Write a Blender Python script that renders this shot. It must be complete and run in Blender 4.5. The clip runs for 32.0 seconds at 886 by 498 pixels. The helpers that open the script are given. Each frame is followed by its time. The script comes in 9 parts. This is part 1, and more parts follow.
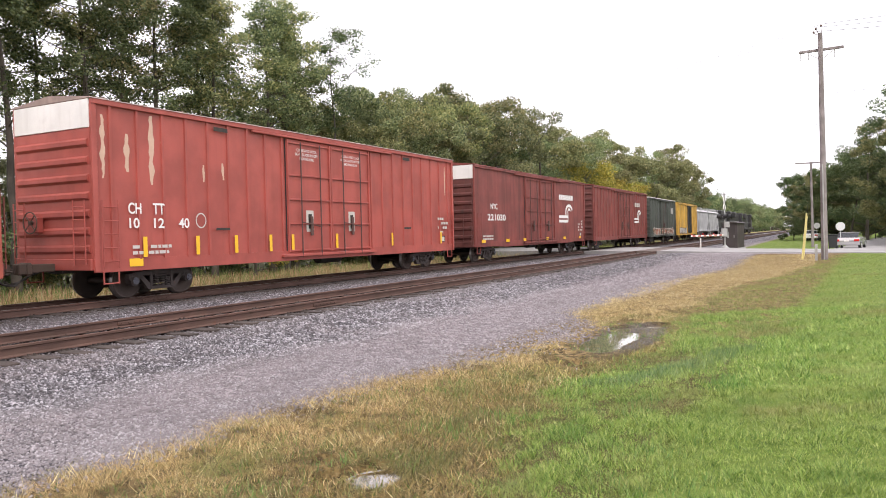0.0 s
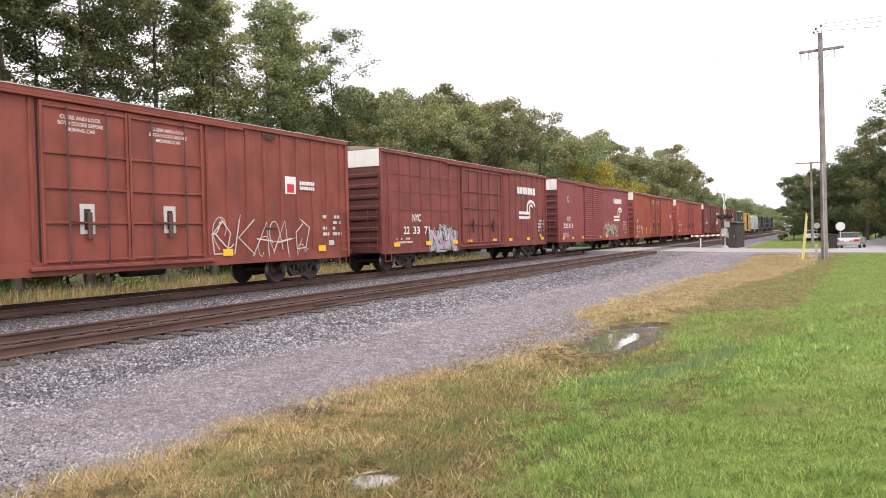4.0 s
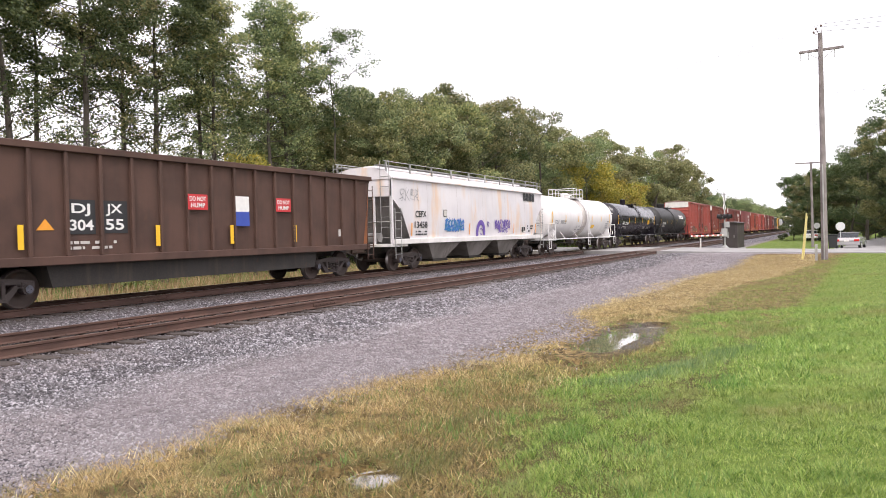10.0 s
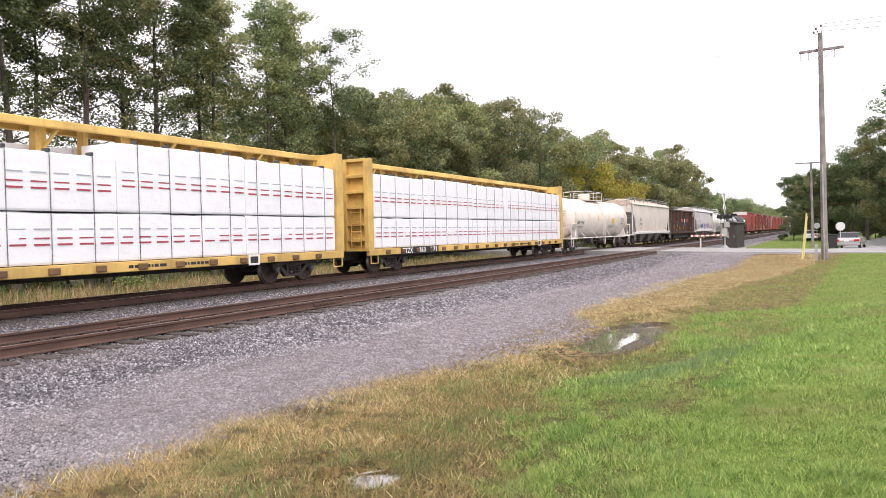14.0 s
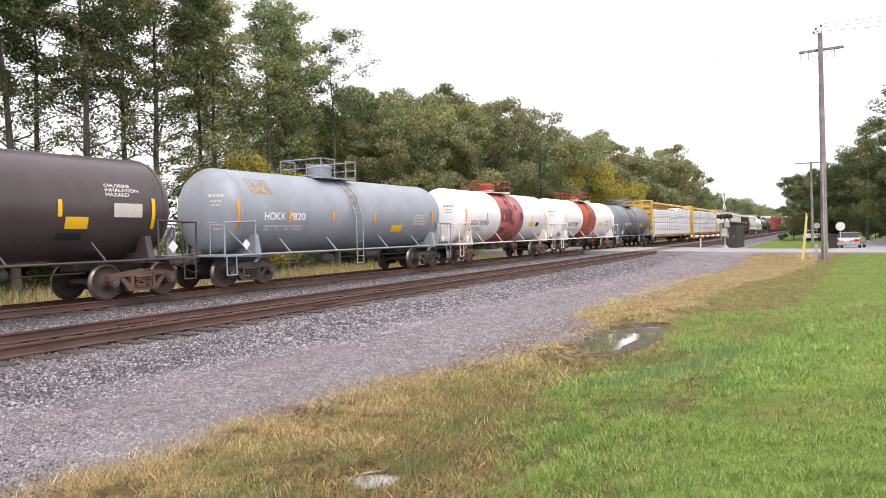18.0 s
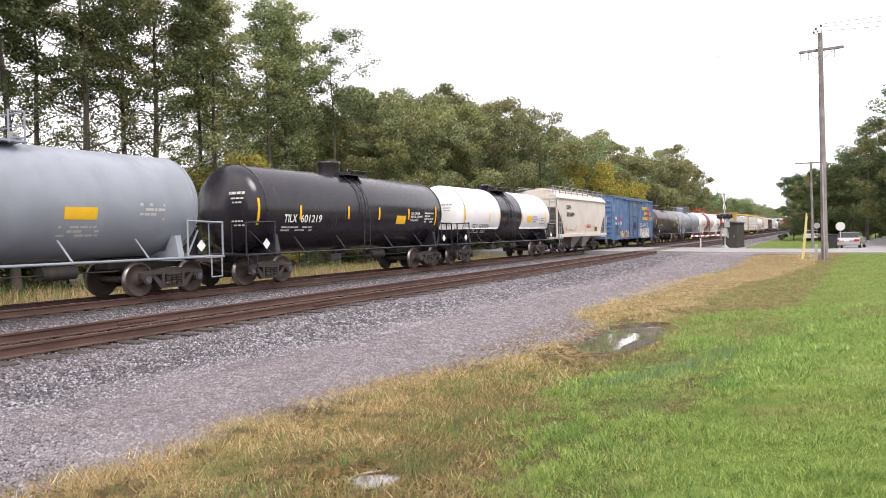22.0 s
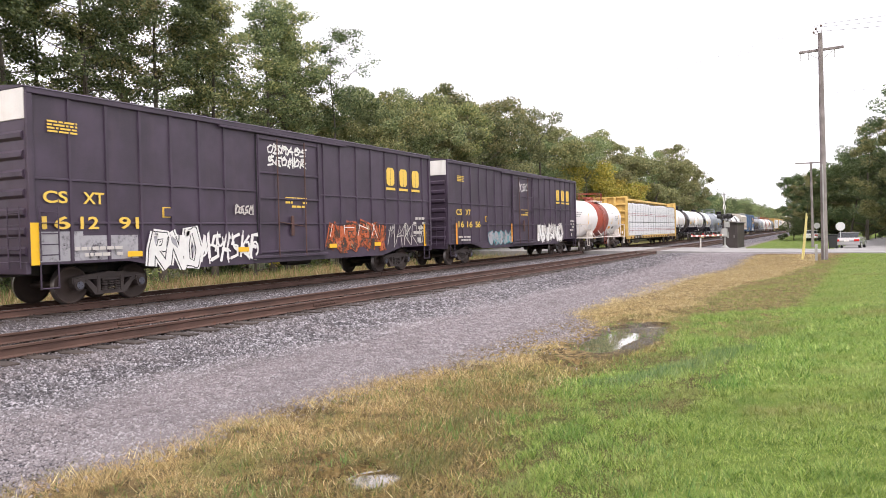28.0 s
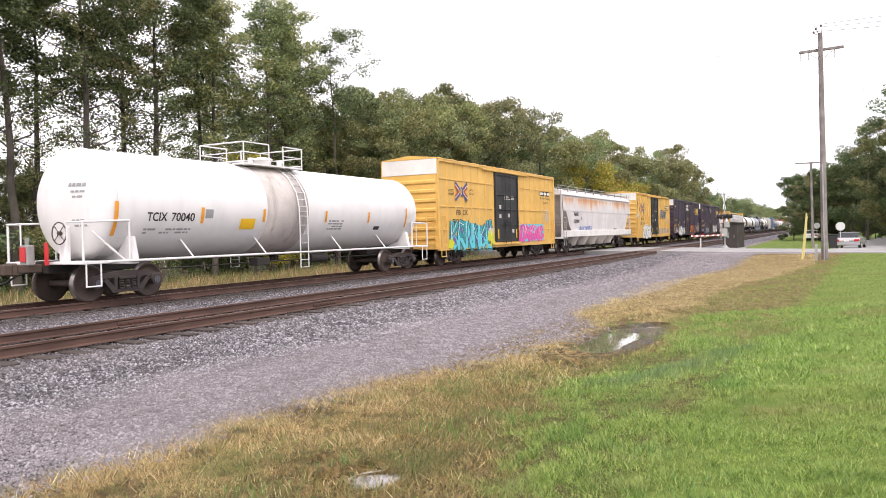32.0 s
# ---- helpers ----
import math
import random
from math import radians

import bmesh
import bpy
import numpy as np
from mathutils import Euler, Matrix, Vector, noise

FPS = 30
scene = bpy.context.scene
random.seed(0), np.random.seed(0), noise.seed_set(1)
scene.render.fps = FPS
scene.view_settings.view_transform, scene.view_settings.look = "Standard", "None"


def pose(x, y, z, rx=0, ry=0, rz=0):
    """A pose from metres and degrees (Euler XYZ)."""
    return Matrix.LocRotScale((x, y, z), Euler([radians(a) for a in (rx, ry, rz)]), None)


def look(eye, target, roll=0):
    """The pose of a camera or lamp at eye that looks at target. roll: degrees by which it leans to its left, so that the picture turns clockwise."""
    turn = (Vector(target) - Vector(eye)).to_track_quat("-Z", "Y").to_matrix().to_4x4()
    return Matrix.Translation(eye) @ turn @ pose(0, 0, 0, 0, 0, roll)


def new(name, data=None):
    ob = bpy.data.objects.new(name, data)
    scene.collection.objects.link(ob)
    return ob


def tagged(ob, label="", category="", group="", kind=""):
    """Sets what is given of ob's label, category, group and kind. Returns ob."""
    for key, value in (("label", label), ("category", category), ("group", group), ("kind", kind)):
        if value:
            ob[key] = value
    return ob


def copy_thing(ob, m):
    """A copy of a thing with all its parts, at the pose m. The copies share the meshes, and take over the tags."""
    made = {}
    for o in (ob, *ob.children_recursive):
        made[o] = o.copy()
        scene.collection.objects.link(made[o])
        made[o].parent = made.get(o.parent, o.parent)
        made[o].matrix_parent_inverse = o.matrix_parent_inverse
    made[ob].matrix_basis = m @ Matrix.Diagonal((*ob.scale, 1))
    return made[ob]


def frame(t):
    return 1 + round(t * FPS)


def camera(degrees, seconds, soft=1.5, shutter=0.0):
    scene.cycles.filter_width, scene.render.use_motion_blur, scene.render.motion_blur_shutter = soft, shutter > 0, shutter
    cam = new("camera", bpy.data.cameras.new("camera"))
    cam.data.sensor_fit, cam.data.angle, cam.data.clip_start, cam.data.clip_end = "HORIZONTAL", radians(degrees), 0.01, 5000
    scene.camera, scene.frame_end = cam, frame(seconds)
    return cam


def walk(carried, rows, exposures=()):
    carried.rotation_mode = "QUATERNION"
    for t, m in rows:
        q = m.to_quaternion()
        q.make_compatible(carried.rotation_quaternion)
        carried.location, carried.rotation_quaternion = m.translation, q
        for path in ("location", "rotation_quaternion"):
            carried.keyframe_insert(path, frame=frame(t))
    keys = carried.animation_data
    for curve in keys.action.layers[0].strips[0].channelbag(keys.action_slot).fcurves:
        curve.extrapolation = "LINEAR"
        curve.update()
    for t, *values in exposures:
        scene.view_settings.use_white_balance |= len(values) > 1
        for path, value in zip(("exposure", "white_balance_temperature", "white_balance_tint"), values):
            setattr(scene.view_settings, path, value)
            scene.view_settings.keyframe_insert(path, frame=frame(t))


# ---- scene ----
# camera: stands still on the lawn beside two railway tracks that run along +y; z = 0 is the top of the rails
EYE = (0.0, 0.0, 1.478)
TURN, TILT = radians(27.782), radians(1.133)
AIM = (-math.sin(TURN) * math.cos(TILT), math.cos(TURN) * math.cos(TILT), EYE[2] - math.sin(TILT))
cam = camera(62.51, 32.0, soft=0.35, shutter=0.03)
VIEW = look(EYE, AIM, roll=-1.312)
walk(cam, [(0.0, VIEW), (32.0, VIEW)], exposures=[(0.0, 0.71), (32.0, 0.71)])

NEAR_TRACK, FAR_TRACK = -11.35, -17.08
SPEED = 19.2

# light: bright overcast sky
world = bpy.data.worlds.new("overcast_sky")
scene.world = world
world.use_nodes = True
wn = world.node_tree.nodes
wl = world.node_tree.links
sky = wn.new("ShaderNodeTexSky")
sky.sky_type = "NISHITA"
sky.sun_disc = False
sky.sun_elevation, sky.sun_rotation = radians(48), radians(200)
sky.air_density, sky.dust_density, sky.ozone_density = 1.0, 6.0, 1.0
cloud = wn.new("ShaderNodeMixRGB")
cloud.inputs[0].default_value = 0.88
cloud.inputs[2].default_value = (11.0, 10.5, 11.2, 1)
wl.new(sky.outputs[0], cloud.inputs[1])
wl.new(cloud.outputs[0], wn["Background"].inputs[0])
wn["Background"].inputs[1].default_value = 0.1
sun = new("sun", bpy.data.lights.new("sun", "SUN"))
sun.data.energy, sun.data.angle, sun.data.color = 1.5, radians(25), (1.0, 0.93, 0.89)
sun.matrix_world = look((30, -40, 60), (0, 0, 0))

# ---- small mesh tools ----
class Geo:
    def __init__(self):
        self.v, self.f, self.s = [], [], []

    def add(self, vs, fs, smooth=False):
        n = len(self.v)
        self.v += [tuple(p) for p in vs]
        self.f += [tuple(i + n for i in q) for q in fs]
        self.s += [smooth] * len(fs)
        return self

    def box(self, x0, x1, y0, y1, z0, z1, c=0.0):
        lo, hi = (x0, y0, z0), (x1, y1, z1)
        if c <= 0:
            vs = [(a, b, d) for a in (x0, x1) for b in (y0, y1) for d in (z0, z1)]
            return self.add(vs, [(0, 1, 3, 2), (4, 6, 7, 5), (0, 4, 5, 1), (2, 3, 7, 6), (0, 2, 6, 4), (1, 5, 7, 3)])
        idx, vs, fs = {}, [], []
        for sx in (0, 1):
            for sy in (0, 1):
                for sz in (0, 1):
                    sg = (sx, sy, sz)
                    for a in range(3):
                        idx[sg, a] = len(vs)
                        vs.append([(hi[k] if sg[k] else lo[k]) if k == a else ((hi[k] - c) if sg[k] else (lo[k] + c)) for k in range(3)])
        for a in range(3):
            b, d = (a + 1) % 3, (a + 2) % 3
            for s in (0, 1):
                q = []
                for sb, sd in ((0, 0), (1, 0), (1, 1), (0, 1)):
                    g = [0, 0, 0]
                    g[a], g[b], g[d] = s, sb, sd
                    q.append(idx[tuple(g), a])
                fs.append(q)
            for sb in (0, 1):
                for sd in (0, 1):
                    g0, g1 = [0, 0, 0], [0, 0, 0]
                    g0[a], g0[b], g0[d] = 0, sb, sd
                    g1[a], g1[b], g1[d] = 1, sb, sd
                    fs.append([idx[tuple(g0), b], idx[tuple(g1), b], idx[tuple(g1), d], idx[tuple(g0), d]])
        for sx in (0, 1):
            for sy in (0, 1):
                for sz in (0, 1):
                    fs.append([idx[(sx, sy, sz), a] for a in range(3)])
        return self.add(vs, fs)

    def cyl(self, p0, p1, r, n=8, r1=None, cap=True):
        p0, p1 = Vector(p0), Vector(p1)
        r1 = r if r1 is None else r1
        d = (p1 - p0)
        if d.length < 1e-6:
            return self
        d.normalize()
        a = d.orthogonal().normalized()
        b = d.cross(a)
        vs = []
        for k in range(n):
            w = a * math.cos(2 * math.pi * k / n) + b * math.sin(2 * math.pi * k / n)
            vs += [p0 + w * r, p1 + w * r1]
        self.add(vs, [(2 * k, 2 * ((k + 1) % n), 2 * ((k + 1) % n) + 1, 2 * k + 1) for k in range(n)], True)
        if cap:
            self.add(vs, [tuple(range(0, 2 * n, 2)), tuple(range(1, 2 * n, 2))])
        return self

    def pipe(self, pts, r, n=6):
        for a, b in zip(pts, pts[1:]):
            a, b = Vector(a), Vector(b)
            e = (b - a).normalized() * r * 0.6
            self.cyl(a - e, b + e, r, n)
        return self

    def lathe(self, prof, axis="y", n=40, a0=0.0, a1=2 * math.pi, c=(0, 0, 0)):
        full = abs(a1 - a0 - 2 * math.pi) < 1e-6
        m = n if full else n + 1
        vs = []
        for t, r in prof:
            for k in range(m):
                a = a0 + (a1 - a0) * k / n
                u, w = r * math.cos(a), r * math.sin(a)
                if axis == "y":
                    vs.append((c[0] + u, c[1] + t, c[2] + w))
                elif axis == "x":
                    vs.append((c[0] + t, c[1] + u, c[2] + w))
                else:
                    vs.append((c[0] + u, c[1] + w, c[2] + t))
        fs = []
        for i in range(len(prof) - 1):
            for k in range(n):
                k2 = (k + 1) % m
                fs.append((i * m + k, i * m + k2, (i + 1) * m + k2, (i + 1) * m + k))
        return self.add(vs, fs, True)

    def prism(self, poly, a0, a1, axis="x"):
        n = len(poly)
        put = {"x": lambda a, p: (a, p[0], p[1]), "y": lambda a, p: (p[0], a, p[1]), "z": lambda a, p: (p[0], p[1], a)}[axis]
        vs = [put(a0, p) for p in poly] + [put(a1, p) for p in poly]
        fs = [tuple(range(n)), tuple(range(n, 2 * n))] + [(k, (k + 1) % n, n + (k + 1) % n, n + k) for k in range(n)]
        return self.add(vs, fs)

    def mesh(self, name, mats, tidy=True):
        me = bpy.data.meshes.new(name)
        me.from_pydata(self.v, [], self.f)
        me.polygons.foreach_set("use_smooth", self.s)
        for m in (mats if isinstance(mats, (list, tuple)) else [mats]):
            me.materials.append(m)
        if tidy and len(self.f) < 6000:
            bm = bmesh.new()
            bm.from_mesh(me)
            bmesh.ops.recalc_face_normals(bm, faces=bm.faces)
            bm.to_mesh(me)
            bm.free()
        return me


def part(name, geo, material, parent, label="", at=None):
    """One mesh object under a thing or under a part."""
    me = geo.mesh(name, material) if isinstance(geo, Geo) else geo
    ob = new(name, me)
    ob.parent = parent
    if at is not None:
        ob.matrix_basis = at
    if label:
        tagged(ob, label)
    return ob


def raw_mesh(name, verts, faces_n, loops, material):
    """A mesh from numpy arrays: faces all with faces_n corners."""
    me = bpy.data.meshes.new(name)
    nf = len(loops) // faces_n
    me.vertices.add(len(verts))
    me.vertices.foreach_set("co", np.asarray(verts, np.float32).ravel())
    me.loops.add(len(loops))
    me.loops.foreach_set("vertex_index", np.asarray(loops, np.int32))
    me.polygons.add(nf)
    me.polygons.foreach_set("loop_start", np.arange(0, nf * faces_n, faces_n, dtype=np.int32))
    me.update(calc_edges=True)
    me.materials.append(material)
    return me


# ---- materials ----
def nodes_of(name):
    m = bpy.data.materials.new(name)
    m.use_nodes = True
    nt = m.node_tree
    return m, nt, nt.nodes["Principled BSDF"]


def nd(nt, kind, ins=None, operation=None, use_clamp=None, interpolation_type=None, blend_type=None):
    n = nt.nodes.new("ShaderNode" + kind)
    if operation:
        n.operation = operation
    if use_clamp:
        n.use_clamp = True
    if interpolation_type:
        n.interpolation_type = interpolation_type
    if blend_type:
        n.blend_type = blend_type
    for k, v in (ins or {}).items():
        if isinstance(v, bpy.types.NodeSocket):
            nt.links.new(v, n.inputs[k])
        else:
            n.inputs[k].default_value = v
    return n


def mth(nt, op, a, b=0.0, clamp=False):
    return nd(nt, "Math", {0: a, 1: b}, operation=op, use_clamp=clamp).outputs[0]


def ramp(nt, fac, lo, hi, smooth=True):
    return nd(nt, "MapRange", {0: fac, 1: lo, 2: hi, 3: 0.0, 4: 1.0}, interpolation_type="SMOOTHSTEP" if smooth else "LINEAR").outputs[0]


def noise_of(nt, vec, scale, detail=4.0, rough=0.55, stretch=None):
    if stretch:
        vec = nd(nt, "Mapping", {"Vector": vec, "Scale": stretch}).outputs[0]
    return nd(nt, "TexNoise", {"Vector": vec, "Scale": scale, "Detail": detail, "Roughness": rough}).outputs[0]


def mixc(nt, fac, a, b, how="MIX"):
    n = nd(nt, "MixRGB", {0: fac}, blend_type=how)
    for k, v in ((1, a), (2, b)):
        if isinstance(v, bpy.types.NodeSocket):
            nt.links.new(v, n.inputs[k])
        else:
            n.inputs[k].default_value = (*v, 1) if len(v) == 3 else v
    return n.outputs[0]


def shifted(nt):
    tc = nd(nt, "TexCoord").outputs["Object"]
    rnd = nd(nt, "ObjectInfo").outputs["Random"]
    k = mth(nt, "MULTIPLY", rnd, 37.0)
    add = nd(nt, "VectorMath", {0: tc}, operation="ADD")
    nt.links.new(k, add.inputs[1])
    return add.outputs[0], rnd


def paint(name, col, rough=0.45, dirt=0.35, rust=0.12, metal=0.0, dirt_col=(0.10, 0.075, 0.055), rust_col=(0.16, 0.05, 0.018), var=0.22, bump=0.15, fade=0.0, scale=1.0):
    """Weathered paint on steel: patchy fading, vertical dirt streaks, rust specks."""
    m, nt, b = nodes_of(name)
    vec, rnd = shifted(nt)
    broad = noise_of(nt, vec, 0.9 * scale, 5)
    streak = noise_of(nt, vec, 1.0, 6, 0.6, (3.2 * scale, 3.2 * scale, 0.28 * scale))
    fine = noise_of(nt, vec, 26 * scale, 5, 0.65)
    blot = noise_of(nt, vec, 3.1 * scale, 8, 0.68)
    dark = tuple(c * (1 - var) for c in col)
    lite = tuple(min(1, c * (1 + var) + fade * 0.05) for c in col)
    c = mixc(nt, ramp(nt, broad, 0.3, 0.7), dark, lite)
    c = mixc(nt, mth(nt, "MULTIPLY", ramp(nt, streak, 0.48, 0.78), dirt), c, dirt_col)
    c = mixc(nt, mth(nt, "MULTIPLY", ramp(nt, fine, 0.35, 0.75), dirt * 0.35), c, dirt_col)
    c = mixc(nt, mth(nt, "MULTIPLY", ramp(nt, blot, 0.60, 0.72), rust), c, rust_col)
    nt.links.new(c, b.inputs["Base Color"])
    r = mth(nt, "ADD", mth(nt, "MULTIPLY", streak, 0.35), rough - 0.15, True)
    nt.links.new(r, b.inputs["Roughness"])
    b.inputs["Metallic"].default_value = metal
    if bump:
        bp = nd(nt, "Bump", {"Strength": bump, "Distance": 0.01, "Height": mth(nt, "ADD", fine, mth(nt, "MULTIPLY", broad, 1.5))})
        nt.links.new(bp.outputs[0], b.inputs["Normal"])
    return m


def plain(name, col, rough=0.6, metal=0.0, var=0.12):
    m, nt, b = nodes_of(name)
    vec, rnd = shifted(nt)
    n1 = noise_of(nt, vec, 7, 5)
    c = mixc(nt, n1, tuple(x * (1 - var) for x in col), tuple(min(1, x * (1 + var)) for x in col))
    nt.links.new(c, b.inputs["Base Color"])
    b.inputs["Roughness"].default_value = rough
    b.inputs["Metallic"].default_value = metal
    return m


def leafy(name, cols, trans=0.35, patch=None):
    m, nt, b = nodes_of(name)
    rnd = nd(nt, "NewGeometry").outputs["Random Per Island"]
    obr = nd(nt, "ObjectInfo").outputs["Random"]
    cr = nd(nt, "ValToRGB", {0: rnd})
    el = cr.color_ramp.elements
    el[0].color, el[1].color = (*cols[0], 1), (*cols[-1], 1)
    for i, c in enumerate(cols[1:-1]):
        e = el.new((i + 1) / (len(cols) - 1))
        e.color = (*c, 1)
    hs = nd(nt, "HueSaturation", {"Color": cr.outputs[0], "Hue": mth(nt, "ADD", mth(nt, "MULTIPLY", obr, 0.045), 0.472), "Value": mth(nt, "ADD", mth(nt, "MULTIPLY", obr, 0.45), 0.8)})
    out = hs.outputs[0]
    if patch:
        pos = nd(nt, "NewGeometry").outputs["Position"]
        for (col, scale, lo, hi, amount) in patch:
            out = mixc(nt, mth(nt, "MULTIPLY", ramp(nt, noise_of(nt, pos, scale, 5, 0.6), lo, hi), amount), out, col)
    nt.links.new(out, b.inputs["Base Color"])
    b.inputs["Roughness"].default_value = 0.55
    tr = nd(nt, "BsdfTranslucent", {"Color": out})
    mx = nd(nt, "MixShader", {0: trans, 1: b.outputs[0], 2: tr.outputs[0]})
    nt.links.new(mx.outputs[0], nt.nodes["Material Output"].inputs[0])
    return m


RAIL_TOP = plain("polished_rail_steel", (0.42, 0.38, 0.35), 0.28, 0.9)
RAIL_DULL = paint("dull_rail_top", (0.15, 0.09, 0.07), 0.4, 0.3, 0.3, 0.6)
RAIL_SIDE = paint("rusty_rail_steel", (0.10, 0.053, 0.04), 0.75, 0.4, 0.5, 0.0)
TIE = paint("weathered_tie_wood", (0.05, 0.037, 0.031), 0.9, 0.5, 0.1, dirt_col=(0.10, 0.085, 0.078), rust_col=(0.04, 0.03, 0.025), var=0.4, bump=0.6)
TRUCK = paint("dusty_cast_steel", (0.052, 0.040, 0.037), 0.7, 0.5, 0.3, dirt_col=(0.10, 0.078, 0.067))
TRUCK_BROWN = paint("rust_brown_cast_steel", (0.13, 0.075, 0.05), 0.8, 0.5, 0.5, dirt_col=(0.13, 0.09, 0.068))
WHEEL = paint("wheel_steel", (0.070, 0.050, 0.042), 0.75, 0.5, 0.5, 0.0, dirt_col=(0.075, 0.055, 0.045))
TREAD = plain("bright_wheel_tread", (0.24, 0.22, 0.21), 0.35, 0.9)
UNDER = paint("underframe_black", (0.03, 0.027, 0.025), 0.75, 0.6, 0.3)
COUPLER = paint("coupler_steel", (0.09, 0.06, 0.045), 0.7, 0.4, 0.6)
GALV = paint("galvanised_steel", (0.42, 0.42, 0.41), 0.5, 0.3, 0.1, 0.5)
CAPBLUE = plain("grey_bearing_cap", (0.10, 0.10, 0.125), 0.5)
WHITE = plain("white_lettering", (0.78, 0.77, 0.74), 0.6)
OFFWHITE = plain("faded_white_marks", (0.55, 0.52, 0.48), 0.7)
BLACK = plain("black_lettering", (0.02, 0.02, 0.022), 0.5)
YELLOW = plain("yellow_reflective_strip", (0.85, 0.50, 0.02), 0.45)
ORANGE = plain("orange_reflective_strip", (0.80, 0.33, 0.03), 0.5)
REDM = plain("red_marking", (0.55, 0.03, 0.035), 0.5)
BLUEM = plain("blue_marking", (0.035, 0.07, 0.36), 0.5)
GREYM = plain("grey_marking", (0.30, 0.30, 0.31), 0.6)
GOLD = plain("golden_lettering", (0.80, 0.54, 0.09), 0.5)
TEAL = plain("teal_spray", (0.02, 0.27, 0.30), 0.55)
AQUA = plain("aqua_spray", (0.12, 0.55, 0.62), 0.55)
PINK = plain("pink_spray", (0.75, 0.09, 0.33), 0.55)
CRIMSON = plain("crimson_marking", (0.62, 0.06, 0.11), 0.55)
PURPLE = plain("purple_spray", (0.15, 0.09, 0.36), 0.55)
TEALBLUE = plain("teal_blue_spray", (0.04, 0.20, 0.38), 0.55)
SPRAYBLUE = plain("blue_spray", (0.05, 0.16, 0.50), 0.55)


def worn_spray(name, col, lo, hi):
    """Old spray paint, worn through in patches."""
    m, nt, b = nodes_of(name)
    vec, rnd = shifted(nt)
    nt.links.new(mixc(nt, noise_of(nt, vec, 3, 5), tuple(c * 0.7 for c in col), tuple(min(1, c * 1.2) for c in col)), b.inputs["Base Color"])
    nt.links.new(ramp(nt, noise_of(nt, vec, 2.6, 7, 0.7), lo, hi), b.inputs["Alpha"])
    b.inputs["Roughness"].default_value = 0.6
    return m


SPRAYTAN = worn_spray("worn_tan_spray", (0.42, 0.32, 0.22), 0.36, 0.62)
SPRAYORANGE = worn_spray("worn_orange_spray", (0.50, 0.12, 0.04), 0.34, 0.62)
SILVER = worn_spray("worn_silver_spray", (0.38, 0.37, 0.39), 0.28, 0.5)

# ---- ground ----
def smooth(a, b, x):
    t = min(1.0, max(0.0, (x - a) / (b - a)))
    return t * t * (3 - 2 * t)


def road_near(x):
    return 48.6 - 0.30 * x


def road_far(x):
    return 56.4 - 0.50 * x


PUDDLES = ((-3.45, 12.75, 0.32, 1.0, 0.1), (-3.32, 11.85, 0.22, 0.45, -0.1), (-3.05, 14.9, 0.22, 0.30, 0.8), (-3.62, 14.2, 0.16, 0.30, 0.0), (-3.10, 10.0, 0.08, 0.16, 0.5), (-3.50, 4.68, 0.13, 0.13, 0.3), (-3.10, 4.72, 0.13, 0.15, 0.3), (-3.33, 4.95, 0.10, 0.12, 0.3), (-3.80, 4.98, 0.10, 0.12, 0.0), (-3.28, 10.3, 0.10, 0.22, 0.2))
WATER_Z = -0.466


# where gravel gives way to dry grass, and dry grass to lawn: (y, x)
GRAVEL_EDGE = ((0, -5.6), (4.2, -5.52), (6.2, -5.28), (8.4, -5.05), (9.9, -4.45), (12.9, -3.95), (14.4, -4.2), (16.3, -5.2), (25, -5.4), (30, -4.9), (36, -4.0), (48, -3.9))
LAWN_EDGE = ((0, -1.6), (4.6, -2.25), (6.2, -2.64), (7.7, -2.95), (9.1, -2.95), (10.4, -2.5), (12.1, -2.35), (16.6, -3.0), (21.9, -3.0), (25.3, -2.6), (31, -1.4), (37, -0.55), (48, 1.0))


def gz(x, y):
    """Height of the ground over the rail tops."""
    bed = -0.215
    if x < -19.3:
        z = bed - 0.42 * smooth(-19.3, -22.0, x) - 0.1 * smooth(-24, -40, x)
    elif x < -9.9:
        z = bed - 0.05 * math.exp(-((x + 14.2) / 0.8) ** 2)
    else:
        z = bed - 0.17 * smooth(-9.9, -8.0, x) - 0.04 * smooth(-8, -3.2, x)
        z += 0.30 * smooth(-3.0, 1.5, x) + 0.35 * smooth(1.5, 12, x)
    # towards the crossing the ground comes up to the road
    if x > -9.9:
        d = road_near(x) - y
        k = 1 - smooth(1, 16, d)
        z = z * (1 - k) + (-0.13 - 0.34 * smooth(road_far(x), road_far(x) + 14, y)) * k
    n = noise.noise(Vector((x * 0.55, y * 0.4, 1.3))) * 0.035 + noise.noise(Vector((x * 2.1, y * 2.1, 7.7))) * 0.014
    if x > -9.0 or x < -20:
        z += n
    else:
        z += n * 0.35
    for px, py, rx, ry, lean in PUDDLES:
        dy = (y - py) / ry
        q = ((x - px - lean * (y - py) * 0.35) / rx) ** 2 + dy * dy
        if q < 4:
            z -= (0.095 + 0.11 * noise.noise(Vector((x * 4.6, y * 5.2, 3.1)))) * (1 - smooth(0.2, 2.2, q))
    return z


def steps(stops):
    out = []
    for (a, b, s) in stops:
        n = max(1, int(round((b - a) / s)))
        out += [a + (b - a) * k / n for k in range(n)]
    return out + [stops[-1][1]]


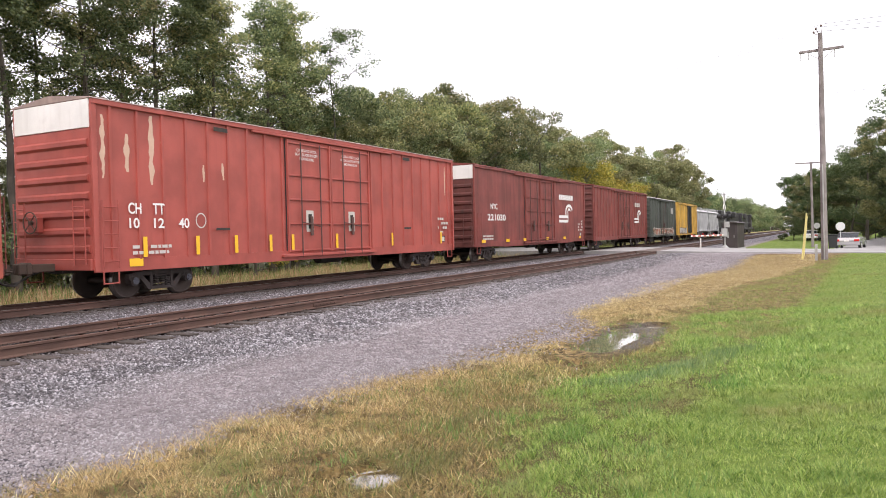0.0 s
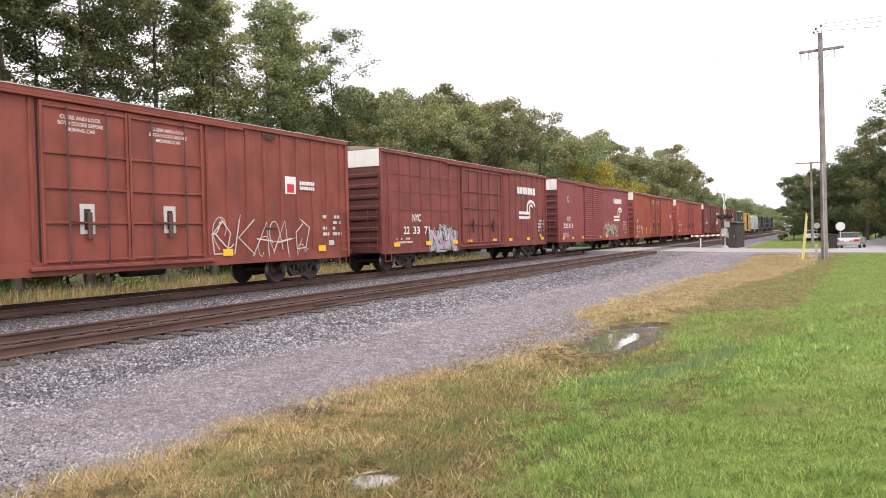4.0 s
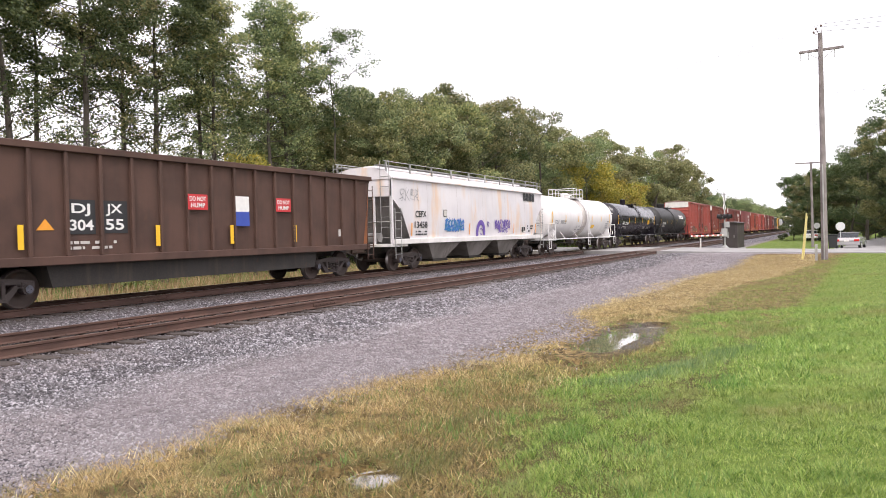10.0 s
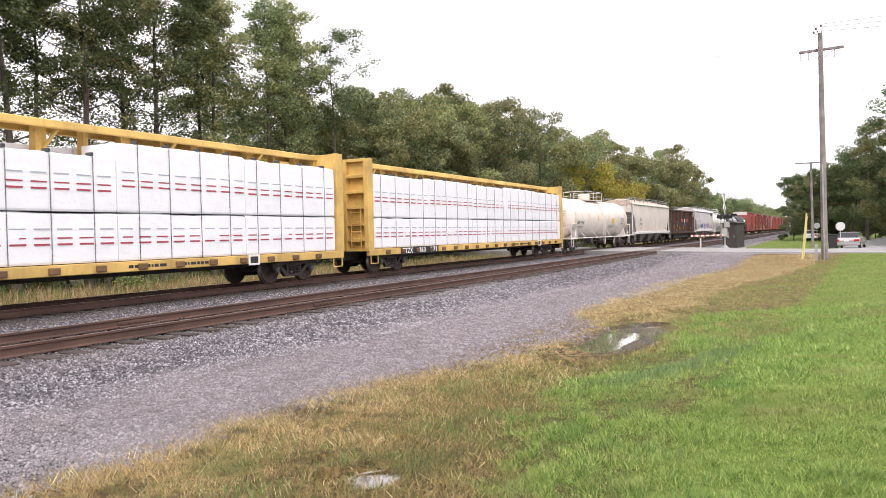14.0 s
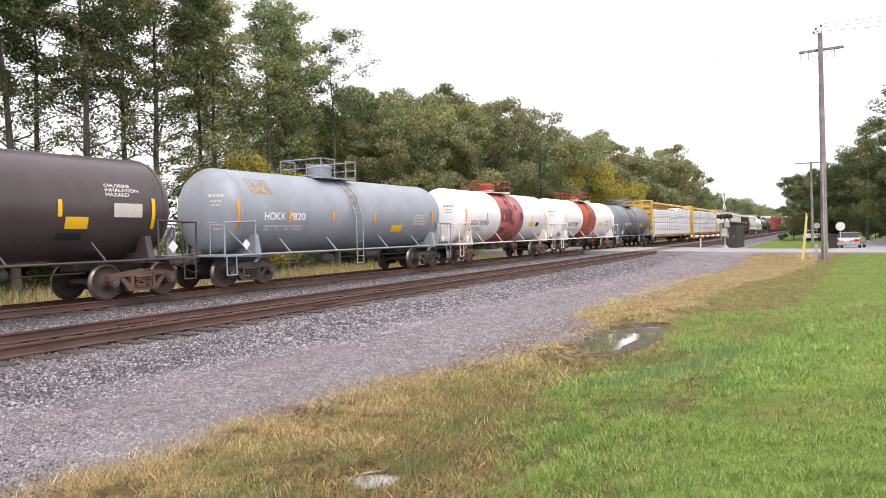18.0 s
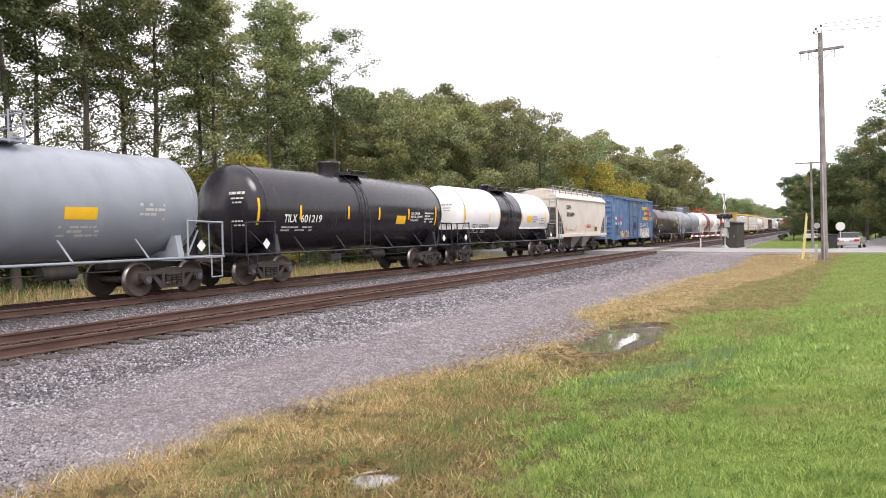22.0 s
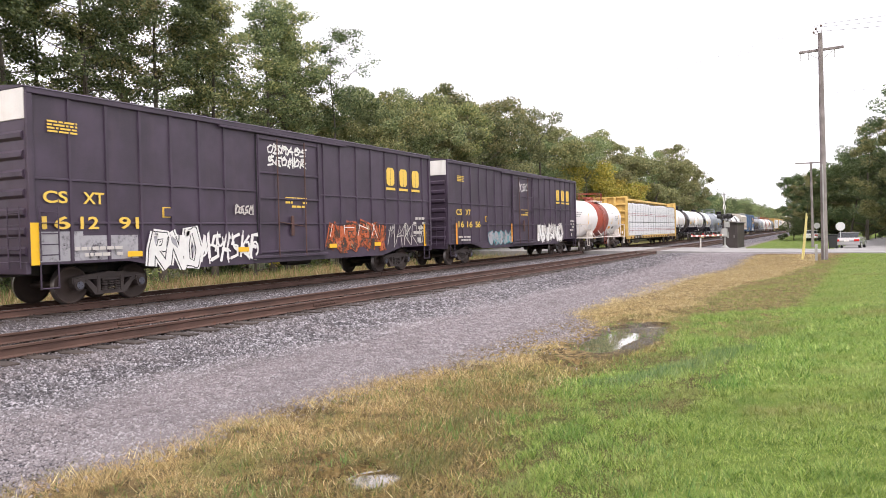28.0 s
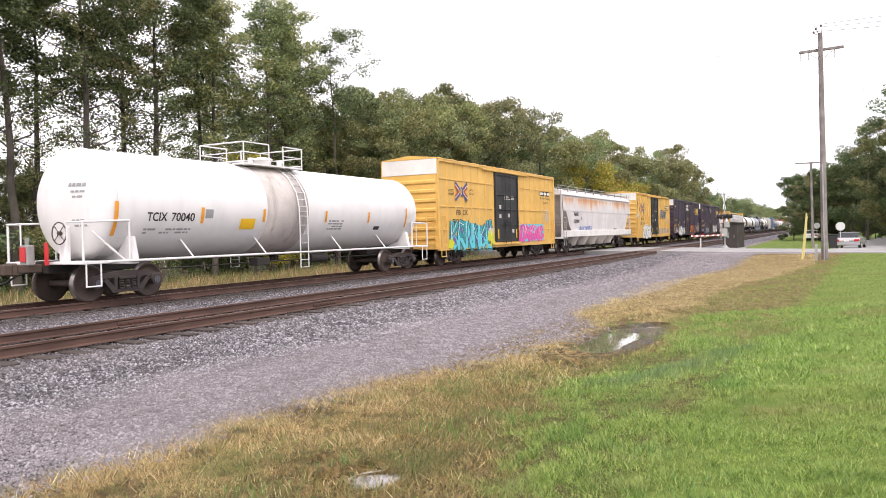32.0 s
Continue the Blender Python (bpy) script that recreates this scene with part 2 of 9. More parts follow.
gx = steps([(-3000, -200, 700), (-200, -60, 28), (-60, -22, 3.8), (-22, -9, 0.5), (-9, -4.3, 0.16), (-4.3, -2.6, 0.07), (-2.6, 1.5, 0.16), (1.5, 8, 0.8), (8, 60, 6.5), (60, 3000, 735)])
gy = steps([(-3000, -60, 735), (-60, 0, 10), (0, 2, 0.5), (2, 4.2, 0.16), (4.2, 5.4, 0.07), (5.4, 9.6, 0.16), (9.6, 15.6, 0.09), (15.6, 17, 0.16), (17, 34, 0.5), (34, 84, 1.2), (84, 200, 8), (200, 3000, 280)])
NX, NY = len(gx), len(gy)
verts = [(x, y, gz(x, y)) for y in gy for x in gx]
loops = []
for j in range(NY - 1):
    for i in range(NX - 1):
        a = j * NX + i
        loops += [a, a + 1, a + NX + 1, a + NX]


def ground_material():
    m, nt, b = nodes_of("ground_gravel_and_grass")
    pos = nd(nt, "NewGeometry").outputs["Position"]
    sep = nd(nt, "SeparateXYZ", {0: pos})
    x, y = sep.outputs[0], sep.outputs[1]
    wob = mth(nt, "SUBTRACT", noise_of(nt, pos, 0.55, 5, 0.6), 0.5)
    wob2 = mth(nt, "SUBTRACT", noise_of(nt, pos, 3.2, 5, 0.7), 0.5)
    xw = mth(nt, "ADD", x, mth(nt, "ADD", mth(nt, "MULTIPLY", wob, 1.3), mth(nt, "MULTIPLY", wob2, 1.0)))
    fine = noise_of(nt, pos, 55, 4, 0.7)
    mid = noise_of(nt, pos, 9, 5, 0.65)
    vor = nd(nt, "TexVoronoi", {"Vector": pos, "Scale": 24.0, "Randomness": 1.0})
    shade = nd(nt, "SeparateColor", {0: vor.outputs["Color"]}).outputs[0]
    # gravel: crushed blue-grey stone with purple-brown fines
    g1 = mixc(nt, mth(nt, "POWER", shade, 1.6), (0.035, 0.034, 0.042), (0.40, 0.375, 0.40))
    g2 = mixc(nt, fine, (0.20, 0.170, 0.176), (0.60, 0.525, 0.54))
    path = mth(nt, "MULTIPLY", mth(nt, "MULTIPLY", ramp(nt, xw, -8.4, -7.2), ramp(nt, y, 3.2, 6.5)), 0.62)
    gravel = mixc(nt, path, g1, g2)
    gravel = mixc(nt, mth(nt, "MULTIPLY", ramp(nt, mid, 0.5, 0.8), 0.35), gravel, (0.22, 0.18, 0.175))
    gravel = mixc(nt, mth(nt, "MULTIPLY", ramp(nt, noise_of(nt, pos, 1.0, 5, 0.6, (2.2, 0.35, 1)), 0.45, 0.7), 0.4), gravel, (0.13, 0.107, 0.108))
    gravel = mixc(nt, mth(nt, "MULTIPLY", ramp(nt, noise_of(nt, pos, 7.0, 4, 0.65), 0.47, 0.62), 0.55), gravel, (0.055, 0.047, 0.05))
    # far-track ballast darkened: the train's shade and brake grime put into one colour
    ax = mth(nt, "ABSOLUTE", mth(nt, "ADD", x, 17.08))
    shade_and_grime = mth(nt, "MULTIPLY", mth(nt, "SUBTRACT", 1.0, ramp(nt, ax, 1.3, 2.6)), 0.75)
    gravel = mixc(nt, shade_and_grime, gravel, (0.062, 0.048, 0.043))
    an = mth(nt, "ABSOLUTE", mth(nt, "ADD", x, 11.35))
    gravel = mixc(nt, mth(nt, "MULTIPLY", mth(nt, "SUBTRACT", 1.0, ramp(nt, an, 0.6, 1.5)), 0.55), gravel, (0.11, 0.085, 0.078))
    # dry grass
    dry = mixc(nt, ramp(nt, mid, 0.35, 0.65), (0.05, 0.034, 0.016), (0.33, 0.23, 0.10))
    dry = mixc(nt, mth(nt, "MULTIPLY", ramp(nt, wob2, 0.02, 0.12), 0.75), dry, (0.075, 0.06, 0.025))
    # lawn
    lawn = mixc(nt, mid, (0.065, 0.105, 0.018), (0.21, 0.285, 0.055))
    lawn = mixc(nt, mth(nt, "MULTIPLY", ramp(nt, noise_of(nt, pos, 0.8, 4), 0.5, 0.75), 0.35), lawn, (0.38, 0.40, 0.14))
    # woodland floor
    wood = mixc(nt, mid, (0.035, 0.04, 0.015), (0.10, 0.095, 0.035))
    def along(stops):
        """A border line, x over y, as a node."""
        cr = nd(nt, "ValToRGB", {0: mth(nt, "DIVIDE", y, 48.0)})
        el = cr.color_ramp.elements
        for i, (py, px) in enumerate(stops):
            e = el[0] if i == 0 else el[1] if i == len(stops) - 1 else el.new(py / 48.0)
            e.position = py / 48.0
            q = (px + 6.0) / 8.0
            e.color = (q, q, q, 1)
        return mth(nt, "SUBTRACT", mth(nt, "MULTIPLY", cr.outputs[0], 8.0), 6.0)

    xe = mth(nt, "ADD", x, mth(nt, "ADD", mth(nt, "MULTIPLY", wob, 0.5), mth(nt, "MULTIPLY", wob2, 0.7)))
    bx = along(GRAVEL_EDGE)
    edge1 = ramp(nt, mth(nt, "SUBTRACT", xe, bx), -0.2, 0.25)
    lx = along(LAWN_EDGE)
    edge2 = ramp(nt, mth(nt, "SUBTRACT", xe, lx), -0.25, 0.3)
    beyond = ramp(nt, mth(nt, "ADD", y, mth(nt, "MULTIPLY", x, 0.55)), 53.0, 54.0)
    lawn_b = ramp(nt, xw, -7.6, -6.6)
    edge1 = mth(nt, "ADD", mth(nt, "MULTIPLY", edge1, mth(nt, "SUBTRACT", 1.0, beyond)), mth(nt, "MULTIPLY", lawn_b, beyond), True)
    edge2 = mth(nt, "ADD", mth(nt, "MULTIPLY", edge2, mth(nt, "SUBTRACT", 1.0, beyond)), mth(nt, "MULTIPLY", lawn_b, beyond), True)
    left = mth(nt, "SUBTRACT", 1.0, ramp(nt, xw, -21.2, -20.2))
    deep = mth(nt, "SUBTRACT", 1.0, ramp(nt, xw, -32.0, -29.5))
    damp = mth(nt, "DIVIDE", mth(nt, "SUBTRACT", xe, bx), mth(nt, "SUBTRACT", lx, bx))
    damp = mth(nt, "MULTIPLY", ramp(nt, damp, 0.4, 0.65), mth(nt, "SUBTRACT", 1.0, ramp(nt, y, 11.5, 13.5)))
    dry = mixc(nt, mth(nt, "MULTIPLY", damp, 0.85), dry, (0.075, 0.058, 0.024))
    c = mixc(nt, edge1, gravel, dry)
    wx = mth(nt, "MULTIPLY", mth(nt, "ADD", x, mth(nt, "ADD", 3.2, mth(nt, "MULTIPLY", wob2, 0.5))), 1.5)
    wy = mth(nt, "MULTIPLY", mth(nt, "ADD", y, mth(nt, "SUBTRACT", wob, 13.3)), 0.42)
    wet = mth(nt, "ADD", mth(nt, "MULTIPLY", wx, wx), mth(nt, "MULTIPLY", wy, wy))
    wet = mth(nt, "SUBTRACT", 1.0, ramp(nt, wet, 0.35, 1.3))
    c = mixc(nt, mth(nt, "MULTIPLY", wet, 0.85), c, (0.045, 0.034, 0.026))
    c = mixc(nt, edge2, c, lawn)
    c = mixc(nt, left, c, mixc(nt, ramp(nt, mid, 0.35, 0.65), (0.42, 0.34, 0.15), (0.18, 0.20, 0.065)))
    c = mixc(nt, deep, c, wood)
    nt.links.new(c, b.inputs["Base Color"])
    nt.links.new(mth(nt, "SUBTRACT", 0.9, mth(nt, "MULTIPLY", wet, 0.5)), b.inputs["Roughness"])
    b.inputs["Specular IOR Level"].default_value = 0.2
    hgt = mth(nt, "ADD", mth(nt, "MULTIPLY", vor.outputs["Distance"], -1.2), mth(nt, "MULTIPLY", fine, 0.8))
    bp = nd(nt, "Bump", {"Strength": 0.9, "Distance": 0.03, "Height": hgt})
    nt.links.new(bp.outputs[0], b.inputs["Normal"])
    return m


GROUND = ground_material()
ground = tagged(new("ground", raw_mesh("ground", verts, 4, loops, GROUND)), "gravel shoulder, dry grass and mown lawn beside the tracks", "ground", kind="structure")

# standing water
m, nt, b = nodes_of("puddle_water")
b.inputs["Base Color"].default_value = (0.16, 0.13, 0.10, 1)
b.inputs["Roughness"].default_value = 0.03
b.inputs["IOR"].default_value = 1.6
b.inputs["Specular IOR Level"].default_value = 1.0
b.inputs["Coat Weight"].default_value = 1.0
b.inputs["Coat IOR"].default_value = 1.6
b.inputs["Coat Roughness"].default_value = 0.02
tcw = nd(nt, "NewGeometry").outputs["Position"]
nt.links.new(nd(nt, "Bump", {"Strength": 0.08, "Distance": 0.02, "Height": noise_of(nt, tcw, 4, 3)}).outputs[0], b.inputs["Normal"])
WATER = m
for level, (px, py, rx, ry, lean) in enumerate(PUDDLES):
    g = Geo()
    ring = []
    zw = WATER_Z - 0.004 * level
    if py < 9:
        low = gz(px, py)
        zw = low + 0.34 * (sum(gz(px + rx * 1.5 * math.cos(a), py + ry * 1.5 * math.sin(a)) for a in (0, 1.57, 3.14, 4.71)) / 4 - low)
    for k in range(40):
        a = 2 * math.pi * k / 40
        wy = ry * 1.9 * math.sin(a)
        ring.append((px + rx * 1.9 * math.cos(a) + lean * wy * 0.35, py + wy, zw))
    g.add(ring, [tuple(range(40))])
    tagged(new("puddle", g.mesh("puddle", WATER)), "shallow rainwater puddle in the dry grass ditch", "puddle", kind="structure")


# ---- scattered stuff ----
rng = np.random.default_rng(11)


def heights(xs, ys):
    return np.array([gz(float(a), float(c)) for a, c in zip(xs, ys)])


def stone_material():
    m, nt, b = nodes_of("crushed_stone")
    rnd = nd(nt, "NewGeometry").outputs["Random Per Island"]
    pos = nd(nt, "NewGeometry").outputs["Position"]
    c = mixc(nt, mth(nt, "POWER", rnd, 2.0), (0.036, 0.035, 0.042), (0.55, 0.525, 0.56))
    c = mixc(nt, mth(nt, "MULTIPLY", ramp(nt, noise_of(nt, pos, 0.9, 4), 0.45, 0.7), 0.3), c, (0.24, 0.195, 0.193))
    c = mixc(nt, mth(nt, "MULTIPLY", ramp(nt, noise_of(nt, pos, 5.0, 4, 0.65), 0.46, 0.6), 0.55), c, (0.07, 0.064, 0.07))
    c = mixc(nt, mth(nt, "MULTIPLY", ramp(nt, noise_of(nt, pos, 1.0, 5, 0.6, (2.2, 0.35, 1)), 0.5, 0.68), 0.3), c, (0.08, 0.068, 0.07))
    c = mixc(nt, mth(nt, "MULTIPLY", noise_of(nt, pos, 60, 3), 0.25), c, (0.2, 0.17, 0.16))
    sx = nd(nt, "SeparateXYZ", {0: pos}).outputs[0]
    lane = mth(nt, "MULTIPLY", ramp(nt, mth(nt, "ADD", sx, mth(nt, "MULTIPLY", noise_of(nt, pos, 0.5, 4), 1.6)), -7.6, -6.4), 0.45)
    c = mixc(nt, lane, c, (0.34, 0.30, 0.308))
    # stones by the far track take the same painted under-train shade and grime
    ax = mth(nt, "ABSOLUTE", mth(nt, "ADD", sx, 17.08))
    c = mixc(nt, mth(nt, "MULTIPLY", mth(nt, "SUBTRACT", 1.0, ramp(nt, ax, 1.3, 2.6)), 0.7), c, (0.062, 0.048, 0.043))
    an = mth(nt, "ABSOLUTE", mth(nt, "ADD", sx, 11.35))
    c = mixc(nt, mth(nt, "MULTIPLY", mth(nt, "SUBTRACT", 1.0, ramp(nt, an, 0.8, 2.1)), 0.6), c, (0.10, 0.08, 0.075))
    nt.links.new(c, b.inputs["Base Color"])
    b.inputs["Roughness"].default_value = 0.85
    return m


def scatter_stones(name, x0, x1, y0, y1, count, size, material, label, keep=None):
    xs, ys = rng.uniform(x0, x1, count), rng.uniform(y0, y1, count)
    if keep is not None:
        ok = keep(xs, ys)
        xs, ys = xs[ok], ys[ok]
    n = len(xs)
    zs = heights(xs, ys)
    base = np.array([(1, 0, 0), (0, 1, 0), (-1, 0, 0), (0, -1, 0), (0, 0, 1), (0, 0, -1)], float)
    v = base[None] * rng.uniform(0.55, 1.25, (n, 6, 1)) + rng.normal(0, 0.16, (n, 6, 3))
    s = size * rng.uniform(0.5, 1.25, (n, 1, 1)) * np.array([1.0, 1.0, 0.75])[None, None]
    a = rng.uniform(0, 2 * np.pi, n)
    ca, sa = np.cos(a), np.sin(a)
    t = rng.uniform(-0.7, 0.7, n)
    ct, st = np.cos(t), np.sin(t)
    v = v * s
    vx = v[..., 0] * ct[:, None] - v[..., 2] * st[:, None]
    vz = v[..., 0] * st[:, None] + v[..., 2] * ct[:, None]
    X = vx * ca[:, None] - v[..., 1] * sa[:, None] + xs[:, None]
    Y = vx * sa[:, None] + v[..., 1] * ca[:, None] + ys[:, None]
    Z = vz + zs[:, None] + size * 0.22
    tri = np.array([(0, 1, 4), (1, 2, 4), (2, 3, 4), (3, 0, 4), (1, 0, 5), (2, 1, 5), (3, 2, 5), (0, 3, 5)])
    loops = (tri[None] + (np.arange(n) * 6)[:, None, None]).ravel()
    me = raw_mesh(name, np.stack([X, Y, Z], -1).reshape(-1, 3), 3, loops, material)
    return tagged(new(name, me), label, "gravel", kind="stuff")


STONE = stone_material()
def np_smooth(a, b, x):
    t = np.clip((x - a) / (b - a), 0, 1)
    return t * t * (3 - 2 * t)


def gravel_edge(ys):
    return np.interp(ys, [p[0] for p in GRAVEL_EDGE], [p[1] for p in GRAVEL_EDGE]) + 0.06 * np.sin(ys * 3.1) + 0.05 * np.sin(ys * 7.7)


def lawn_edge(ys):
    return np.interp(ys, [p[0] for p in LAWN_EDGE], [p[1] for p in LAWN_EDGE]) + 0.07 * np.sin(ys * 2.7) + 0.05 * np.sin(ys * 6.1)


edge_gravel = lambda xs, ys: (xs < gravel_edge(ys) + rng.normal(0, 0.22, len(xs))) & (rng.random(len(xs)) < 1.0 - 0.55 * np_smooth(-8.4, -7.2, xs + 0.3 * np.sin(ys * 0.9)) * (1 - np_smooth(-1.3, -0.5, xs - gravel_edge(ys))))


def off_ties(xs, ys):
    k = (ys + 4.0) / 0.535
    on = np.abs(k - np.round(k)) * 0.535 < 0.135
    near = (np.abs(xs - NEAR_TRACK) < 1.34) | (np.abs(xs - FAR_TRACK) < 1.34)
    return ~(on & near) | (rng.random(len(xs)) < 0.06)


scatter_stones("ballast_stone", -9.9, -7.6, 2.0, 10.0, 25000, 0.025, STONE, "coarse crushed grey stone on the ballast shoulder")
scatter_stones("ballast_stone", -8.2, -5.0, 2.0, 5.2, 18000, 0.020, STONE, "coarse crushed grey stone on the shoulder", edge_gravel)
scatter_stones("ballast_stone", -8.4, -3.6, 4.0, 10.0, 44000, 0.0175, STONE, "loose crushed grey stone on the shoulder", edge_gravel)
scatter_stones("ballast_stone", -9.9, -7.4, 10.0, 24.0, 22000, 0.034, STONE, "coarse crushed grey stone on the ballast shoulder")
scatter_stones("ballast_stone", -8.4, -3.4, 10.0, 24.0, 34000, 0.025, STONE, "loose crushed grey stone on the shoulder", edge_gravel)
scatter_stones("ballast_stone", -16.2, -9.6, 3.0, 26.0, 38000, 0.029, STONE, "coarse grey ballast between the two tracks", off_ties)
scatter_stones("ballast_stone", -19.6, -9.6, 26.0, 46.0, 18000, 0.036, STONE, "coarse grey ballast along the tracks", off_ties)
scatter_stones("ballast_stone", -9.9, -3.4, 24.0, 48.0, 16000, 0.042, STONE, "loose crushed grey stone on the shoulder", edge_gravel)
scatter_stones("ballast_stone", -20.2, -15.8, 1.0, 26.0, 16000, 0.03, STONE, "coarse grey ballast along the tracks", off_ties)


def blades(name, xs, ys, h0, h1, w, lean, material, label, category, zoff=0.0, tuft=0.0):
    """Single slim leaning blades."""
    n = len(xs)
    zs = heights(xs, ys) + zoff
    a = rng.uniform(0, 2 * np.pi, n)
    la = rng.uniform(0, 2 * np.pi, n)
    h = rng.uniform(h0, h1, n)
    if tuft:
        field = np.array([noise.noise(Vector((p * 5.5, q * 4.0, 2.2))) + 0.6 * noise.noise(Vector((p * 1.4, q * 1.1, 5.2))) for p, q in zip(xs, ys)])
        h = h * np.clip(0.85 + tuft * field, 0.35, 2.2)
    wd = w * rng.uniform(0.6, 1.4, n)
    ln = h * rng.uniform(0.1 if lean < 1.2 else 0.45, lean, n)
    dx, dy = np.cos(a) * wd, np.sin(a) * wd
    lx, ly = np.cos(la) * ln, np.sin(la) * ln
    P = np.zeros((n, 3, 3))
    P[:, 0] = np.stack([xs - dx, ys - dy, zs - 0.01], -1)
    P[:, 1] = np.stack([xs + dx, ys + dy, zs - 0.01], -1)
    P[:, 2] = np.stack([xs + lx, ys + ly, zs + np.sqrt(np.maximum((0.22 * h) ** 2, h * h - ln * ln))], -1)
    loops = np.arange(n * 3)
    me = raw_mesh(name, P.reshape(-1, 3), 3, loops, material)
    return tagged(new(name, me), label, category, kind="stuff")


LAWN = leafy("lawn_blade", [(0.055, 0.105, 0.020), (0.150, 0.242, 0.040), (0.255, 0.355, 0.068), (0.45, 0.48, 0.16)], 0.2, [((0.33, 0.34, 0.11), 0.9, 0.5, 0.72, 0.55), ((0.11, 0.21, 0.035), 1.7, 0.53, 0.68, 0.6), ((0.27, 0.23, 0.10), 0.5, 0.5, 0.68, 0.65)])
DAMPSTRAW = leafy("damp_dead_blade", [(0.045, 0.030, 0.012), (0.19, 0.135, 0.047), (0.33, 0.25, 0.08), (0.64, 0.49, 0.22)], 0.2, [((0.10, 0.13, 0.03), 1.3, 0.45, 0.6, 0.6)])
STRAW = leafy("dry_blade", [(0.06, 0.04, 0.016), (0.40, 0.29, 0.105), (0.90, 0.72, 0.36), (0.25, 0.26, 0.06)], 0.2, [((0.17, 0.19, 0.045), 1.1, 0.48, 0.62, 0.7), ((0.085, 0.055, 0.022), 1.7, 0.52, 0.62, 0.75)])
PALESTRAW = leafy("pale_straw", [(0.20, 0.13, 0.055), (0.44, 0.33, 0.15), (0.74, 0.62, 0.36)], 0.2)
BLUEWEED = leafy("bluish_weed_blade", [(0.08, 0.15, 0.05), (0.16, 0.25, 0.09), (0.27, 0.35, 0.16)], 0.15)
WEED = leafy("weed_blade", [(0.07, 0.14, 0.03), (0.14, 0.23, 0.05), (0.22, 0.29, 0.09)], 0.3)


def lawn_pts(y0, y1, per, x1f):
    n = int(per * (y1 - y0) * 4.2)
    ys = rng.uniform(y0, y1, n)
    xs = rng.uniform(-4.0, 1.8 if y1 < 20 else 4.4, n)
    lx = lawn_edge(ys) + rng.normal(0, 0.16, n)
    ok = (xs > lx) & (xs < 0.075 * ys + x1f)
    return xs[ok], ys[ok]


def dry_pts(y0, y1, per, damp=False):
    n = int(per * (y1 - y0) * 3.6)
    ys = rng.uniform(y0, y1, n)
    xs = rng.uniform(-5.8, -0.5, n)
    lo = gravel_edge(ys) + rng.normal(0, 0.22, n)
    hi = lawn_edge(ys) + rng.normal(0, 0.2, n)
    ok = (xs > lo) & (xs < hi)
    for px, py, rx, ry, lean in PUDDLES:
        ok &= ((xs - px - lean * (ys - py) * 0.35) / (rx * 1.2 + 0.06)) ** 2 + ((ys - py + 0.08) / (ry * 1.2 + 0.16)) ** 2 > rng.uniform(-0.6 if py < 9 else 0.6, 1.0, n)
    ok &= (((xs + 3.3) / 0.72) ** 2 + ((ys - 12.7) / 2.5) ** 2 > 1.0) | (rng.random(n) < 0.12)
    f = (xs - gravel_edge(ys)) / (lawn_edge(ys) - gravel_edge(ys)) + rng.normal(0, 0.14, n)
    ok &= ((f > 0.52) & (ys < 12.5)) == damp
    return xs[ok], ys[ok]


blades("lawn_grass", *lawn_pts(3.0, 8.5, 13000, 0.6), 0.03, 0.085, 0.0042, 1.5, LAWN, "short bright green mown lawn grass", "grass", tuft=1.3)
blades("lawn_grass", *lawn_pts(8.5, 17, 4600, 0.6), 0.03, 0.09, 0.006, 1.4, LAWN, "short bright green mown lawn grass", "grass", tuft=1.2)
blades("lawn_grass", *lawn_pts(17, 46, 900, 0.6), 0.025, 0.06, 0.009, 1.3, LAWN, "short bright green mown lawn grass", "grass")
blades("dry_grass", *dry_pts(2.2, 8.5, 11000), 0.03, 0.11, 0.003, 2.2, STRAW, "matted yellow-brown dry grass along the gravel", "grass")
blades("dry_grass", *dry_pts(8.5, 18, 4600), 0.03, 0.10, 0.0045, 2.2, STRAW, "matted yellow-brown dry grass along the gravel", "grass")
blades("dry_grass", *dry_pts(18, 46, 900), 0.03, 0.10, 0.008, 2.0, PALESTRAW, "matted yellow-brown dry grass along the gravel", "grass")
blades("dry_grass", *dry_pts(2.2, 8.5, 12000, True), 0.03, 0.10, 0.0034, 2.0, DAMPSTRAW, "dark damp dead grass between straw and lawn", "grass")
blades("dry_grass", *dry_pts(8.5, 13, 5200, True), 0.03, 0.10, 0.005, 2.0, DAMPSTRAW, "dark damp dead grass between straw and lawn", "grass")
cx, cy = [], []
for k in range(46):
    qx, qy = rng.uniform(-4.6, -0.4), rng.uniform(3.3, 15)
    cx.append(rng.normal(qx, 0.13, 60))
    cy.append(rng.normal(qy, 0.13, 60))
sx, sy = [], []
for k in range(620):
    qy = rng.uniform(2.6, 20)
    ga, la = float(gravel_edge(np.array([qy]))[0]), float(lawn_edge(np.array([qy]))[0])
    qx = ga + 0.1 + (la - ga) * rng.uniform(0, 1) ** 1.7
    if ((qx + 3.3) / 0.85) ** 2 + ((qy - 12.6) / 2.8) ** 2 < 1.0 or ((qx + 3.4) / 0.55) ** 2 + ((qy - 4.75) / 0.5) ** 2 < 1.0:
        continue
    sx.append(rng.normal(qx, 0.10, 34))
    sy.append(rng.normal(qy, 0.10, 34))
blades("straw_tuft", np.concatenate(sx), np.concatenate(sy), 0.05, 0.16, 0.0042, 1.7, PALESTRAW, "pale tufts of dead straw in the ditch", "grass")
sx, sy = [], []
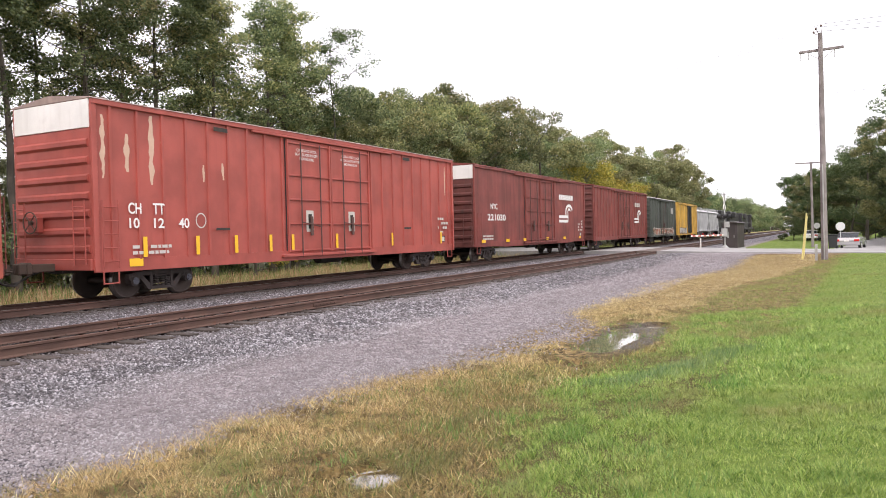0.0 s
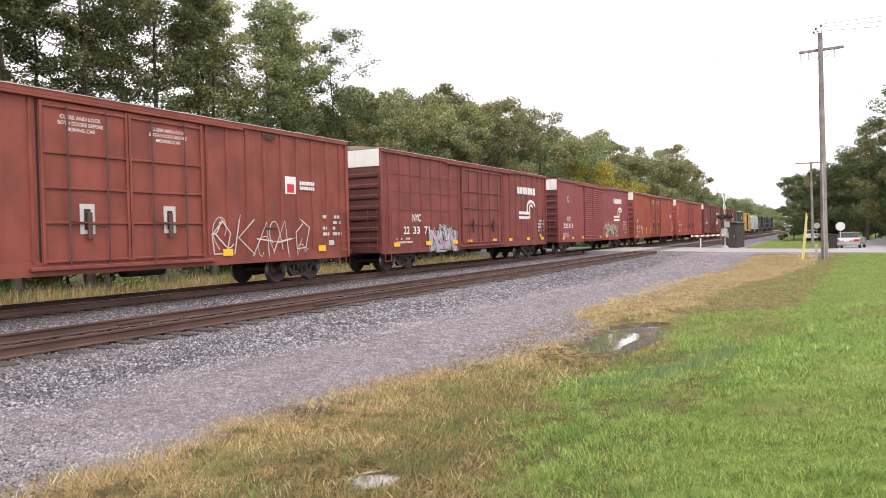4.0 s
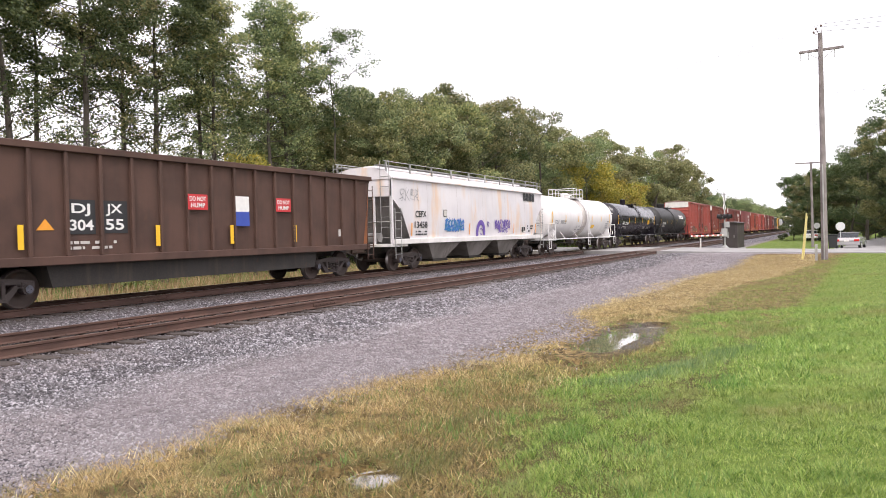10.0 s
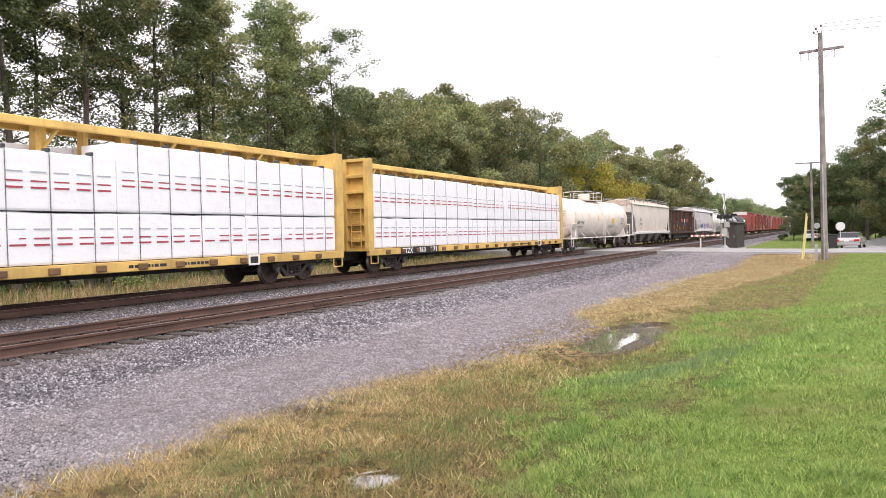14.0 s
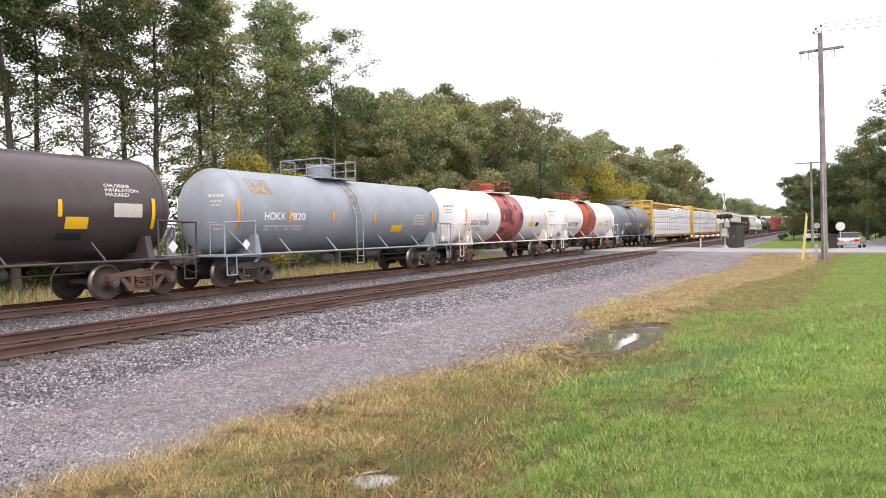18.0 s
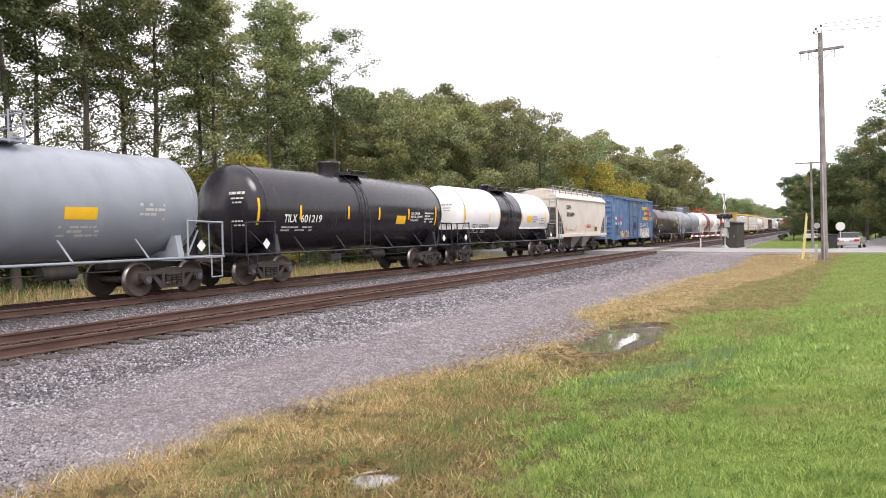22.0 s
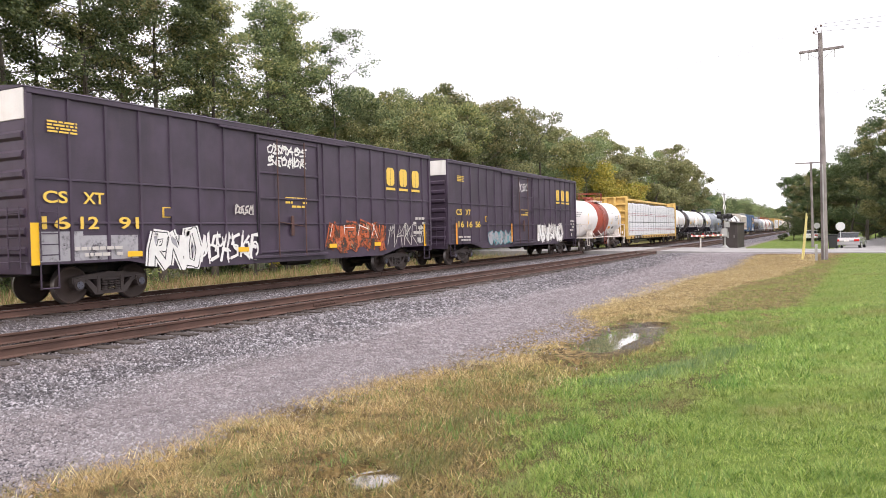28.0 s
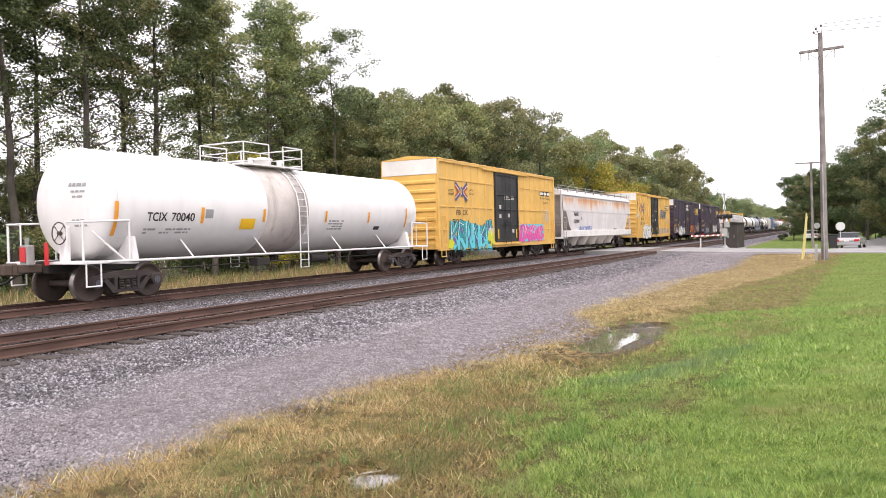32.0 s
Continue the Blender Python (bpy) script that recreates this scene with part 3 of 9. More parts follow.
for k in range(210):
    qy = rng.uniform(2.6, 9.8)
    qx = rng.uniform(float(gravel_edge(np.array([qy]))[0]) + 0.25, float(lawn_edge(np.array([qy]))[0]))
    sx.append(rng.normal(qx, 0.12, 34))
    sy.append(rng.normal(qy, 0.12, 34))
blades("weed_tuft", np.concatenate(sx), np.concatenate(sy), 0.04, 0.12, 0.0045, 1.2, WEED, "green tufts among the dead straw", "weed")
blades("weed_tuft", np.concatenate(cx), np.concatenate(cy), 0.06, 0.15, 0.004, 0.9, WEED, "darker green weed tufts in the lawn edge", "weed")
q = np.repeat(rng.uniform(0, 1, 52), 50)
blades("weed_tuft", -2.35 + 1.25 * q + np.repeat(rng.normal(0, 0.16, 52), 50) + rng.normal(0, 0.09, 2600), 8.6 + 2.8 * q + np.repeat(rng.normal(0, 0.2, 52), 50) + rng.normal(0, 0.1, 2600), 0.05, 0.13, 0.005, 0.9, BLUEWEED, "blue-green patch of broad weeds in the lawn", "weed")
fx, fy = rng.uniform(-30, -20.6, 46000), rng.uniform(2, 75, 46000)
blades("tall_dry_grass", fx, fy, 0.2, 0.6, 0.014, 0.8, PALESTRAW, "tall straw-coloured grass behind the far track", "grass", tuft=0.8)
fx, fy = rng.uniform(-31, -22.5, 12000), rng.uniform(2, 90, 12000)
blades("tall_green_grass", fx, fy, 0.2, 0.75, 0.016, 0.6, WEED, "tall green weeds behind the far track", "grass", tuft=1.0)


# ---- tracks ----
RAIL_PROFILE = [(-0.07, -0.172), (0.07, -0.172), (0.07, -0.16), (0.012, -0.14), (0.009, -0.05), (0.035, -0.036), (0.036, -0.006), (0.03, 0.0), (-0.03, 0.0), (-0.036, -0.006), (-0.035, -0.036), (-0.009, -0.05), (-0.012, -0.14), (-0.07, -0.16)]


def track(name, cx, top, label):
    th = tagged(new(name), label, "railway track", kind="structure")
    th.location = (cx, 0, 0)
    g = Geo().prism(RAIL_PROFILE, -40, 900, "y")
    me = g.mesh("rail", [RAIL_SIDE, top])
    for p in me.polygons:
        if len(p.vertices) == 4 and all(abs(me.vertices[i].co.z) < 0.004 for i in p.vertices):
            p.material_index = 1
    for s in (-0.7525, 0.7525):
        part("rail", me, None, th, at=pose(s, 0, 0))
    meshes = []
    for k in range(4):
        g = Geo().box(-1.3 - 0.05 * (k % 2), 1.3 + 0.03 * k, -0.115, 0.115, -0.36, -0.178, 0.012)
        g.box(-0.86, -0.645, -0.10, 0.10, -0.18, -0.170).box(0.645, 0.86, -0.10, 0.10, -0.18, -0.170)
        for sx in (-0.83, -0.675, 0.675, 0.83):
            g.box(sx - 0.012, sx + 0.012, -0.06, -0.035, -0.172, -0.145).box(sx - 0.012, sx + 0.012, 0.035, 0.06, -0.172, -0.145)
        meshes.append(g.mesh("tie", TIE))
    r = random.Random(int(abs(cx) * 10))
    y = -4.0
    rest = Geo()
    while y < 330:
        dx, rz = r.uniform(-0.05, 0.05), r.uniform(-1.2, 1.2)
        if y < 47:
            part("tie", meshes[r.randrange(4)], None, th, at=pose(dx, y, r.uniform(-0.012, 0.004), 0, 0, rz))
        elif not (road_near(cx) - 1 < y < road_far(cx) + 1):
            rest.box(-1.3 + dx, 1.3 + dx, y - 0.115, y + 0.115, -0.36, -0.178)
        y += 0.535
    tagged(part("distant_tie", rest.mesh("distant_tie", TIE, False), None, th), kind="stuff")
    for yy in (9.9, 21.8, 33.7):
        for s in (-0.7525, 0.7525):
            g = Geo().box(0.012, 0.034, -0.45, 0.45, -0.125, -0.06, 0.005)
            for q in (-0.36, -0.2, -0.06, 0.06, 0.2, 0.36):
                g.cyl((0.034, q, -0.095), (0.055, q, -0.095), 0.016, 6)
            part("joint_bar", g, RAIL_SIDE, th, at=pose(s, yy + (4.1 if s > 0 else 0), 0))
    return th


track("near_track", NEAR_TRACK, RAIL_DULL, "empty track with rusty rails on weathered wooden ties")
track("far_track", FAR_TRACK, RAIL_TOP, "busy track with polished rails on wooden ties")

# ---- road and crossing ----
ASPHALT = paint("pale_worn_asphalt", (0.30, 0.29, 0.285), 0.85, 0.4, 0.05, dirt_col=(0.17, 0.16, 0.155), var=0.14, bump=0.4)
CROSSWOOD = paint("crossing_timber", (0.13, 0.10, 0.085), 0.85, 0.5, 0.05, bump=0.5)


def strip(name, near, far, xs, top, material, label, cat):
    g = Geo()
    poly = [(x, near(x)) for x in xs] + [(x, far(x)) for x in reversed(xs)]
    vs = [(x, y, top(x)) for x, y in poly] + [(x, y, top(x) - 0.5) for x, y in poly]
    n, k = len(poly), len(xs)
    fs = [(i, i + 1, n - 2 - i, n - 1 - i) for i in range(k - 1)]
    fs += [(i, (i + 1) % n, n + (i + 1) % n, n + i) for i in range(n)]
    g.add(vs, fs)
    return tagged(new(name, g.mesh(name, material)), label, cat, kind="structure")


road_top = lambda x: -0.012 if x < -9.5 else (-0.012 - 0.075 * smooth(-9.5, -5, x))
cuts = [-120.0, FAR_TRACK - 0.85, FAR_TRACK - 0.68, FAR_TRACK + 0.68, FAR_TRACK + 0.85, NEAR_TRACK - 0.85, NEAR_TRACK - 0.68, NEAR_TRACK + 0.68, NEAR_TRACK + 0.85, 90.0]
for i in range(0, len(cuts), 2):
    a, c = cuts[i], cuts[i + 1]
    xs = [a, c] if c < 0 else [a, -9.5, -8, -6.5, -5, 0, 10, c]
    if i in (2, 6):
        strip("crossing_panel", road_near, road_far, xs, lambda x: -0.006, CROSSWOOD, "dark timber panels between the rails at the crossing", "crossing panel")
    else:
        strip("road", road_near, road_far, xs, road_top, ASPHALT, "pale grey asphalt road across the tracks", "road")
g = Geo()
lane = [(0.2, 55.9), (4.0, 54.0), (4.6, 72), (7.0, 95), (10.0, 125), (6.3, 125), (3.2, 95), (0.9, 72)]
vs = [(x, y, gz(x, y) + 0.04) for x, y in lane]
g.add(vs + [(x, y, z - 0.6) for x, y, z in vs], [(0, 1, 2, 7), (7, 2, 3, 6), (6, 3, 4, 5)] + [(k, (k + 1) % 8, 8 + (k + 1) % 8, 8 + k) for k in range(8)])
tagged(new("side_road", g.mesh("side_road", ASPHALT)), "grey asphalt side road running off behind the crossing", "road", kind="structure")

# ---- trees ----
BARK = paint("tree_bark", (0.10, 0.085, 0.07), 0.95, 0.6, 0.0, dirt_col=(0.05, 0.042, 0.035), var=0.4, bump=0.9)
GREEN = leafy("oak_leaf", [(0.068, 0.098, 0.047), (0.150, 0.196, 0.086), (0.255, 0.302, 0.138), (0.40, 0.420, 0.195)], 0.4)
OLIVE = leafy("olive_leaf", [(0.090, 0.115, 0.052), (0.190, 0.228, 0.094), (0.310, 0.335, 0.140), (0.480, 0.435, 0.180)], 0.4)
GOLDEN = leafy("yellowing_leaf", [(0.147, 0.158, 0.033), (0.273, 0.253, 0.050), (0.441, 0.378, 0.066), (0.546, 0.417, 0.083)], 0.4)
# olive leaf lightened so its colour carries the haze of distance
HAZYLEAF = leafy("hazy_olive_leaf", [(0.11, 0.13, 0.06), (0.20, 0.22, 0.10), (0.30, 0.31, 0.14), (0.44, 0.41, 0.18)], 0.4)
MIXLEAF = leafy("grey_green_leaf", [(0.062, 0.086, 0.042), (0.132, 0.168, 0.076), (0.225, 0.260, 0.118), (0.37, 0.37, 0.165)], 0.4)
DARKLEAF = leafy("shaded_leaf", [(0.042, 0.068, 0.030), (0.075, 0.113, 0.046), (0.126, 0.169, 0.066), (0.199, 0.231, 0.094)], 0.35)


def tree(seed, height, spread, base, clumps, per, leaf, material, limbs=11, trunk_r=0.2, squash=0.8, puff=0.27):
    """A tree: tapered trunk with limbs, and a crown of leaf clumps at the limb ends."""
    r = random.Random(seed)
    nr = np.random.default_rng(seed)
    th = new("tree")
    g = Geo()
    pts, p, d = [], Vector((0, 0, -0.3)), Vector((r.uniform(-0.06, 0.06), r.uniform(-0.06, 0.06), 1))
    segs = 9
    for k in range(segs + 1):
        pts.append(p.copy())
        d += Vector((r.uniform(-0.06, 0.06), r.uniform(-0.06, 0.06), 0.1))
        d.normalize()
        p = p + d * (height * 0.88 / segs)
    rad = lambda q: trunk_r * (1 - 0.88 * q) + (0.10 * trunk_r if q < 0.05 else 0)
    for k in range(segs):
        g.cyl(pts[k], pts[k + 1], rad(k / segs) * (1.35 if k == 0 else 1), 9, rad((k + 1) / segs), cap=False)
    ends = []
    for i in range(limbs):
        q = base + (0.97 - base) * (i + r.uniform(0, 0.9)) / limbs
        k = min(segs - 1, int(q * segs))
        o = pts[k].lerp(pts[k + 1], q * segs - k)
        ang = i * 2.4 + r.uniform(-0.5, 0.5)
        reach = spread * (0.55 + 0.6 * math.sin(math.pi * min(1, max(0.08, (q - base) / (1.02 - base) * 0.86 + 0.14)))) * r.uniform(0.75, 1.1)
        tip = o + Vector((math.cos(ang) * reach, math.sin(ang) * reach, reach * r.uniform(0.25, 0.75)))
        tip.z = min(tip.z, height * 0.97)
        mid = o.lerp(tip, 0.5) + Vector((r.uniform(-0.3, 0.3), r.uniform(-0.3, 0.3), -0.15 * reach * 0.4))
        lr = max(0.02, rad(q) * 0.36)
        g.cyl(o, mid, lr, 6, lr * 0.6, cap=False).cyl(mid, tip, lr * 0.6, 5, 0.012, cap=False)
        ends += [(tip, 1.0), (mid.lerp(tip, 0.55), 0.9)]
        for j in range(3):
            s0 = mid.lerp(tip, r.uniform(0.0, 0.7))
            s1 = s0 + Vector((r.uniform(-1, 1), r.uniform(-1, 1), r.uniform(0.0, 0.9))) * reach * 0.42
            g.cyl(s0, s1, lr * 0.35, 4, 0.008, cap=False)
            ends.append((s1, 0.85))
    ends.append((pts[-1] + Vector((0, 0, height * 0.05)), 1.0))
    ends.append((pts[-2], 1.0))
    part("trunk", g, BARK, th)
    use = [ends[r.randrange(len(ends))] for _ in range(max(0, clumps - len(ends)))] + ends
    V, n = [], 0
    size = spread * puff
    for (c, w) in use[:max(clumps, 8)]:
        m = int(per * r.uniform(0.6, 1.3))
        off = nr.normal(0, size * 0.22, 3)
        dirs = nr.normal(0, 1, (m, 3))
        dirs /= np.linalg.norm(dirs, axis=1)[:, None]
        rr = nr.uniform(0.15, 1.0, m) ** 0.5 * size * w * r.uniform(0.7, 1.25)
        P = np.array(c) + off + dirs * rr[:, None] * np.array([1, 1, squash])
        u = nr.normal(0, 1, (m, 3))
        u /= np.linalg.norm(u, axis=1)[:, None]
        v = np.cross(u, nr.normal(0, 1, (m, 3)) + np.array([0, 0, 0.6]))
        v /= np.linalg.norm(v, axis=1)[:, None] + 1e-6
        s = leaf * nr.uniform(0.55, 1.3, m)[:, None]
        V.append(np.stack([P - u * s, P - v * s * 0.55, P + u * s, P + v * s * 0.55], 1))
    V = np.concatenate(V).reshape(-1, 3)
    V[:, 2] = np.maximum(V[:, 2], 0.0)
    part("crown", raw_mesh("crown", V, 4, np.arange(len(V)), material), None, th)
    return th


def edge_tree(seed, height, radius, base, limbs, leaves, leaf, material, trunk_r=0.2, open_side=None, lean=0.0, low=0.12):
    """A slim tall tree of a wood's edge: one trunk, rising limbs, and flat sprays of leaves with gaps between."""
    r = random.Random(seed)
    nr = np.random.default_rng(seed)
    th = new("tree")
    g = Geo()
    pts, p = [], Vector((0, 0, -0.3))
    segs = 10
    for k in range(segs + 1):
        pts.append(p.copy())
        p = p + Vector((r.uniform(-0.12, 0.12) + lean, r.uniform(-0.12, 0.12), height * 0.97 / segs))
    rad = lambda q: trunk_r * (1 - 0.9 * q)
    for k in range(segs):
        g.cyl(pts[k], pts[k + 1], rad(k / segs) * (1.3 if k == 0 else 1), 9, rad((k + 1) / segs), cap=False)
    spots = []
    for i in range(limbs):
        q = base + (0.985 - base) * (i + r.uniform(0, 0.8)) / limbs
        k = min(segs - 1, int(q * segs))
        o = pts[k].lerp(pts[k + 1], q * segs - k)
        ang = i * 2.4 + r.uniform(-0.6, 0.6)
        e = (q - base) / (1 - base)
        reach = radius * (0.62 + 0.55 * e if e < 0.35 else 1.14 * (1 - ((e - 0.35) / 0.65) ** 1.7) * 0.86 + 0.16) * r.uniform(0.62, 1.12)
        if open_side is not None:
            reach *= 0.62 + 0.38 * math.cos(ang - open_side)
        rise = r.uniform(0.25, 0.7)
        tip = o + Vector((math.cos(ang) * reach, math.sin(ang) * reach, reach * rise))
        tip.z = min(tip.z, height)
        mid = o.lerp(tip, 0.5) + Vector((0, 0, -0.08 * reach))
        lr = max(0.016, rad(q) * 0.34)
        g.cyl(o, mid, lr, 5, lr * 0.6, cap=False).cyl(mid, tip, lr * 0.6, 4, 0.01, cap=False)
        spots += [(tip, 0.9), (mid.lerp(tip, 0.4), 1.0)]
        for j in range(3):
            s0 = mid.lerp(tip, r.uniform(-0.3, 0.9))
            s1 = s0 + Vector((r.uniform(-1, 1), r.uniform(-1, 1), r.uniform(-0.35, 0.6))) * radius * 0.36
            g.cyl(s0, s1, lr * 0.35, 4, 0.007, cap=False)
            spots.append((s1, r.uniform(0.6, 1.15)))
    spots.append((pts[-1], 0.8))
    part("trunk", g, BARK, th)
    C = np.array([tuple(c) for c, w in spots])
    W = np.array([w for c, w in spots])
    thin = np.clip((C[:, 2] / height - 0.42) / 0.22, low, 1.0) * nr.uniform(0.15, 1.0, len(C))
    idx = nr.choice(len(C), leaves, p=thin / thin.sum())
    size = min(0.62, radius * 0.25)
    away = nr.normal(0, 1, (leaves, 3))
    away /= np.linalg.norm(away, axis=1)[:, None]
    P = C[idx] + away * np.array([1.0, 1.0, 0.6]) * (size * W[idx] * nr.uniform(0.05, 1.0, leaves) ** 0.5)[:, None]
    u = nr.normal(0, 1, (leaves, 3)) * np.array([1, 1, 0.7])
    u /= np.linalg.norm(u, axis=1)[:, None]
    v = np.cross(u, nr.normal(0, 1, (leaves, 3)) + np.array([0, 0, 1.2]))
    v /= np.linalg.norm(v, axis=1)[:, None] + 1e-6
    a = leaf * nr.uniform(0.55, 1.35, leaves)[:, None]
    V = np.stack([P - u * a, P - v * a * 0.6, P + u * a, P + v * a * 0.6], 1).reshape(-1, 3)
    V[:, 2] = np.maximum(V[:, 2], 0.0)
    part("crown", raw_mesh("crown", V, 4, np.arange(len(V)), material), None, th)
    return th


def plant(src, x, y, s, turn, zs=1.0):
    m = Matrix.LocRotScale((x, y, gz(x, y)), Euler((0, 0, turn)), (s, s, s * zs))
    return copy_thing(src, m)


def first(src, label, x, y, s, turn, group=""):
    tagged(src, label, "tree", group)
    src.matrix_basis = Matrix.LocRotScale((x, y, gz(x, y)), Euler((0, 0, turn)), None)
    return src


WOOD = "trees of the wood along the track"
RIGHT = "trees behind the crossing"
tall_a = first(tree(3, 15.5, 4.0, 0.50, 66, 215, 0.098, GREEN, 15, 0.24, 0.78, 0.24), "tall green broadleaf tree with open lower limbs", -35, 81.5, 1.1, 0.3, WOOD)
first(tree(8, 15.0, 3.6, 0.48, 64, 215, 0.098, OLIVE, 14, 0.20, 0.78, 0.24), "tall olive-green broadleaf tree turning early autumn", -34, 74, 1.08, 1.3, WOOD)
tall_c = first(tree(15, 15.2, 3.6, 0.48, 66, 215, 0.098, DARKLEAF, 15, 0.22, 0.78, 0.24), "tall dark green tree beside the tracks", -31, 66, 1.02, 2.0, WOOD)
slim_a = first(edge_tree(103, 16.4, 2.9, 0.34, 32, 24000, 0.072, DARKLEAF, 0.22), "tall slim green tree with a bare lower trunk", -28.5, 21.0, 1, 0.3, WOOD)
slim_b = first(edge_tree(118, 15.6, 2.5, 0.28, 34, 18000, 0.072, OLIVE, 0.18, low=0.4), "tall slim olive-green tree with yellowing sprays", -28.6, 28.4, 1, 1.3, WOOD)
slim_c = first(edge_tree(127, 16.4, 2.8, 0.36, 30, 22000, 0.072, DARKLEAF, 0.2), "tall slim dark green tree with sky between its limbs", -29.0, 18.1, 1, 2.0, WOOD)
slim_d = first(edge_tree(134, 16.6, 2.8, 0.22, 36, 19000, 0.072, MIXLEAF, 0.17, low=0.5), "slender green tree leafy well down its trunk", -28.6, 33.0, 1, 0.9, WOOD)
sparse = first(edge_tree(142, 16.5, 3.0, 0.6, 20, 7600, 0.068, DARKLEAF, 0.11, open_side=0.5), "thin sparse tree with a bare slender trunk", -28.6, 39.5, 1, 0.0, WOOD)
bushy_a = first(tree(27, 12.0, 4.2, 0.10, 104, 360, 0.082, GREEN, 18, 0.2, 0.68, 0.195), "dense green tree leafy nearly to the ground", -28.5, 46.0, 1, 0.4, WOOD)
bushy_b = first(tree(33, 12.0, 4.0, 0.08, 104, 360, 0.082, OLIVE, 18, 0.2, 0.68, 0.195), "dense olive-green tree leafy nearly to the ground", -29.0, 53.0, 1, 1.9, WOOD)
bushy_c = first(tree(37, 12.0, 4.2, 0.06, 110, 360, 0.085, DARKLEAF, 19, 0.2, 0.68, 0.195), "dense dark green tree leafy to the ground", 8.8, 88, 1, 0.4, RIGHT)
bushy_d = first(tree(45, 12.0, 4.2, 0.08, 100, 240, 0.11, HAZYLEAF, 18, 0.2, 0.68, 0.2), "dense distant yellow-green tree leafy to the ground, haze in its leaf colour", -29, 111, 1.2, 0.4, WOOD)
bush = first(tree(41, 4.2, 2.2, 0.05, 34, 190, 0.08, DARKLEAF, 10, 0.08), "dark green shrub at the edge of the wood", -27.0, 14.0, 1, 0, "shrubs under the wood")
bush_y = first(tree(47, 4.0, 2.1, 0.05, 30, 170, 0.08, OLIVE, 10, 0.08), "olive shrub with some yellow leaves at the wood edge", -26.6, 20.5, 1, 0, "shrubs under the wood")
golden = first(tree(53, 9.6, 3.6, 0.08, 66, 260, 0.10, GOLDEN, 13, 0.16), "yellowing autumn tree among green ones", -25.8, 99, 1, 0, WOOD)
far_a = first(tree(61, 14.5, 5.0, 0.08, 62, 110, 0.2, GREEN, 14, 0.25), "distant green tree of the wood", -30, 170, 1, 0, WOOD)
far_b = first(tree(67, 14.0, 5.0, 0.08, 60, 110, 0.2, DARKLEAF, 14, 0.25), "distant dark green tree of the wood", -31, 181, 1, 0, WOOD)
tr = random.Random(5)
for (src, x, y, s) in ((slim_b, -29.5, 6.0, 1.05), (slim_a, -32.4, 8.4, 1.1), (slim_c, -32.6, 12.4, 1.12), (slim_a, -29.6, 10.5, 1.1), (slim_c, -28.8, 14.2, 1.06), (slim_b, -31.0, 20.4, 1.0), (slim_c, -31.4, 15.9, 1.08), (slim_b, -29.6, 23.6, 1.06), (slim_c, -28.7, 25.2, 1.04), (slim_d, -30.8, 29.6, 1.0),
                       (slim_b, -29.2, 34.9, 1.1), (slim_d, -29.8, 36.6, 0.93), (slim_b, -31.5, 38.0, 0.92), (slim_d, -33.5, 33.5, 0.9), (bushy_b, -33.5, 41.0, 0.86), (bushy_b, -29.8, 41.0, 0.78), (bushy_a, -32.5, 43.5, 1.0), (bushy_b, -27.8, 43.2, 0.95), (bushy_b, -32, 49.5, 1.2), (bushy_a, -31, 46.0, 1.14), (bushy_b, -29, 52.5, 1.2), (bushy_a, -29.5, 57.5, 1.25), (bushy_b, -30.5, 62, 1.36),
                       (bushy_a, -30.2, 69, 1.34), (bushy_b, -27.8, 77, 1.27), (bushy_a, -28, 86, 1.2), (bushy_b, -30, 91, 1.34), (bushy_a, -31, 97, 1.28), (golden, -25.0, 86, 1.12), (golden, -25.8, 105, 0.95),
                       (bushy_d, -30, 104, 1.1), (bushy_d, -30.5, 118, 1.34), (bushy_d, -28.5, 124, 1.4), (tall_a, -30, 131, 1.12), (bushy_d, -29, 138, 1.45), (bushy_d, -30.5, 146, 1.52), (bushy_a, -29, 155, 1.4), (bushy_d, -30, 163, 1.45)):
    plant(src, x, y, s, (x * 7.3 + y * 3.1) % 6.28)
plant(golden, -27.4, 30.2, 0.72, 1.0)
for k in range(20):
    plant((bushy_a, bushy_b, bushy_c)[k % 3], -36 - tr.uniform(0, 5), 42 + k * 6.2, tr.uniform(1.05, 1.25) * (0.85 if k < 5 else 1.0), tr.uniform(0, 6.28))
for k in range(38):
    plant((bush, bush_y)[tr.randrange(2)], tr.uniform(-33.0, -30.2), 1.5 + k * 2.7 + tr.uniform(-0.7, 0.7), tr.uniform(0.5, 0.95) * (1.0 if k < 14 else 1.35), tr.uniform(0, 6.28))
for k in range(30):
    plant((bush, bush_y)[k % 2], tr.uniform(-37, -33), 0.5 + k * 3.1 + tr.uniform(-0.7, 0.7), tr.uniform(0.7, 1.05), tr.uniform(0, 6.28))
for k in range(46):
    y = 172 + k * 9.5
    plant((far_a, far_b)[tr.randrange(2)], -30 - tr.uniform(0, 4), y, tr.uniform(0.85, 1.12), tr.uniform(0, 6.28))
    if k % 2:
        plant((far_b, far_a)[tr.randrange(2)], -40 - tr.uniform(0, 4), y + 4, tr.uniform(0.95, 1.2), tr.uniform(0, 6.28))
for (src, x, y, s) in ((bush, -33.5, 20.6, 1.25), (bush_y, -32.8, 22.6, 1.15), (bush, -34.0, 24.8, 1.3), (bush, -33.2, 27.4, 1.2), (bush_y, -30.6, 18.9, 1.1), (bushy_b, -33.6, 21.2, 0.50), (bushy_a, -32.6, 19.4, 0.52), (bushy_a, -36.5, 25.5, 0.45)):
    plant(src, x, y, s, tr.uniform(0, 6.28))
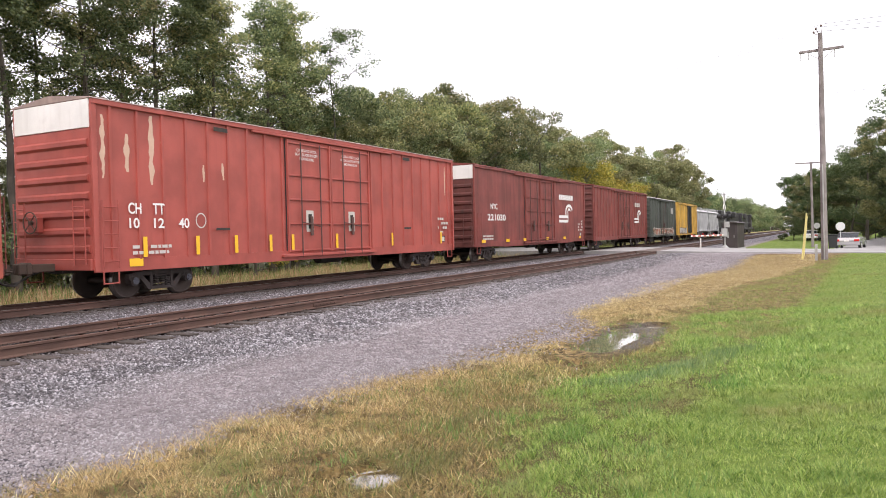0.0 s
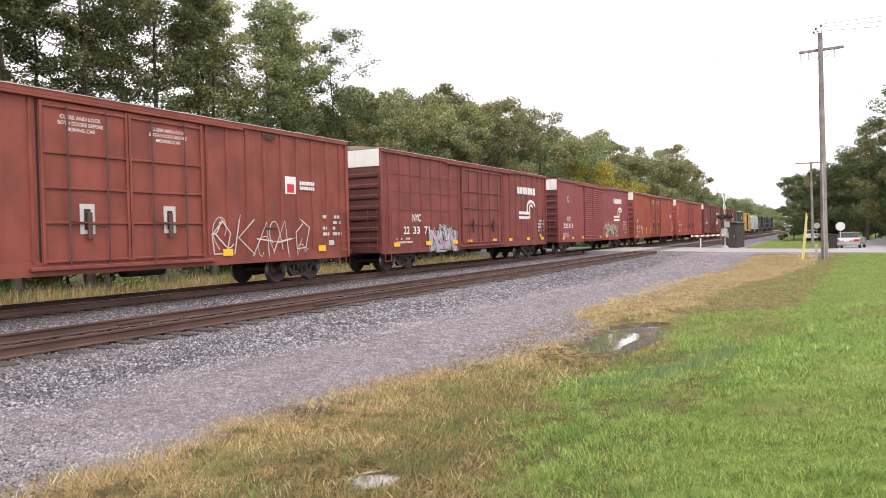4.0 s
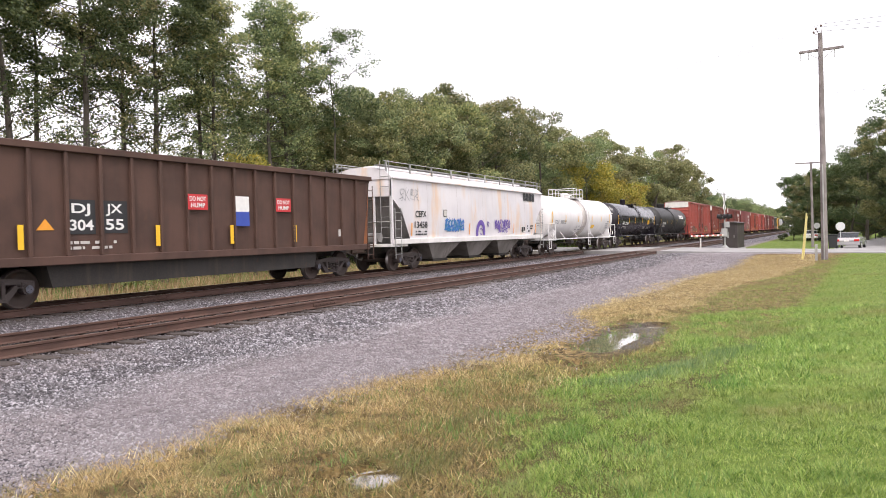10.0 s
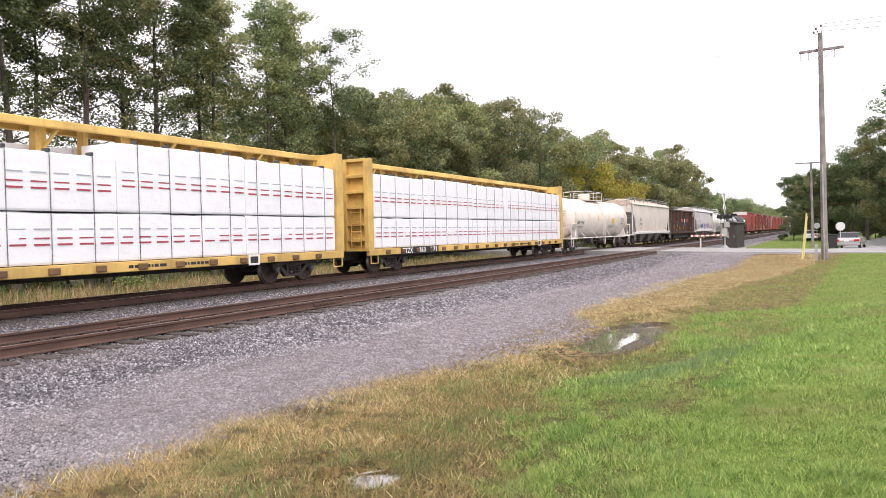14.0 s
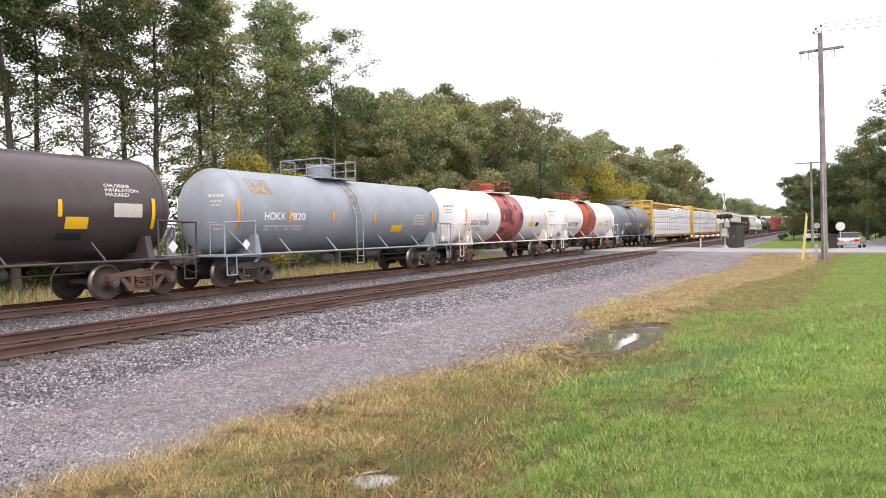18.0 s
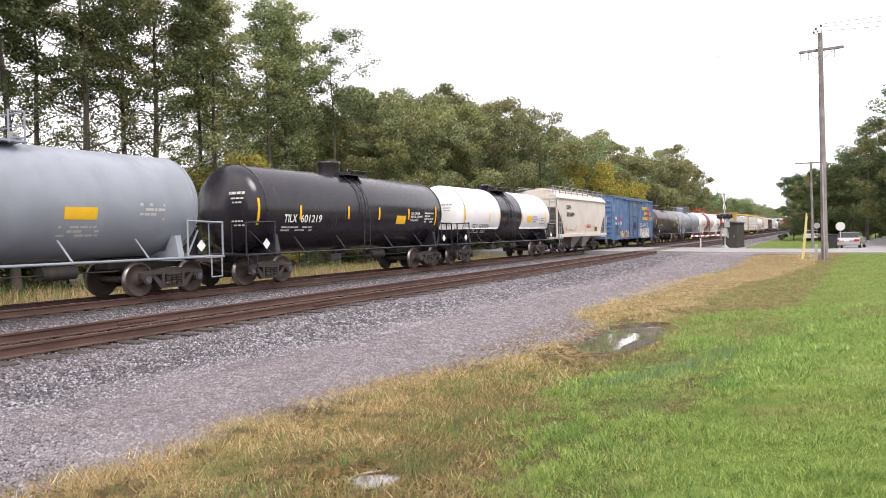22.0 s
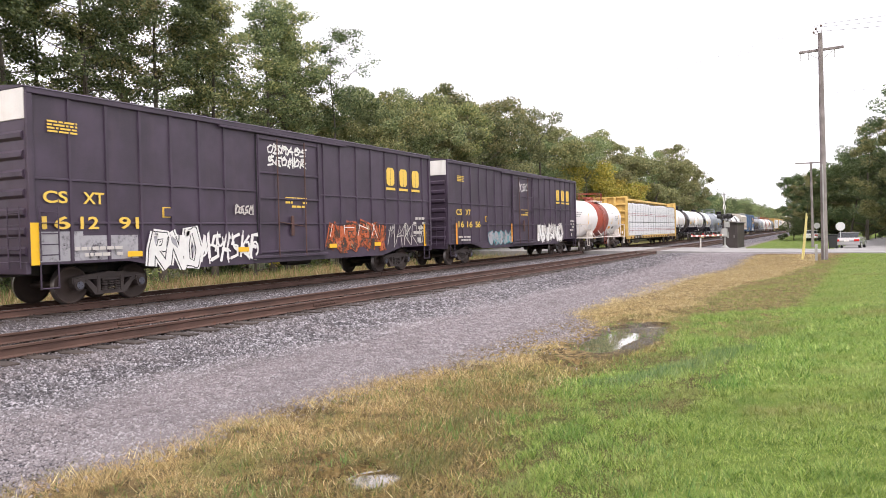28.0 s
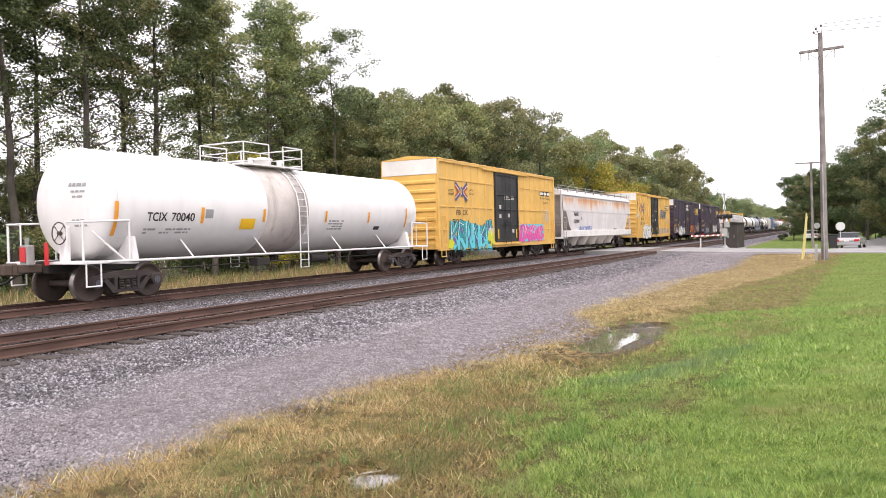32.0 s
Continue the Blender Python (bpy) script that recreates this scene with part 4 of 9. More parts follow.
# trees that close the line where the tracks vanish, and those behind the crossing
for (src, x, y, s) in ((bushy_c, -2.2, 116, 0.80), (bushy_b, -0.4, 121, 0.86), (bushy_c, 1.6, 112, 0.92), (bushy_b, -3.0, 126, 0.76), (bushy_c, -2.6, 134, 0.84), (tall_c, 2.6, 108, 0.72), (bushy_b, 4.6, 112, 0.92), (tall_c, 7.4, 82, 0.94), (bushy_b, 10.6, 76, 1.2),
                       (bushy_c, 6.6, 99, 1.1), (bushy_b, 12, 92, 1.25), (tall_a, 14, 84, 1.0), (bushy_b, 7.2, 84, 1.14), (bushy_c, 9.8, 80, 1.32), (bushy_c, 4.4, 106, 1.12), (bushy_c, 13, 70, 1.15), (bushy_b, 2.2, 122, 0.95), (bushy_c, 7.0, 126, 1.1), (bushy_b, -0.6, 114, 0.85)):
    plant(src, x, y, s, tr.uniform(0, 6.28))
for k in range(22):
    y = 138 + k * 13
    plant((far_a, far_b)[tr.randrange(2)], -4.2 + tr.uniform(-0.6, 3) - k * 0.03, y, tr.uniform(0.6, 0.8), tr.uniform(0, 6.28))
    plant((far_a, far_b)[tr.randrange(2)], 4 + tr.uniform(-1, 5), y + 6, tr.uniform(0.8, 1.0), tr.uniform(0, 6.28))
for k in range(14):
    plant((bush, bush_y)[tr.randrange(2)], -3.9 + k * 1.1 + tr.uniform(-0.3, 0.3), 113.5 + tr.uniform(-1, 3), tr.uniform(0.55, 0.85), tr.uniform(0, 6.28))
for k in range(7):
    plant((far_a, far_b)[k % 2], -34 + k * 6, 640 + (k % 3) * 14, 0.8, k)

# ---- things at the crossing ----
POLE_WOOD = paint("grey_pole_wood", (0.235, 0.205, 0.205), 0.9, 0.5, 0.0, dirt_col=(0.13, 0.11, 0.095), var=0.25, bump=0.6, scale=2)
WIRE = plain("dark_wire", (0.04, 0.04, 0.042), 0.6)
GLASSY = plain("brown_porcelain", (0.12, 0.07, 0.05), 0.25)
CABINET = paint("dark_brown_cabinet_paint", (0.055, 0.045, 0.045), 0.6, 0.35, 0.05)
SIGNAL_BLACK = plain("signal_black", (0.015, 0.015, 0.016), 0.5)
ARMRED = plain("faded_red_stripe", (0.50, 0.17, 0.14), 0.6)
LENS = plain("dark_red_lens", (0.12, 0.008, 0.008), 0.2)
SIGN_BACK = plain("bare_aluminium_sign_back", (0.62, 0.62, 0.62), 0.45, 0.3)


def utility_pole(x, y, top, r0, r1, arm, arm_turn, label, rich=True):
    th = tagged(new("utility_pole"), label, "utility pole")
    th.location = (x, y, gz(x, y))
    h = top - gz(x, y)
    part("shaft", Geo().cyl((0, 0, -0.3), (-0.03, 0, h * 0.5), r0, 14, (r0 + r1) / 2).cyl((-0.03, 0, h * 0.5), (-0.08, 0, h), (r0 + r1) / 2, 14, r1), POLE_WOOD, th)
    m = pose(-0.07, 0, h - (0.78 if rich else 0.1), 0, 0, arm_turn)
    a = part("crossarm", Geo().box(-arm / 2, arm / 2, 0.10, 0.20, -0.06, 0.06, 0.01), POLE_WOOD, th, at=m)
    if rich:
        part("brace", Geo().pipe([(-0.62, 0.1, -0.05), (0, 0.12, -0.5), (0.62, 0.1, -0.05)], 0.014), GALV, th, at=m)
        for q in (-0.46, -0.28, 0.30, 0.44):
            part("insulator_pin", Geo().cyl((q * arm, 0.15, -0.06), (q * arm, 0.15, -0.42), 0.016, 6), GALV, a)
        for (dx, dy, dz) in ((-0.36, 0, 0.02), (-0.26, 0.05, 0.20), (-0.04, 0.05, 0.32)):
            part("insulator", Geo().cyl((dx * 0.4, 0, h - 0.1), (dx, dy, h + dz), 0.014, 6).lathe([(0, 0.0), (0, 0.045), (0.05, 0.055), (0.09, 0.03), (0.12, 0.0)], "z", 10, c=(dx, dy, h + dz)), GLASSY, th)
        part("conduit", Geo().cyl((-0.02, -r0 - 0.03, 0), (-0.05, -r1 - 0.06, h * 0.42), 0.03, 8), GALV, th)
        part("marker_post", Geo().box(-0.42, -0.30, -0.5, -0.4, -0.2, 0.75, 0.01), GALV, th)
    return th


utility_pole(-0.12, 40.0, 10.8, 0.155, 0.10, 1.95, -6, "tall weathered wooden utility pole with a single crossarm")
utility_pole(-1.2, 76.0, 7.45, 0.13, 0.09, 2.7, 6, "distant wooden utility pole with a crossarm", False)


def wire(name, p, q, sag, r, label):
    g = Geo()
    p, q = Vector(p), Vector(q)
    pts = [p.lerp(q, k / 24) - Vector((0, 0, sag * 4 * (k / 24) * (1 - k / 24))) for k in range(25)]
    vs = [p + Vector(o) * r for p in pts for o in ((0, 1, 0), (0, 0, 1), (0, -1, 0), (0, 0, -1))]
    g.add(vs, [(4 * k + i, 4 * k + (i + 1) % 4, 4 * k + 4 + (i + 1) % 4, 4 * k + 4 + i) for k in range(24) for i in range(4)])
    return tagged(new(name, g.mesh(name, WIRE)), label, "wire", "overhead wires")


for (dx, z, far_z) in ((0.08, 11.22, 9.25), (-0.14, 11.10, 8.2), (-0.24, 10.90, 7.85)):
    wire("overhead_wire", (-0.2 + dx, 40, z), (22, 28, far_z), 0.3, 0.009, "thin overhead wire strung between poles")
    wire("overhead_wire", (-0.2 + dx, 40, z), (-30, 46 + dx * 3, z + 1.0), 1.6, 0.004, "thin overhead wire strung between poles")
wire("overhead_wire", (-0.18, 40, 7.85), (22, 28, 7.4), 0.3, 0.006, "lower cable strung from the pole")

guy = tagged(new("guy_wire"), "guy wire with a tall yellow plastic marker sleeve", "guy wire")
guy.location = (-1.15, 41.2, gz(-1.15, 41.2))
part("wire", Geo().cyl((0, 0, 0), (1.0, -1.1, 9.0), 0.005, 5), WIRE, guy)
SLEEVE = plain("yellow_guard_sleeve", (0.80, 0.70, 0.30), 0.5)
part("guard", Geo().cyl((0.0, 0.0, 0.0), (0.24, -0.28, 2.35), 0.035, 8), SLEEVE, guy, "yellow plastic guard")
part("guard", Geo().cyl((0.07, 0.02, 0.0), (0.26, -0.1, 2.2), 0.03, 8), SLEEVE, guy, "yellow plastic guard")

# signal cabinet
cab = tagged(new("signal_cabinet"), "dark brown steel signal cabinet beside the crossing", "cabinet")
cab.matrix_basis = pose(-6.95, 65.4, gz(-6.95, 65.4) - 0.02, 0, 0, -14)
part("housing", Geo().box(-0.62, 0.62, -0.8, 0.8, 0.1, 2.12, 0.03), CABINET, cab)
part("roof", Geo().prism([(-0.72, 2.12), (0.72, 2.12), (0.72, 2.17), (0, 2.28), (-0.72, 2.17)], -0.92, 0.92, "y"), CABINET, cab)
part("door", Geo().box(-0.45, 0.45, -0.83, -0.8, 0.2, 1.98, 0.01), CABINET, cab)
part("handle", Geo().box(0.34, 0.38, -0.86, -0.83, 0.95, 1.15), GALV, cab)
part("plinth", Geo().box(-0.68, 0.68, -0.86, 0.86, -0.3, 0.1, 0.02), GALV, cab)

# crossing signal with a lowered gate
sig = tagged(new("crossing_signal"), "railway crossing signal mast with its striped gate lowered", "crossing signal")
sig.location = (-7.25, 62.2, gz(-7.25, 62.2) - 0.02)
part("mast", Geo().cyl((0, 0, 0), (0, 0, 4.3), 0.06, 12), GALV, sig)
part("base", Geo().lathe([(0, 0.0), (0, 0.34), (0.06, 0.34), (0.28, 0.1), (0.3, 0.0)], "z", 14), GALV, sig)
part("gate_mechanism", Geo().box(-0.22, 0.22, -0.42, -0.06, 0.95, 1.62, 0.03), GALV, sig)
part("counterweight", Geo().box(0.22, 0.3, -0.36, -0.12, 0.85, 1.35, 0.02).box(-0.3, -0.22, -0.36, -0.12, 0.85, 1.35, 0.02), GALV, sig)
arm = part("gate_arm", Geo().box(-0.035, 0.035, -4.9, 0.0, -0.06, 0.06, 0.008), WHITE, sig, "white gate arm with red stripes", at=pose(-0.05, -0.3, 1.1, 0, 0, -21))
for k in range(6):
    part("stripe", Geo().box(-0.038, 0.038, -0.75 - k * 0.8, -0.35 - k * 0.8, -0.063, 0.063), ARMRED, arm)
for k in (1.6, 3.2, 4.8):
    part("gate_lamp", Geo().cyl((0, -k, 0.06), (0, -k, 0.17), 0.05, 8), REDM, arm)
part("electrical_box", Geo().box(0.05, 0.4, -0.5, -0.2, 1.7, 2.15, 0.02), GALV, sig)
part("gate_rest", Geo().box(-0.05, 0.05, -0.05, 0.05, 0.0, 0.95, 0.01), OFFWHITE, sig, "white gate rest post", at=pose(-1.35, -3.5, 0))
HEADS = pose(0, 0, 0, 0, 0, 80)
part("light_bar", Geo().cyl((-0.62, 0, 2.55), (0.62, 0, 2.55), 0.04, 8), GALV, sig, at=HEADS)
for s in (-0.55, 0.55):
    for f in (-1, 1):
        h = part("lamp_hood", Geo().cyl((s, f * 0.10, 2.55), (s, f * 0.14, 2.55), 0.23, 18).cyl((s, f * 0.14, 2.55), (s, f * 0.40, 2.60), 0.17, 12, cap=False), SIGNAL_BLACK, sig, at=HEADS)
        part("lens", Geo().cyl((s, f * 0.15, 2.55), (s, f * 0.16, 2.55), 0.155, 14), LENS, h)
part("bell", Geo().lathe([(0, 0.0), (0, 0.15), (0.1, 0.12), (0.14, 0.0)], "z", 12, c=(0, 0, 4.3)), GALV, sig)
for a in (45, -45):
    part("crossbuck_board", Geo().box(-0.62, 0.62, -0.012, 0.012, -0.115, 0.115), WHITE, sig, at=pose(0, -0.07, 3.65, 0, 0, 84) @ pose(0, 0, 0, 0, a, 0))


def stop_sign(x, y, h, d, label):
    th = tagged(new("stop_sign"), label, "road sign")
    z = gz(x, y)
    th.location = (x, y, z)
    part("post", Geo().box(-0.03, 0.03, -0.02, 0.02, -0.2, h - 0.1), GALV, th)
    poly = [(d / 2 / math.cos(math.pi / 8) * math.cos(math.pi / 8 + k * math.pi / 4), h + d / 2 / math.cos(math.pi / 8) * math.sin(math.pi / 8 + k * math.pi / 4)) for k in range(8)]
    part("plate", Geo().prism(poly, -0.035, -0.025, "y"), SIGN_BACK, th, "bare metal back of the plate")
    return th


stop_sign(0.92, 65.5, 1.80, 0.66, "octagonal road sign seen from its bare metal back")
stop_sign(-1.2, 108.0, 2.0, 0.75, "distant octagonal road sign on a post")


def road_car(name, x, y, turn, body, label):
    th = tagged(new(name), label, "car")
    th.matrix_basis = pose(x, y, gz(x, y) + 0.05, 0, 0, turn) @ Matrix.Diagonal((1, 1, 0.9, 1))
    side = [(-2.3, 0.35), (-2.34, 0.75), (-2.25, 0.98), (-1.6, 1.02), (-1.15, 1.38), (0.1, 1.43), (0.95, 1.02), (2.05, 0.88), (2.3, 0.62), (2.3, 0.33)]
    part("body", Geo().prism(side[:3] + [(-1.55, 1.0), (0.95, 1.0)] + side[7:], -0.88, 0.88, "x"), body, th)
    part("cabin", Geo().prism([(-1.62, 1.0), (-1.12, 1.40), (0.12, 1.44), (0.98, 1.0)], -0.70, 0.70, "x"), CARGLASS, th, "dark glazed cabin")
    part("roof", Geo().box(-0.68, 0.68, -1.10, 0.10, 1.40, 1.46, 0.02), body, th)
    for s in (-1, 1):
        part("tail_lamp", Geo().box(min(s * 0.5, s * 0.86), max(s * 0.5, s * 0.86), -2.36, -2.28, 0.68, 0.86, 0.01), TAILRED, th, "red tail lamp")
        for yy in (-1.4, 1.4):
            w = part("wheel", Geo().cyl((s * 0.72, yy, 0.32), (s * 0.9, yy, 0.32), 0.32, 18), SIGNAL_BLACK, th)
            part("rim", Geo().cyl((s * 0.895, yy, 0.32), (s * 0.91, yy, 0.32), 0.2, 12), GALV, w)
    part("bumper", Geo().box(-0.86, 0.86, -2.42, -2.28, 0.34, 0.56, 0.03), body, th)
    part("number_plate", Geo().box(-0.17, 0.17, -2.36, -2.345, 0.66, 0.76), OFFWHITE, th)
    return th


CARGLASS = plain("dark_car_glass", (0.02, 0.024, 0.028), 0.08)
TAILRED = plain("red_tail_lamp", (0.45, 0.02, 0.02), 0.2)
CARPAINT = plain("silver_car_paint", (0.42, 0.41, 0.42), 0.25, 0.4)
tagged(road_car("car", 1.65, 67.0, -8, CARPAINT, "silver car with red tail lamps stopped at the side road"))
road_car("car", -1.75, 111.0, -6, WHITE, "distant white car parked under the trees")
binn = tagged(new("refuse_bin"), "dark wheeled refuse bin at the roadside", "bin")
binn.location = (0.35, 60.5, gz(0.35, 60.5) - 0.02)
part("tub", Geo().prism([(-0.25, 0.1), (0.25, 0.1), (0.32, 1.0), (-0.32, 1.0)], -0.28, 0.28, "y"), SIGNAL_BLACK, binn)
part("lid", Geo().box(-0.34, 0.34, -0.32, 0.32, 1.0, 1.07, 0.02), SIGNAL_BLACK, binn)
for s in (-0.22, 0.22):
    part("wheel", Geo().cyl((s - 0.03, 0.25, 0.1), (s + 0.03, 0.25, 0.1), 0.1, 10), SIGNAL_BLACK, binn)

# ---- train: shared running gear ----
R_WHEEL = 0.457


def make_side_frame():
    g = Geo()
    g.prism([(-1.06, 0.50), (-1.06, 0.64), (-0.62, 0.70), (0, 0.76), (0.62, 0.70), (1.06, 0.64), (1.06, 0.50), (0.70, 0.50), (0.62, 0.58), (-0.62, 0.58), (-0.70, 0.50)], -0.07, 0.07)
    g.prism([(-0.74, 0.56), (-0.60, 0.56), (-0.30, 0.28), (0.30, 0.28), (0.60, 0.56), (0.74, 0.56), (0.44, 0.20), (-0.44, 0.20)], -0.07, 0.07)
    for s in (-1, 1):
        g.box(-0.08, 0.08, s * 0.34 - 0.05, s * 0.34 + 0.05, 0.24, 0.66, 0.012)
        g.cyl((-0.10, s * 0.89, R_WHEEL), (0.11, s * 0.89, R_WHEEL), 0.135, 14)
        g.box(-0.09, 0.09, s * 0.89 - 0.15, s * 0.89 + 0.15, R_WHEEL, R_WHEEL + 0.17, 0.015)
    for q in (-0.18, 0, 0.18):
        for xo in (-0.06, 0.06):
            for k in range(4):
                g.cyl((xo, q, 0.29 + k * 0.062), (xo, q, 0.325 + k * 0.062), 0.075, 8)
    g.box(-0.10, 0.10, -0.26, 0.26, 0.53, 0.60, 0.015)
    return g


def make_wheelset():
    g = Geo()
    for s in (-1, 1):
        prof = [(0.66, 0.10), (0.66, 0.13), (0.69, 0.18), (0.715, 0.34), (0.69, 0.40), (0.685, 0.485), (0.715, 0.487), (0.73, R_WHEEL + 0.004), (0.815, R_WHEEL - 0.002), (0.82, 0.41), (0.775, 0.385), (0.74, 0.22), (0.80, 0.15), (0.84, 0.13), (0.84, 0.08)]
        g.lathe([(s * a, r) for a, r in prof], "x", 36)
        g.cyl((s * 0.84, 0, 0), (s * 1.16, 0, 0), 0.095, 14)
        for k in range(3):
            a = k * 2.0944
            g.cyl((s * 1.16, 0.055 * math.cos(a), 0.055 * math.sin(a)), (s * 1.185, 0.055 * math.cos(a), 0.055 * math.sin(a)), 0.02, 6)
    g.cyl((-0.7, 0, 0), (0.7, 0, 0), 0.085, 12)
    return g


SIDE_FRAME = {"grey": make_side_frame().mesh("side_frame", TRUCK), "brown": make_side_frame().mesh("side_frame", TRUCK_BROWN)}
me = make_wheelset().mesh("wheelset", [WHEEL, TREAD, CAPBLUE])
for p in me.polygons:
    c = p.center
    rr = math.hypot(c.y, c.z)
    if rr > 0.44 and 0.70 < abs(c.x) < 0.818:
        p.material_index = 1
    elif abs(c.x) > 1.158:
        p.material_index = 2
WHEELSET = me
BOLSTER = Geo().box(-1.02, 1.02, -0.2, 0.2, 0.45, 0.74, 0.03).cyl((0, 0, 0.7), (0, 0, 0.86), 0.2, 14).box(-0.9, 0.9, -0.52, -0.44, 0.34, 0.44).box(-0.9, 0.9, 0.44, 0.52, 0.34, 0.44).mesh("bolster", UNDER)
g = Geo().box(-0.11, 0.11, 0.0, 0.62, 0.78, 0.98, 0.02).box(-0.17, 0.17, 0.62, 0.80, 0.72, 1.03, 0.04).box(-0.19, -0.07, 0.78, 1.0, 0.74, 1.01, 0.03).box(0.04, 0.17, 0.78, 0.93, 0.74, 1.01, 0.03).pipe([(0.2, 0.55, 0.8), (0.75, 0.6, 0.86)], 0.018)
COUPLER_ME = g.mesh("coupler", COUPLER)
g = Geo().pipe([(0.28, 0.1, 0.8), (0.3, 0.4, 0.72), (0.32, 0.7, 0.55), (0.3, 0.95, 0.5), (0.25, 1.1, 0.58)], 0.03, 7)
HOSE_ME = g.mesh("brake_hose", UNDER)

TRAIN = []


class Car:
    """One railway car: an empty at the middle of its length, at rail level, with its parts."""

    def __init__(self, name, label, category, rear, front, centers, frames="grey", overhang=None):
        self.th = tagged(new(name), label, category, "cars of the freight train")
        self.L = front - rear
        self.u = (front + rear) / 2
        self.wheels = []
        for s in (-1, 1):
            t = part("truck", BOLSTER, None, self.th, at=pose(0, s * centers, 0))
            for x in (-1.02, 1.02):
                part("side_frame", SIDE_FRAME[frames], None, t, at=pose(x, 0, 0))
            for y in (-0.89, 0.89):
                w = part("wheelset", WHEELSET, None, t, at=pose(0, y, R_WHEEL))
                self.wheels.append((w, y))
            e = self.L / 2 if overhang is None else overhang
            part("coupler", COUPLER_ME, None, self.th, at=pose(0, s * (e + 0.05), 0, 0, 0, 0 if s > 0 else 180))
            part("brake_hose", HOSE_ME, None, self.th, at=pose(0, s * (e + 0.02), 0, 0, 0, 0 if s > 0 else 180))
        self.surf = lambda y, z, o: (1.46 + o, y, z)
        self.lift = 0.006
        TRAIN.append(self)

    def add(self, name, g, m, label="", at=None, parent=None):
        return part(name, g, m, parent or self.th, label, at)


TEXT_CACHE = {}


def text_mesh(txt, bold=0.0):
    if (txt, bold) not in TEXT_CACHE:
        cu = bpy.data.curves.new("lettering", "FONT")
        cu.body, cu.size, cu.offset = txt, 1.0, bold
        ob = bpy.data.objects.new("lettering", cu)
        scene.collection.objects.link(ob)
        dg = bpy.context.evaluated_depsgraph_get()
        me = bpy.data.meshes.new_from_object(ob.evaluated_get(dg))
        co = np.empty(len(me.vertices) * 3, np.float32)
        me.vertices.foreach_get("co", co)
        co = co.reshape(-1, 3)
        lo, hi = co.min(0), co.max(0)
        co = (co - lo) / np.maximum(hi - lo, 1e-6)
        TEXT_CACHE[txt, bold] = (co, [tuple(p.vertices) for p in me.polygons])
        bpy.data.objects.remove(ob)
        bpy.data.curves.remove(cu)
        bpy.data.meshes.remove(me)
    return TEXT_CACHE[txt, bold]


def letters(car, txt, y0, y1, z0, z1, m, bold=0.02, slant=0.0, off=None):
    off = car.lift if off is None else off
    co, fs = text_mesh(txt, bold)
    g = Geo()
    h = z1 - z0
    g.add([car.surf(y0 + (y1 - y0) * p[0] + slant * h * p[1], z0 + h * p[1], off) for p in co], fs)
    tagged(car.add("lettering", g, m), "stencilled car lettering", kind="stuff")


def panel(car, y0, y1, z0, z1, m, name="marking", off=0.005, label="", skew=0.0, nz=1):
    g = Geo()
    n = max(1, nz)
    vs = []
    for k in range(n + 1):
        q = k / n
        vs += [car.surf(y0 + skew * q, z0 + (z1 - z0) * q, off), car.surf(y1 + skew * q, z0 + (z1 - z0) * q, off)]
    g.add(vs, [(2 * k, 2 * k + 1, 2 * k + 3, 2 * k + 2) for k in range(n)])
    return car.add(name, g, m, label)


def bars(car, y0, y1, z0, z1, rows, m, seed=1, fill=0.8):
    """Lines of small unreadable writing."""
    r = random.Random(seed)
    g = Geo()
    step = (z1 - z0) / rows
    for k in range(rows):
        za = z0 + k * step + step * 0.2
        y = y0
        while y < y1 - 0.03:
            w = min(r.uniform(0.06, 0.28), y1 - y)
            if r.random() < fill:
                g.add([car.surf(y, za, car.lift), car.surf(y + w, za, car.lift), car.surf(y + w, za + step * 0.55, car.lift), car.surf(y, za + step * 0.55, car.lift)], [(0, 1, 2, 3)])
            y += w + 0.035
    if g.f:
        tagged(car.add("small_writing", g, m), "lines of small stencilled writing", kind="stuff")


def blocks(car, n, y0, y1, z0, z1, m, gap=0.25, under=False):
    """A brand name, as a row of plain blocks."""
    g = Geo()
    w = (y1 - y0) / (n + (n - 1) * gap)
    for k in range(n):
        a = y0 + k * w * (1 + gap)
        g = Geo()
        h = z1 - z0
        half = ((0.2, 0), (0.485, 0), (0.485, 1), (0.2, 1), (0, 0.86), (0, 0.14))
        for f in (lambda p: p, lambda p: 1 - p):
            g.add([car.surf(a + w * f(p), z0 + h * q, car.lift) for p, q in half], [tuple(range(6))])
        if under:
            zz = z0 - (z1 - z0) * 0.25
            g.add([car.surf(p, q, car.lift) for p, q in ((a - 0.05, zz), (a + w + 0.05, zz), (a + w + 0.05, zz + 0.1), (a - 0.05, zz + 0.1))], [(0, 1, 2, 3)])
        car.add("emblem", g, m, "plain block of a brand name")


def ribbon(car, g, pts, w, off):
    """A flat brush stroke along points (y, z)."""
    n = len(pts)
    vs = []
    for i, (y, z) in enumerate(pts):
        a, b = pts[max(0, i - 1)], pts[min(n - 1, i + 1)]
        dy, dz = b[0] - a[0], b[1] - a[1]
        l = math.hypot(dy, dz) or 1
        ny, nz = -dz / l * w / 2, dy / l * w / 2
        vs += [car.surf(y + ny, z + nz, off), car.surf(y - ny, z - nz, off)]
    g.add(vs, [(2 * i, 2 * i + 1, 2 * i + 3, 2 * i + 2) for i in range(n - 1)])


